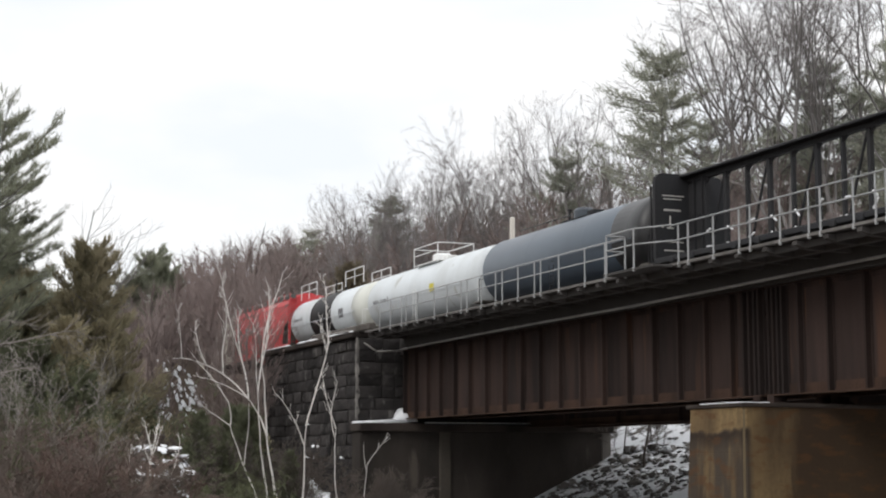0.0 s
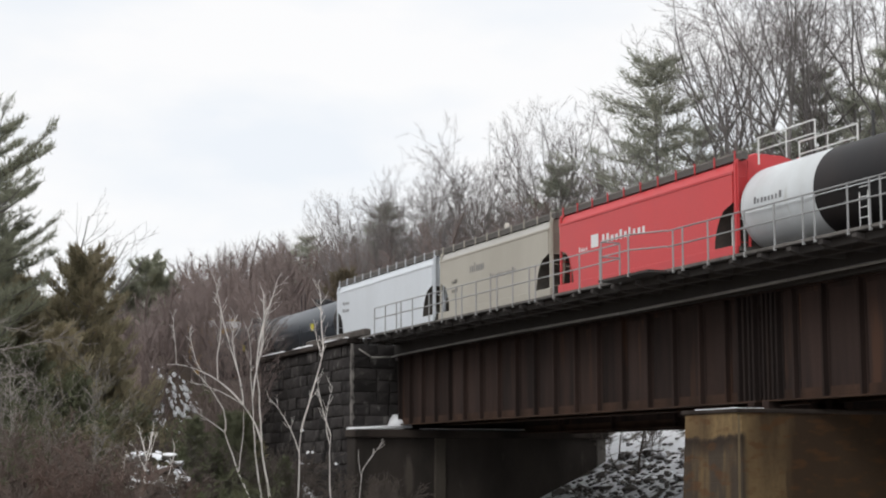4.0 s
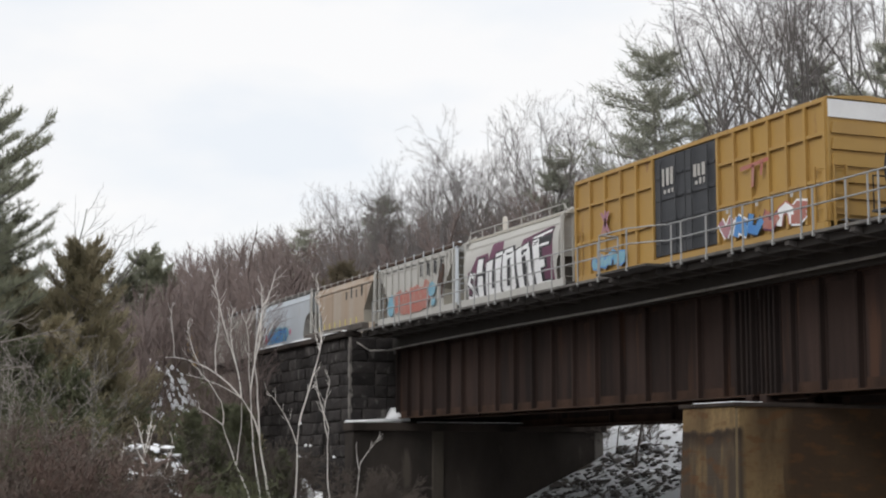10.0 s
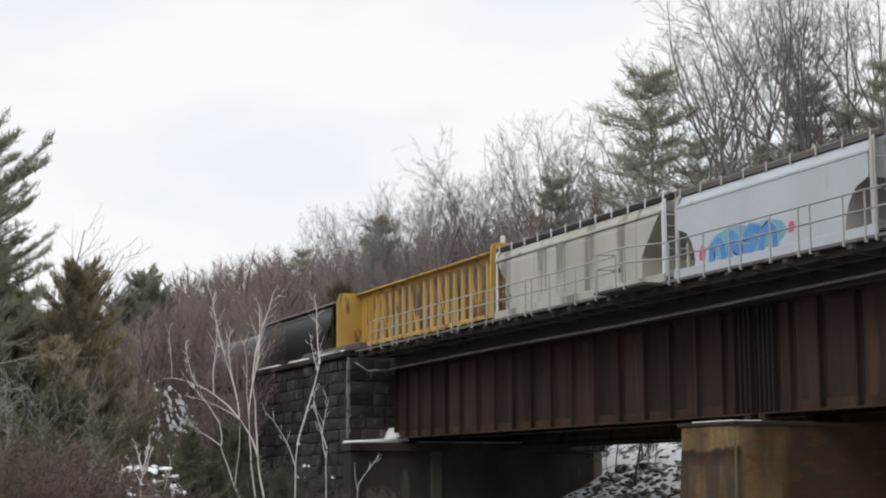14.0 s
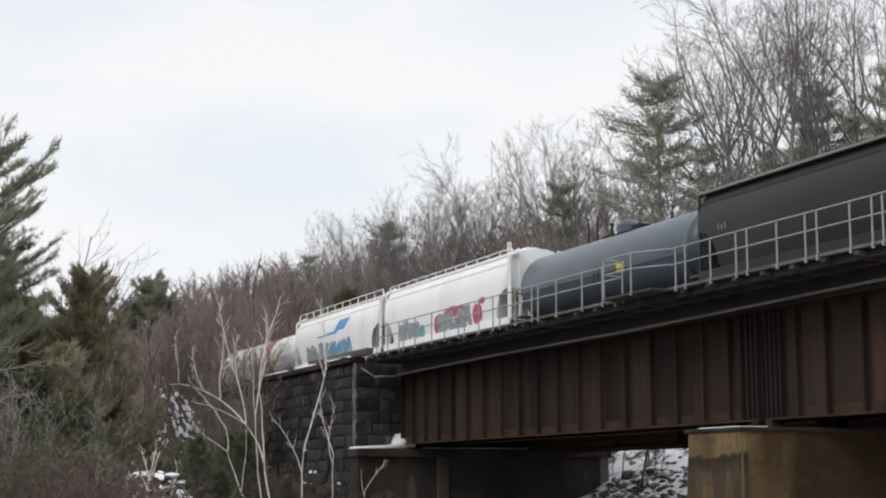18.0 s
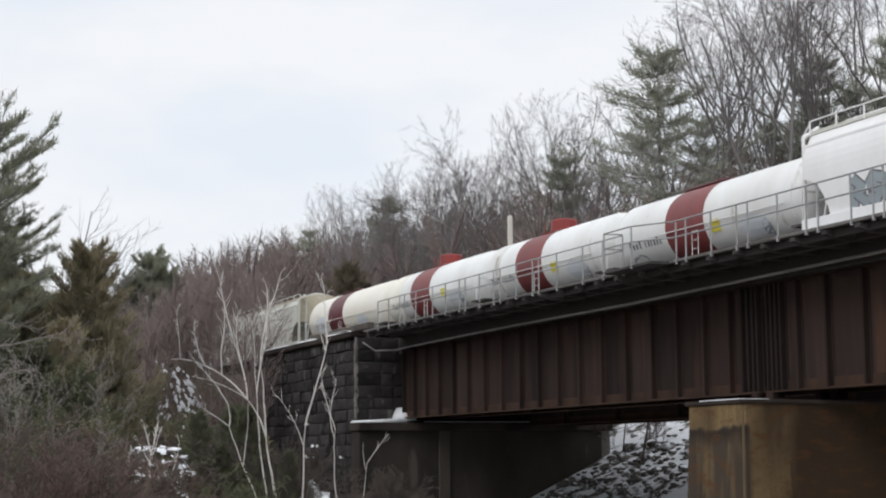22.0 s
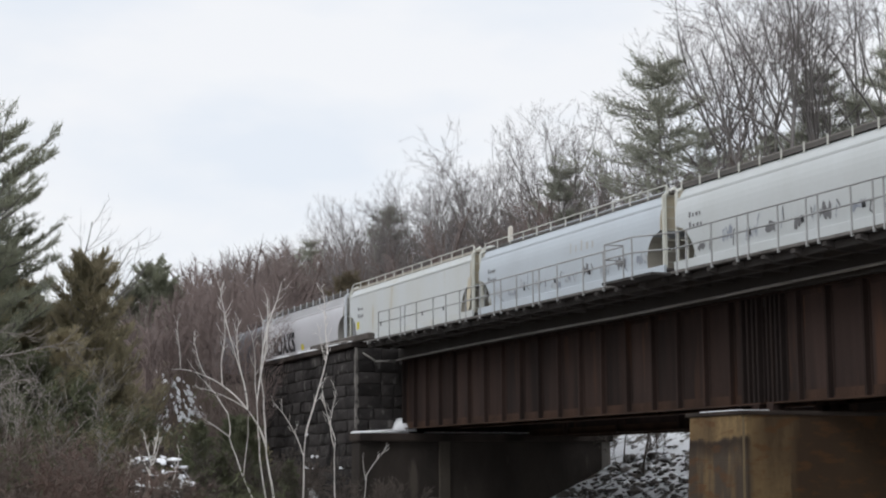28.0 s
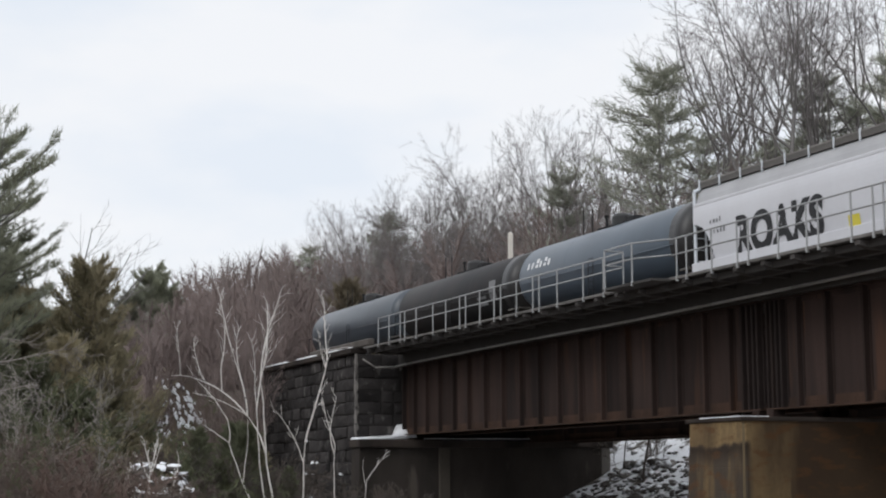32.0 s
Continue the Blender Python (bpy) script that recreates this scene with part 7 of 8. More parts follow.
for i, (b, away, top) in enumerate(SKYLINE):
    x, y = spot(b, away)
    bare_tree(i % 6 if b > 10 else 6, x, y, top * (1.11 if 19 < b < 28 else 1.04) - ground_z(x, y), i * 67)

# a second row of bare trees that closes the gaps between them
rt = random.Random(77)
for i in range(20):
    b = 18.6 + 8.9 * i / 20 + rt.uniform(-0.2, 0.2)
    away = rt.uniform(126, 150)
    top = away * (0.178 + 0.022 * (b - 18.6) / 9) * rt.uniform(0.93, 1.05)
    x, y = spot(b, away)
    bare_tree((i + 2) % 6, x, y, top - ground_z(x, y), i * 41)

# the woods behind and beside: many smaller leafless trees, joined
FAR = [limbs(300 + k, PLAN_FAR, 10, 0.11) for k in range(5)]


def woods(name, label, places, mat, seed, forms=FAR, thick=1.0, last=3):
    rng = np.random.default_rng(seed)
    vs, fs, n = [], [], 0
    for x, y, h in places:
        s = forms[rng.integers(len(forms))].copy()
        q = h / s[:, 6].max()
        a = rng.uniform(0, math.tau)
        c, sn = math.cos(a), math.sin(a)
        for o in (1, 4):
            px, py = s[:, o].copy(), s[:, o + 1].copy()
            s[:, o], s[:, o + 1], s[:, o + 2] = (px * c - py * sn) * q * 1.1 + x, (px * sn + py * c) * q * 1.1 + y, s[:, o + 2] * q + ground_z(x, y) - 0.2
        s[:, 7:9] = np.maximum(s[:, 7:9] * q, 0.011) * thick
        v, f = twigs(s, last)
        vs.append(v)
        fs.append(f + n)
        n += len(v)
    me = raw_mesh(name, np.concatenate(vs), np.concatenate(fs), [mat])
    return thing(name, label, "woods", kind="stuff", me=me)


def ridge(b):
    """How high above the eye, per metre away, the woods reach at this bearing."""
    pts = ((9, 0.10), (11, 0.106), (12.3, 0.126), (13.2, 0.144), (14, 0.15), (16, 0.153), (18, 0.156), (19.5, 0.162), (21.5, 0.165), (23.4, 0.182), (26, 0.185), (28, 0.20), (30, 0.225), (34, 0.245), (42, 0.25))
    for (a, v), (c, w) in zip(pts[:-1], pts[1:]):
        if a <= b <= c:
            return v + (w - v) * (b - a) / (c - a)
    return 0.1


rw = random.Random(17)
hill, near_left = [], []
mass = []
while len(hill) < 95:
    b, away = rw.uniform(14.5, 42), rw.uniform(92, 200)
    x, y = spot(b, away)
    if y < 42 or (y < 46 and x > -90):
        continue
    top = ridge(b) * away * (rw.uniform(0.62, 0.95) if b < 29 else rw.uniform(0.5, 0.72))
    h = top - ground_z(x, y)
    if h > 4:
        hill.append((x, y, min(h, 17)))
while len(mass) < 640:
    b, away = (rw.uniform(9.5, 34) if len(mass) < 360 else rw.uniform(9.5, 20.5)), rw.uniform(92, 215)
    x, y = spot(b, away)
    if abs(y - TRACK_Y) < 5 or (y > 25 and y < 44 and x > -122) or (y < 25 and x > -88) or (b > 27 and rw.random() < 0.5):
        continue
    top = ridge(b) * away * rw.uniform(0.55, 0.97 if b < 28 else 0.7)
    h = top - ground_z(x, y)
    if h > 3:
        mass.append((x, y, min(h, 18)))
while len(near_left) < 70:
    b, away = rw.uniform(8.0, 16.2), rw.uniform(86, 135)
    x, y = spot(b, away)
    if abs(y - TRACK_Y) < 3.2 or y > 27 or (11.3 < b < 15 and away < 97):
        continue
    top = ridge(b) * away * rw.uniform(0.6, 0.92)
    h = top - ground_z(x, y)
    if h > 3:
        near_left.append((x, y, min(h, 15)))
for _ in range(34):
    b, away = rw.uniform(28.5, 37.5), rw.uniform(104, 126)
    x, y = spot(b, away)
    hill.append((x, y, max(4, min(17, ridge(b) * away * rw.uniform(0.6, 0.88) - ground_z(x, y)))))
woods("hillside_woods", "dense leafless purple-brown woods covering the hillside", hill, M["twig_far"], 1, thick=1.3)
woods("far_woods", "solid brown mass of leafless woods on the hill", mass, M["twig_far"], 5, [limbs(400 + k, PLAN_MASS, 10, 0.12) for k in range(4)], 2.3, 2)
woods("trackside_woods", "leafless purple-brown thicket beside the approach track", near_left, M["twig_far"], 2, thick=0.6)
fine = [(x + rw.uniform(-2.5, 2.5), y + rw.uniform(-2.5, 2.5), h * rw.uniform(0.7, 1.0)) for x, y, h in near_left for _ in range(2) if abs(y - TRACK_Y) > 6]
woods("fine_thicket", "fine dense reddish-brown twigs filling the trackside thicket", fine, M["twig_far"], 21, [limbs(410 + k, PLAN_MASS, 10, 0.05) for k in range(4)], 1.0, 2)

# brush on the near bank
BRUSH = []
for k in range(4):
    rng = np.random.default_rng(500 + k)
    acc = []
    for j in range(5):
        o = []
        a = rng.uniform(0, math.tau)
        grow(rng, o, (rng.normal(0, 0.5), rng.normal(0, 0.5), 0), (0.5 * math.cos(a), 0.5 * math.sin(a), 1), 3.2, 0.022, 0, PLAN_BRUSH)
        acc += o
    BRUSH.append(np.array(acc))
def scatter(count, b0, b1, d0, d1, low, high):
    """Places of shrubs: their tops reach between low and high, in metres up per metre away."""
    out = []
    while len(out) < count:
        b, away = rw.uniform(b0, b1), rw.uniform(d0, d1)
        x, y = spot(b, away)
        fall = 0.0095 * max(0, b - 9.5)
        h = away * (rw.uniform(low, high) - fall) - ground_z(x, y)
        if h > 0.8 and not (11.0 < b < 13.6 and away < 48):
            out.append((x, y, h))
    return out


woods("bank_brush", "tangled leafless grey-brown brush on the near bank", scatter(17, 5.0, 13.8, 34, 52, -0.01, 0.045), M["brush"], 3, BRUSH, 0.8)
woods("red_brush", "tangled leafless reddish-brown brush on the near bank", scatter(15, 5.0, 14.2, 36, 52, -0.005, 0.047), M["brush_red"], 13, BRUSH, 0.8)
woods("pale_brush", "sparse pale grey leafless shrubs rising out of the brush", scatter(9, 5.0, 10.5, 40, 52, 0.04, 0.1), M["pale_twig"], 14, [limbs(600 + k, PLAN_SPARSE, 6, 0.035) for k in range(3)], 0.75)
rng = np.random.default_rng(61)
cen = np.array([(x, y, ground_z(x, y) + rng.uniform(0.1, 1.0) * h) for x, y, h in scatter(420, 5.0, 16.5, 36, 66, -0.02, 0.07)])
cen = np.repeat(cen, 5, axis=0) + rng.normal(0, 0.3, (2100, 3))
thing("undergrowth", "olive-green evergreen undergrowth among the brush", "undergrowth", kind="stuff", me=raw_mesh("undergrowth", *blades(rng, cen, rng.normal(0, 0.5, (2100, 3)), 9, 0.26, 0.5, 0.3, 0.06), [M["undergrowth"]]))
tuft = [(*spot(rw.uniform(10.8, 14.6), rw.uniform(43, 49)), rw.uniform(0.5, 1.1)) for _ in range(20)]
woods("hummock_brush", "low leafless brown brush around the snowy hummock", tuft, M["brush"], 15, BRUSH, 0.8)
slope = []
while len(slope) < 22:
    b, away = rw.uniform(11.0, 17.5), rw.uniform(66, 84)
    x, y = spot(b, away)
    if y > 24.5:
        continue
    slope.append((x, y, rw.uniform(3.2, 4.9) if b < 15 else rw.uniform(1.8, 3.8)))
while len(slope) < 30:
    b, away = rw.uniform(11.2, 15.2), rw.uniform(80, 88)
    x, y = spot(b, away)
    slope.append((x, y, rw.uniform(3.0, 4.6)))
while len(slope) < 36:
    x, y = spot(rw.uniform(11.8, 14.6), rw.uniform(87, 91.5))
    slope.append((x, y, rw.uniform(2.0, 3.3)))
hump = [(*spot(rw.uniform(11.4, 15.0), rw.uniform(86, 95.5)), rw.uniform(0.8, 1.9)) for _ in range(60)]
woods("shoulder_brush", "fine leafless purple-brown brush on the embankment shoulder", hump, M["twig_far"], 16, [limbs(650 + k, PLAN_MASS, 3, 0.02) for k in range(3)], 0.6, 2)
foot = [(*spot(rw.uniform(18.6, 21.6), rw.uniform(62, 68)), rw.uniform(1.2, 2.6)) for _ in range(9)]
woods("foot_brush", "dark leafless brush at the foot of the abutment", foot, M["brush_dark"], 18, BRUSH, 0.7)
bank = [(*spot(rw.uniform(28.3, 31.2), rw.uniform(80, 92)), rw.uniform(1.2, 2.8)) for _ in range(10)]
woods("snowy_slope_brush", "thin dark twigs standing out of the snowy slope", bank, M["brush_dark"], 19, [limbs(660 + k, PLAN_SPARSE, 3, 0.03) for k in range(3)], 0.9)
for k, (b, away, tall, thick) in enumerate(((29.42, 79, 6.5, 0.07), (29.95, 83, 5.2, 0.045), (28.75, 84, 4.6, 0.04))):
    x, y = spot(b, away)
    young = thing("bare_sapling", "thin dark leafless sapling on the snowy slope", "tree", "slope saplings")
    stems = limbs(680 + k, PLAN_SPARSE, tall, thick, (0.05, 0.06, 1))
    part("stem", raw_mesh("stem", *tubes(stems[stems[:, 0] == 0][:, 1:], 5), [M["brush_dark"]], smooth=True), young)
    part("twigs", raw_mesh("twigs", *twigs(stems[stems[:, 0] > 0], 3), [M["brush_dark"]]), young)
    young.location = (x, y, ground_z(x, y) - 0.2)
woods("slope_brush", "leafless brush on the slope below the wing wall", slope, M["brush_dark"], 4, BRUSH, 0.75)


# birches: white stems and arching limbs
def limb(rng, u, z, angle, length, curl, r, twig=3):
    """A limb in the plane across the view: sideways u, height z, angle from upright, curl in degrees over its length. Gives its segments and its line."""
    out, n, spine = [], 10, [(u, z)]
    a = radians(angle)
    p = np.array([0.0, u, z])
    for i in range(n):
        a += radians(curl) / n + rng.normal(0, 0.06)
        d = np.array([rng.normal(0, 0.04), math.sin(a), math.cos(a)]) * length / n
        q = p + d
        k0, k1 = 1 - 0.62 * i / n, 1 - 0.62 * (i + 1) / n
        out.append((*p, *q, r * k0, r * k1))
        for _ in range(2):
            if i > 2 and rng.random() < 0.14 * twig:
                t = a + rng.choice((-1, 1)) * rng.uniform(0.3, 0.75)
                ln = length * rng.uniform(0.08, 0.26)
                m = q + np.array([rng.normal(0, 0.2), math.sin(t), math.cos(t)]) * ln * 0.5
                e = m + np.array([rng.normal(0, 0.2), math.sin(t * 0.7), math.cos(t * 0.7)]) * ln * 0.5
                w = max(0.009, r * k1 * 0.42)
                out += [(*q, *m, w, w * 0.75), (*m, *e, w * 0.75, 0.005)]
                if rng.random() < 0.5:
                    t2 = t + rng.choice((-1, 1)) * 0.6
                    out.append((*m, *(m + np.array([0, math.sin(t2), math.cos(t2)]) * ln * 0.4), w * 0.6, 0.004))
        p = q
        spine.append((p[1], p[2]))
    return out, spine


def birch(bearing, away, rows, seed, label):
    """Stems and limbs. Each row: the limb it springs from and how far along it (or -1 and a place on the ground), angle, length, curl, thickness, twigs."""
    x, y = spot(bearing, away)
    t = thing("birch_tree", label, "tree", "birches")
    rng = np.random.default_rng(seed)
    lines = []
    for k, (host, at, angle, length, curl, r, twig) in enumerate(rows):
        if host < 0:
            u, z = at, ground_z(x, y) - 0.2
        else:
            spine = lines[host]
            u, z = spine[min(len(spine) - 1, round(at * (len(spine) - 1)))]
        segs, spine = limb(rng, u, z, angle, length, curl, r * 0.85, twig)
        lines.append(spine)
        part("stem" if host < 0 else "limb", raw_mesh("stem", *tubes(np.array(segs), 6), [M["birch"]], smooth=True), t)
    t.location, t.rotation_euler = (x, y, 0), (0, 0, radians(-bearing))
    return t


# the clump: a leaning stem that forks, a long limb thrown out sideways with upright shoots on it
birch(16.4, 61, [(-1, 0.12, -9, 3.5, -10, 0.075, 0), (0, 1.0, -24, 1.6, 6, 0.05, 0), (1, 1.0, 4, 2.5, -18, 0.04, 2), (2, 1.0, -14, 2.2, 8, 0.026, 5), (1, 1.0, -36, 3.4, -34, 0.042, 1), (4, 0.42, -2, 2.7, -24, 0.03, 4), (4, 0.55, -32, 1.6, 14, 0.022, 3), (4, 0.88, -4, 2.1, 2, 0.018, 2), (1, 1.0, -54, 2.3, -18, 0.026, 2), (2, 0.5, -20, 2.2, 14, 0.024, 4), (0, 1.0, 1, 2.7, -26, 0.042, 0), (10, 1.0, -2, 3.7, 2, 0.032, 4), (11, 0.3, 16, 1.7, -12, 0.018, 3)], 900, "clump of white-barked birch stems, leafless")
birch(16.4, 61.4, [(-1, -0.3, -1, 5.2, 0, 0.05, 0), (0, 1.0, -1, 4.1, 9, 0.034, 4), (0, 1.0, -12, 2.6, 8, 0.02, 3), (1, 0.35, 14, 1.8, -8, 0.018, 2)], 930, "slender white birch stem beside the clump")
birch(16.4, 60.4, [(-1, -0.35, -27, 4.1, -6, 0.048, 0), (0, 1.0, 16, 0.9, -30, 0.036, 0), (1, 1.0, -37, 1.9, -2, 0.03, 3), (0, 1.0, -56, 1.5, 4, 0.026, 2), (0, 0.6, 4, 2.4, 6, 0.022, 1)], 936, "arching birch limb that leans out of the clump")
birch(16.4, 62, [(-1, 0.94, 0, 3.9, 0, 0.052, 0), (0, 1.0, 6, 3.3, -4, 0.042, 2), (1, 1.0, 0, 2.6, -6, 0.03, 5), (0, 0.75, -20, 2.4, -8, 0.026, 2), (1, 0.7, 18, 1.7, -10, 0.02, 3), (1, 0.9, -16, 1.5, 8, 0.018, 3)], 933, "slender pale birch in front of the wing wall")
birch(16.4, 63, [(-1, 2.4, 2, 3.8, 4, 0.036, 0), (0, 1.0, -22, 1.6, 8, 0.028, 2), (0, 0.9, -18, 2.3, 6, 0.024, 2), (1, 0.8, -6, 0.9, 0, 0.018, 2)], 940, "thin birch sapling beside the abutment")
birch(16.4, 63.4, [(-1, 3.2, 8, 2.4, 10, 0.026, 0), (0, 1.0, 30, 1.5, 8, 0.02, 2), (0, 0.9, -14, 1.1, 10, 0.016, 2)], 945, "thin leaning sapling below the bridge seat")
birch(11.9, 46, [(-1, 0.0, 0, 0.9, 2, 0.04, 0), (0, 0.9, -16, 0.9, 12, 0.026, 3), (0, 0.6, -34, 0.9, 16, 0.022, 3), (0, 0.7, 30, 0.9, -12, 0.022, 3), (0, 1.0, 12, 0.8, 0, 0.02, 4), (-1, 0.5, 24, 1.2, -20, 0.022, 4), (-1, -0.5, -20, 1.0, 20, 0.02, 4)], 960, "low white birch sprouts in the brush")
x, y = spot(7.6, 36)
for k, row in enumerate(((-1.8, 2.15, 66, 2.9, 18, 0.026, 6), (-1.7, 1.5, 76, 1.9, 8, 0.02, 6), (-1.9, 2.7, 55, 2.2, 30, 0.016, 6), (-1.9, 1.0, 60, 1.6, 20, 0.015, 6))):
    segs, _ = limb(np.random.default_rng(971 + k), *row)
    reach = thing("bare_branch", "thin grey bare branch reaching out over the brush", "branch", "bare branches", me=raw_mesh("bare_branch", *tubes(segs, 5), [M["pale_twig"]], smooth=True))
    reach.location, reach.rotation_euler = (x, y, 0), (0, 0, radians(-7.6))

# post beside the track
x, y = spot(24.8, 84)
post = thing("trackside_post", "pale weathered timber post beyond the track", "post")
part("shaft", Mesher().loft([[(sx * r, sy * r, z) for sx, sy in ((-1, -1), (1, -1), (1, 1), (-1, 1))] for r, z in ((0.12, 0), (0.1, 12.72 - ground_z(x, y)), (0.07, 12.8 - ground_z(x, y)))]).mesh("shaft", M["post_wood"]), post)
post.location = (x, y, ground_z(x, y))


# ---- rocks with snow under the bridge ----
def rock_form(seed, mat, squash):
    bm = bmesh.new()
    bmesh.ops.create_icosphere(bm, subdivisions=2, radius=0.5)
    for v in bm.verts:
        v.co *= 1 + 0.62 * noise.noise(v.co * 2.6 + Vector((seed, 0, 0)))
        v.co.z *= squash
    me = bpy.data.meshes.new("rock")
    bm.to_mesh(me)
    bm.free()
    me.materials.append(mat)
    return me


ROCKS = [rock_form(3.1 * k, M["rock"], 0.65) for k in range(5)]
SNOWCAP = [rock_form(3.1 * k, M["snow"], 0.3) for k in range(5)]
rr = random.Random(23)


def on_slope():
    """A place on the rocky slope behind the abutment, clear of the walls."""
    while True:
        x, y = spot(rr.uniform(24.5, 31.5), rr.uniform(72, 104))
        if -76.5 < x < -73.5 and y < 41.5 or y < 33 or x < -76 and y < 41.2:
            continue
        if ground_z(x, y) < 0.5 or rr.random() < 0.15:
            return x, y


for n in range(255):
    x, y = on_slope()
    r = thing("rock", "dark wet boulder with a cap of snow on the slope", "rock", "boulders on the slope", me=ROCKS[n % 5])
    q = rr.uniform(0.25, 0.55) * (1.7 if rr.random() < 0.18 else 1)
    r.location, r.rotation_euler, r.scale = (x, y, ground_z(x, y) + 0.08 * q), (rr.uniform(-0.3, 0.3), 0, rr.uniform(0, 6)), (q, q * 0.8, q * 0.8)
    if rr.random() < (0.8 if ground_z(x, y) > -1.0 else 0.4):
        c = part("snow_cap", SNOWCAP[n % 5], r, 0.05, 0, 0.2)
        c.scale = (0.75, 0.7, 0.75)
vs, fs, base = [], [], 0
for n in range(500):
    me = ROCKS[n % 5]
    v = np.empty(len(me.vertices) * 3)
    me.vertices.foreach_get("co", v)
    q, a = rr.uniform(0.1, 0.32), rr.uniform(0, 6)
    v = v.reshape(-1, 3) * np.array([q * 1.2, q, q * 0.8])
    x, y = on_slope()
    vs.append(np.stack([v[:, 0] * math.cos(a) - v[:, 1] * math.sin(a) + x, v[:, 0] * math.sin(a) + v[:, 1] * math.cos(a) + y, v[:, 2] + ground_z(x, y) + 0.03], 1))
    fs.append(np.array([p.vertices[:] for p in me.polygons]) + base)
    base += len(v)
thing("rubble", "small dark stones strewn over the snowy slope", "rubble", kind="stuff", me=raw_mesh("rubble", np.concatenate(vs), np.concatenate(fs), [M["rock"]]))
for k, (b0, b1, d0, d1, count) in enumerate(((11.2, 13.4, 44.5, 47.5, 22),)):
    for n in range(count):
        x, y = spot(rr.uniform(b0, b1), rr.uniform(d0, d1))
        r = thing("rock", "dark boulder with a cap of snow in the brush", "rock", "boulders in the brush", me=ROCKS[n % 5])
        q = rr.uniform(0.25, 0.6)
        r.location, r.rotation_euler, r.scale = (x, y, ground_z(x, y) + 0.1 * q), (rr.uniform(-0.3, 0.3), 0, rr.uniform(0, 6)), (q, q * 0.8, q * 0.8)
        if rr.random() < 0.7:
            c = part("snow_cap", SNOWCAP[n % 5], r, 0.0, 0, 0.2)
            c.scale = (1.0, 1.0, 0.9)
# scraps of old snow lying on the shoulder and among the brush
vs, fs, base = [], [], 0
for b0, b1, d0, d1, count, big in ((11.3, 13.3, 43.5, 47.5, 120, 0.22), (12.0, 13.8, 92.0, 96.2, 130, 0.3), (16.5, 18.6, 62, 72, 14, 0.6)):
    for n in range(count):
        me = SNOWCAP[n % 5]
        v = np.empty(len(me.vertices) * 3)
        me.vertices.foreach_get("co", v)
        q, a = rr.uniform(0.25, 0.85) * big, rr.uniform(0, 6)
        v = v.reshape(-1, 3) * np.array([q * 1.3, q, q * 0.5])
        v = np.stack([v[:, 0] * math.cos(a) - v[:, 1] * math.sin(a), v[:, 0] * math.sin(a) + v[:, 1] * math.cos(a), v[:, 2]], 1)
        x, y = spot(rr.uniform(b0, b1), rr.uniform(d0, d1))
        v[:, 2] += v[:, 0] * (ground_z(x + 0.3, y) - ground_z(x - 0.3, y)) / 0.6 + v[:, 1] * (ground_z(x, y + 0.3) - ground_z(x, y - 0.3)) / 0.6
        vs.append(v + np.array([x, y, ground_z(x, y) + 0.05]))
        fs.append(np.array([p.vertices[:] for p in me.polygons]) + base)
        base += len(v)
thing("snow_scraps", "scraps of old snow lying among the brush", "snow", kind="stuff", me=raw_mesh("snow_scraps", np.concatenate(vs), np.concatenate(fs), [M["snow"]], smooth=True))
for b, away, hh in ((28.9, 88, 4.2), (30.4, 92, 5.0), (31.0, 86, 3.6), (28.6, 94, 3.0), (29.3, 97, 3.8), (29.9, 90, 2.6), (30.2, 99, 4.4), (30.8, 95, 3.2), (31.3, 98, 4.0), (28.3, 91, 2.4)):
    x, y = spot(b, away)
    sap = thing("sapling", "thin dark leafless sapling on the snowy slope", "tree", "saplings")
    part("stem", kept("sapling", lambda: raw_mesh("stem", *twigs(limbs(78, PLAN_FAR, 6.0, 0.035), 3, 4), [M["bark"]])), sap)
    sap.location, sap.scale = (x, y, ground_z(x, y) - 0.1), (hh / 6,) * 3
x, y = spot(29.7, 84)
sap = thing("sapling", "thin dark leafless sapling on the snowy slope", "tree")
s = limbs(77, PLAN_FAR, 6.0, 0.06)
part("stem", raw_mesh("stem", *twigs(s, 3, 4), [M["bark"]]), sap)
sap.location = (x, y, ground_z(x, y) - 0.1)


# ---- stones of the wing wall and the back wall, each a piece of its own ----
def stone_form(w, h, d, seed):
    r = random.Random(seed)
    b = 0.04
    j = lambda: r.uniform(-0.05, 0.05)
    rings = []
    for yy, k in ((0.0, 0.0), (-d * 0.6, 0.0), (-d, b)):
        rings.append([(-w / 2 + k + j(), yy, -h / 2 + k + j()), (w / 2 - k + j(), yy, -h / 2 + k + j()), (w / 2 - k + j(), yy, h / 2 - k + j()), (-w / 2 + k + j(), yy, h / 2 - k + j())])
    m = Mesher().loft(rings, caps=False)
    v = m.v
    c = (j() * 3, -d - 0.05, j() * 2)
    v.append(c)
    for q in range(4):
        m.f.append((8 + q, 8 + (q + 1) % 4, 12))
    return m.mesh("stone", M["stone"])


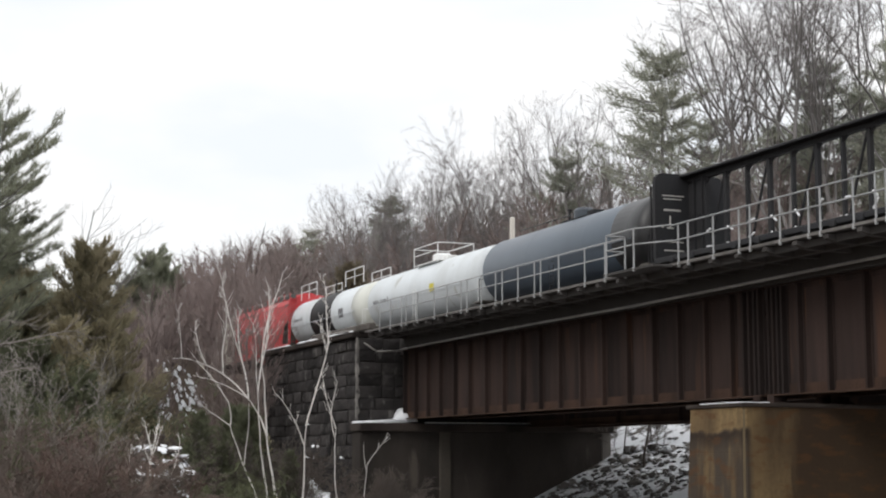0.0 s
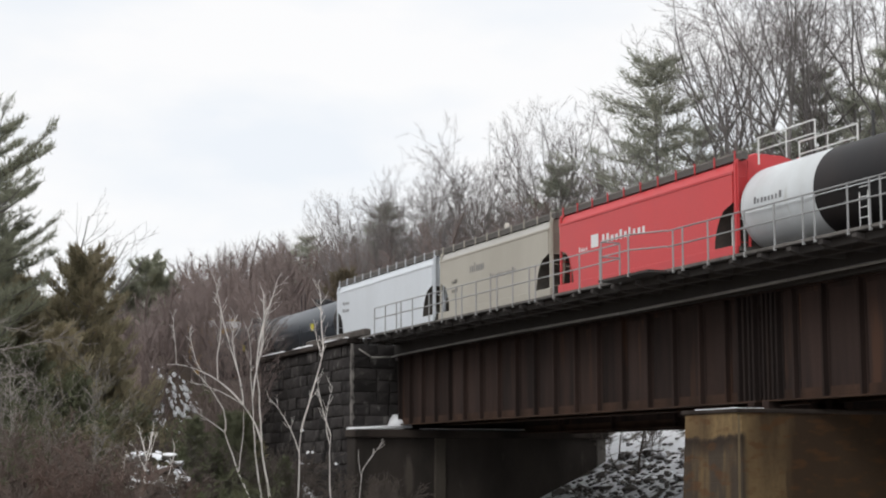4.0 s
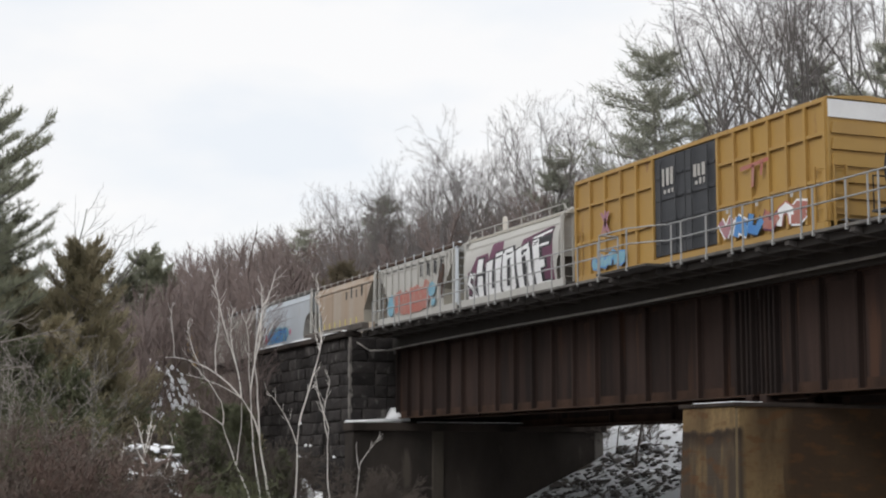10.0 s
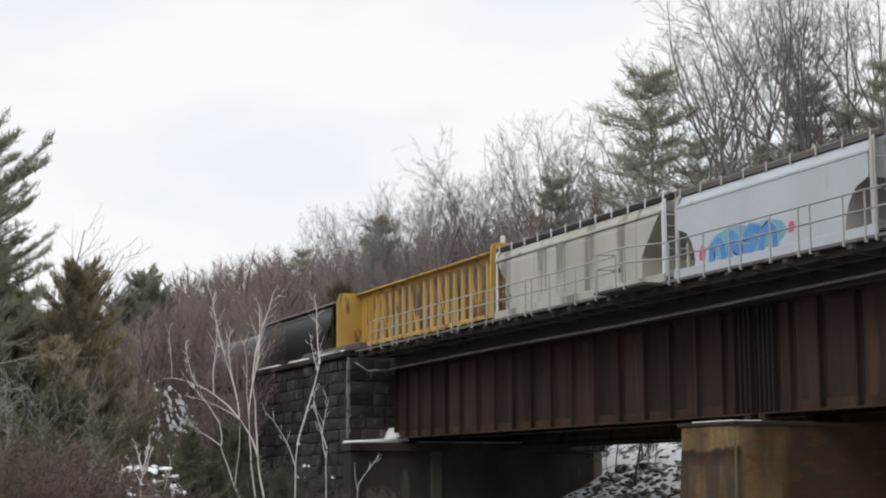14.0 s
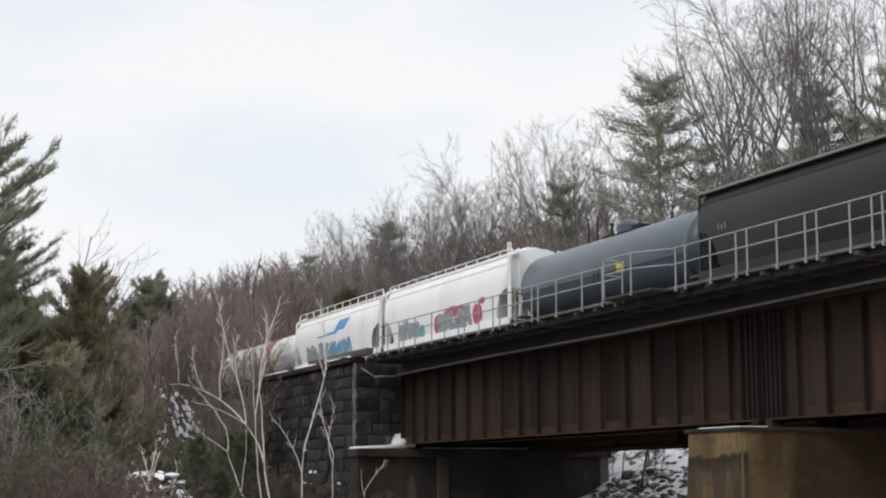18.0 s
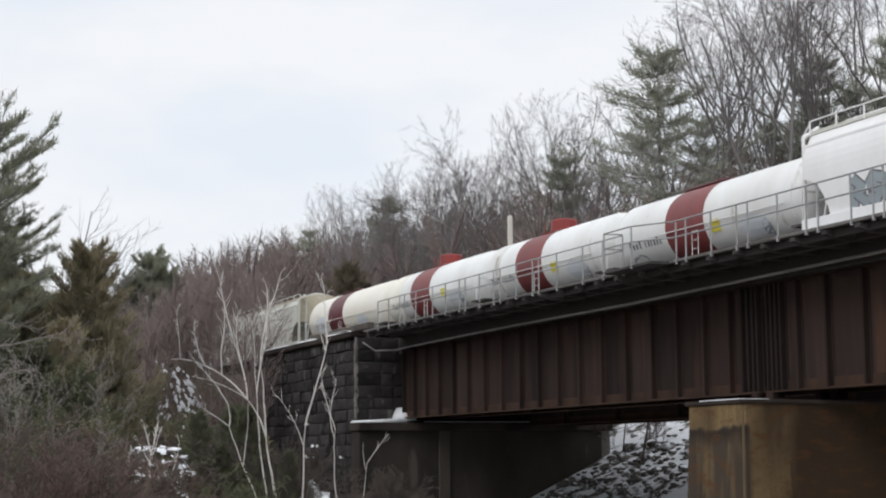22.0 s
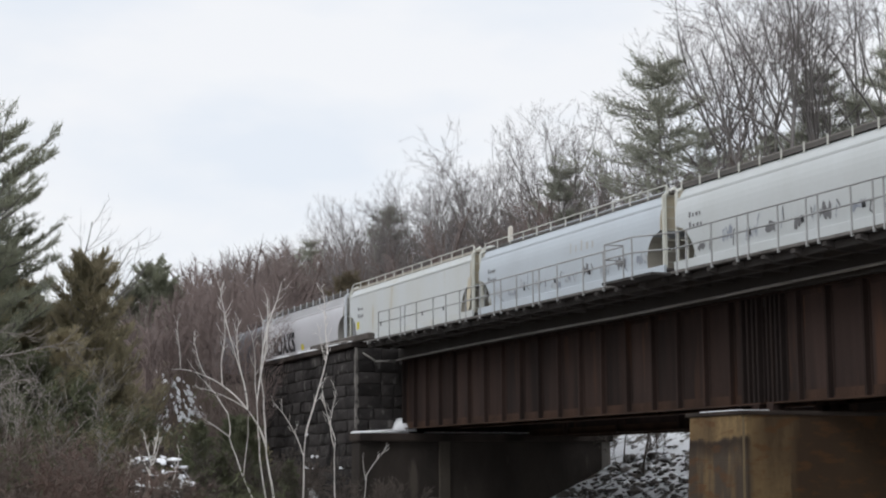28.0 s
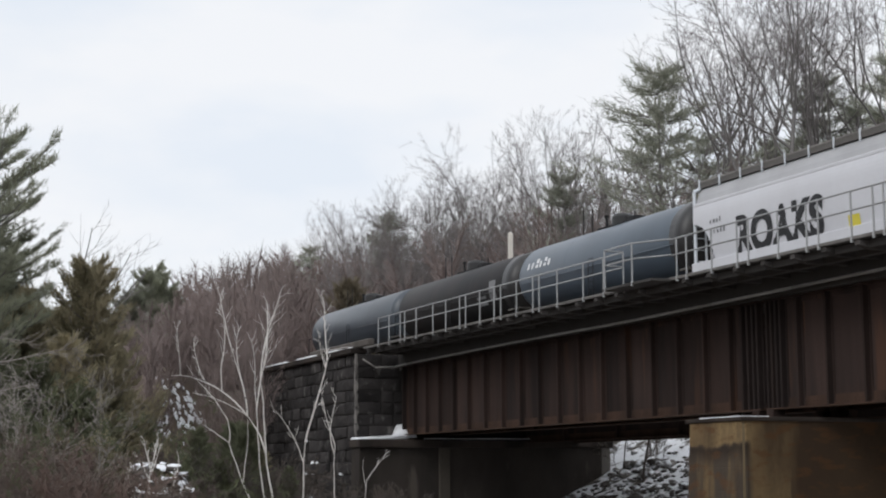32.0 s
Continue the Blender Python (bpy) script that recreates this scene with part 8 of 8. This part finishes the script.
STONES = {w: [stone_form(w - 0.03, 0.575, 0.09, 10 * i + k) for k in range(3)] for i, w in enumerate((0.7, 1.0, 1.35, 1.7))}
rq = random.Random(9)
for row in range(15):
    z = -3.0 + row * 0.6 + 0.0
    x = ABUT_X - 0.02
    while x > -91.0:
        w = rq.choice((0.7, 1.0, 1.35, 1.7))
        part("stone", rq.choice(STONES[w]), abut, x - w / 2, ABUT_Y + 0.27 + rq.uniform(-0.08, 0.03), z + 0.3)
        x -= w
for row in range(7):
    z = 1.78 + row * 0.6
    y = ABUT_Y + 0.1
    while y < 28.3:
        w = rq.choice((0.7, 1.0, 1.35))
        part("stone", rq.choice(STONES[w]), abut, ABUT_X - 0.02, y + w / 2, z + 0.3, rz=math.pi / 2)
        y += w
# pale quoin at the corner
rings, rk = [], random.Random(44)
for k in range(23):
    z = 1.72 + k * 0.195
    a, b, o = rk.uniform(0.08, 0.24), rk.uniform(0.05, 0.18), rk.uniform(-0.012, 0.012)
    rings.append([(ABUT_X - a, ABUT_Y + 0.1 + o, z), (ABUT_X + 0.085 + o, ABUT_Y + 0.085 + o, z), (ABUT_X + 0.09 + o, ABUT_Y + 0.1 + b, z), (ABUT_X - 0.1, ABUT_Y + 0.25, z)])
part("quoin", Mesher().loft(rings).mesh("quoin", M["quoin"]), abut, label="pale lime-streaked corner of the abutment")

bits = Mesher()
rb = random.Random(31)
for _ in range(6):
    x, row = rb.uniform(-84, ABUT_X - 0.8), rb.choice((3, 4, 5, 5, 6, 7, 8, 10))
    z, w = -3.0 + row * 0.6 + 0.59, rb.uniform(0.25, 0.75)
    y = ABUT_Y + 0.1
    low = []
    for k in range(6):
        u = k / 5
        bulge = math.sin(math.pi * (0.12 + 0.76 * u)) * rb.uniform(0.7, 1.0)
        low.append((x + w * u, y + 0.02, z - 0.03 * rb.random(), bulge))
    rings = [[(q[0], q[1] - 0.05 * q[3], q[2]), (q[0], q[1] - 0.03 * q[3], q[2] + 0.14 * q[3]), (q[0], q[1] + 0.12, q[2] + 0.17 * q[3]), (q[0], q[1] + 0.12, q[2])] for q in low]
    bits.loft(rings)
thing("ledge_snow", "small scraps of snow caught on the stone ledges", "snow", kind="stuff", me=bits.mesh("ledge_snow", M["snow"]))


# ---- what moves: every car of the train ----
SPEEDS = [(0, 12.67), (8, 12.89), (16, 13.28), (24, 12.94), (32, 13.62)]


def advance(t):
    """How far the train has come at t seconds."""
    s, n = 0.0, 640
    for k in range(n):
        a, b = t * k / n, t * (k + 1) / n
        m = (a + b) / 2
        for (t0, v0), (t1, v1) in zip(SPEEDS[:-1], SPEEDS[1:]):
            if t0 <= m <= t1:
                s += (v0 + (v1 - v0) * (m - t0) / (t1 - t0)) * (b - a)
                break
    return s


def motions():
    base = advance(9.0)
    times = [float(t) for t in range(0, 33, 2)]
    moved = [(t, advance(t) - base) for t in times]
    for car, x in CARS:
        walk(car, [(t, pose(x + d, TRACK_Y, RAIL_Z)) for t, d in moved])


motions()
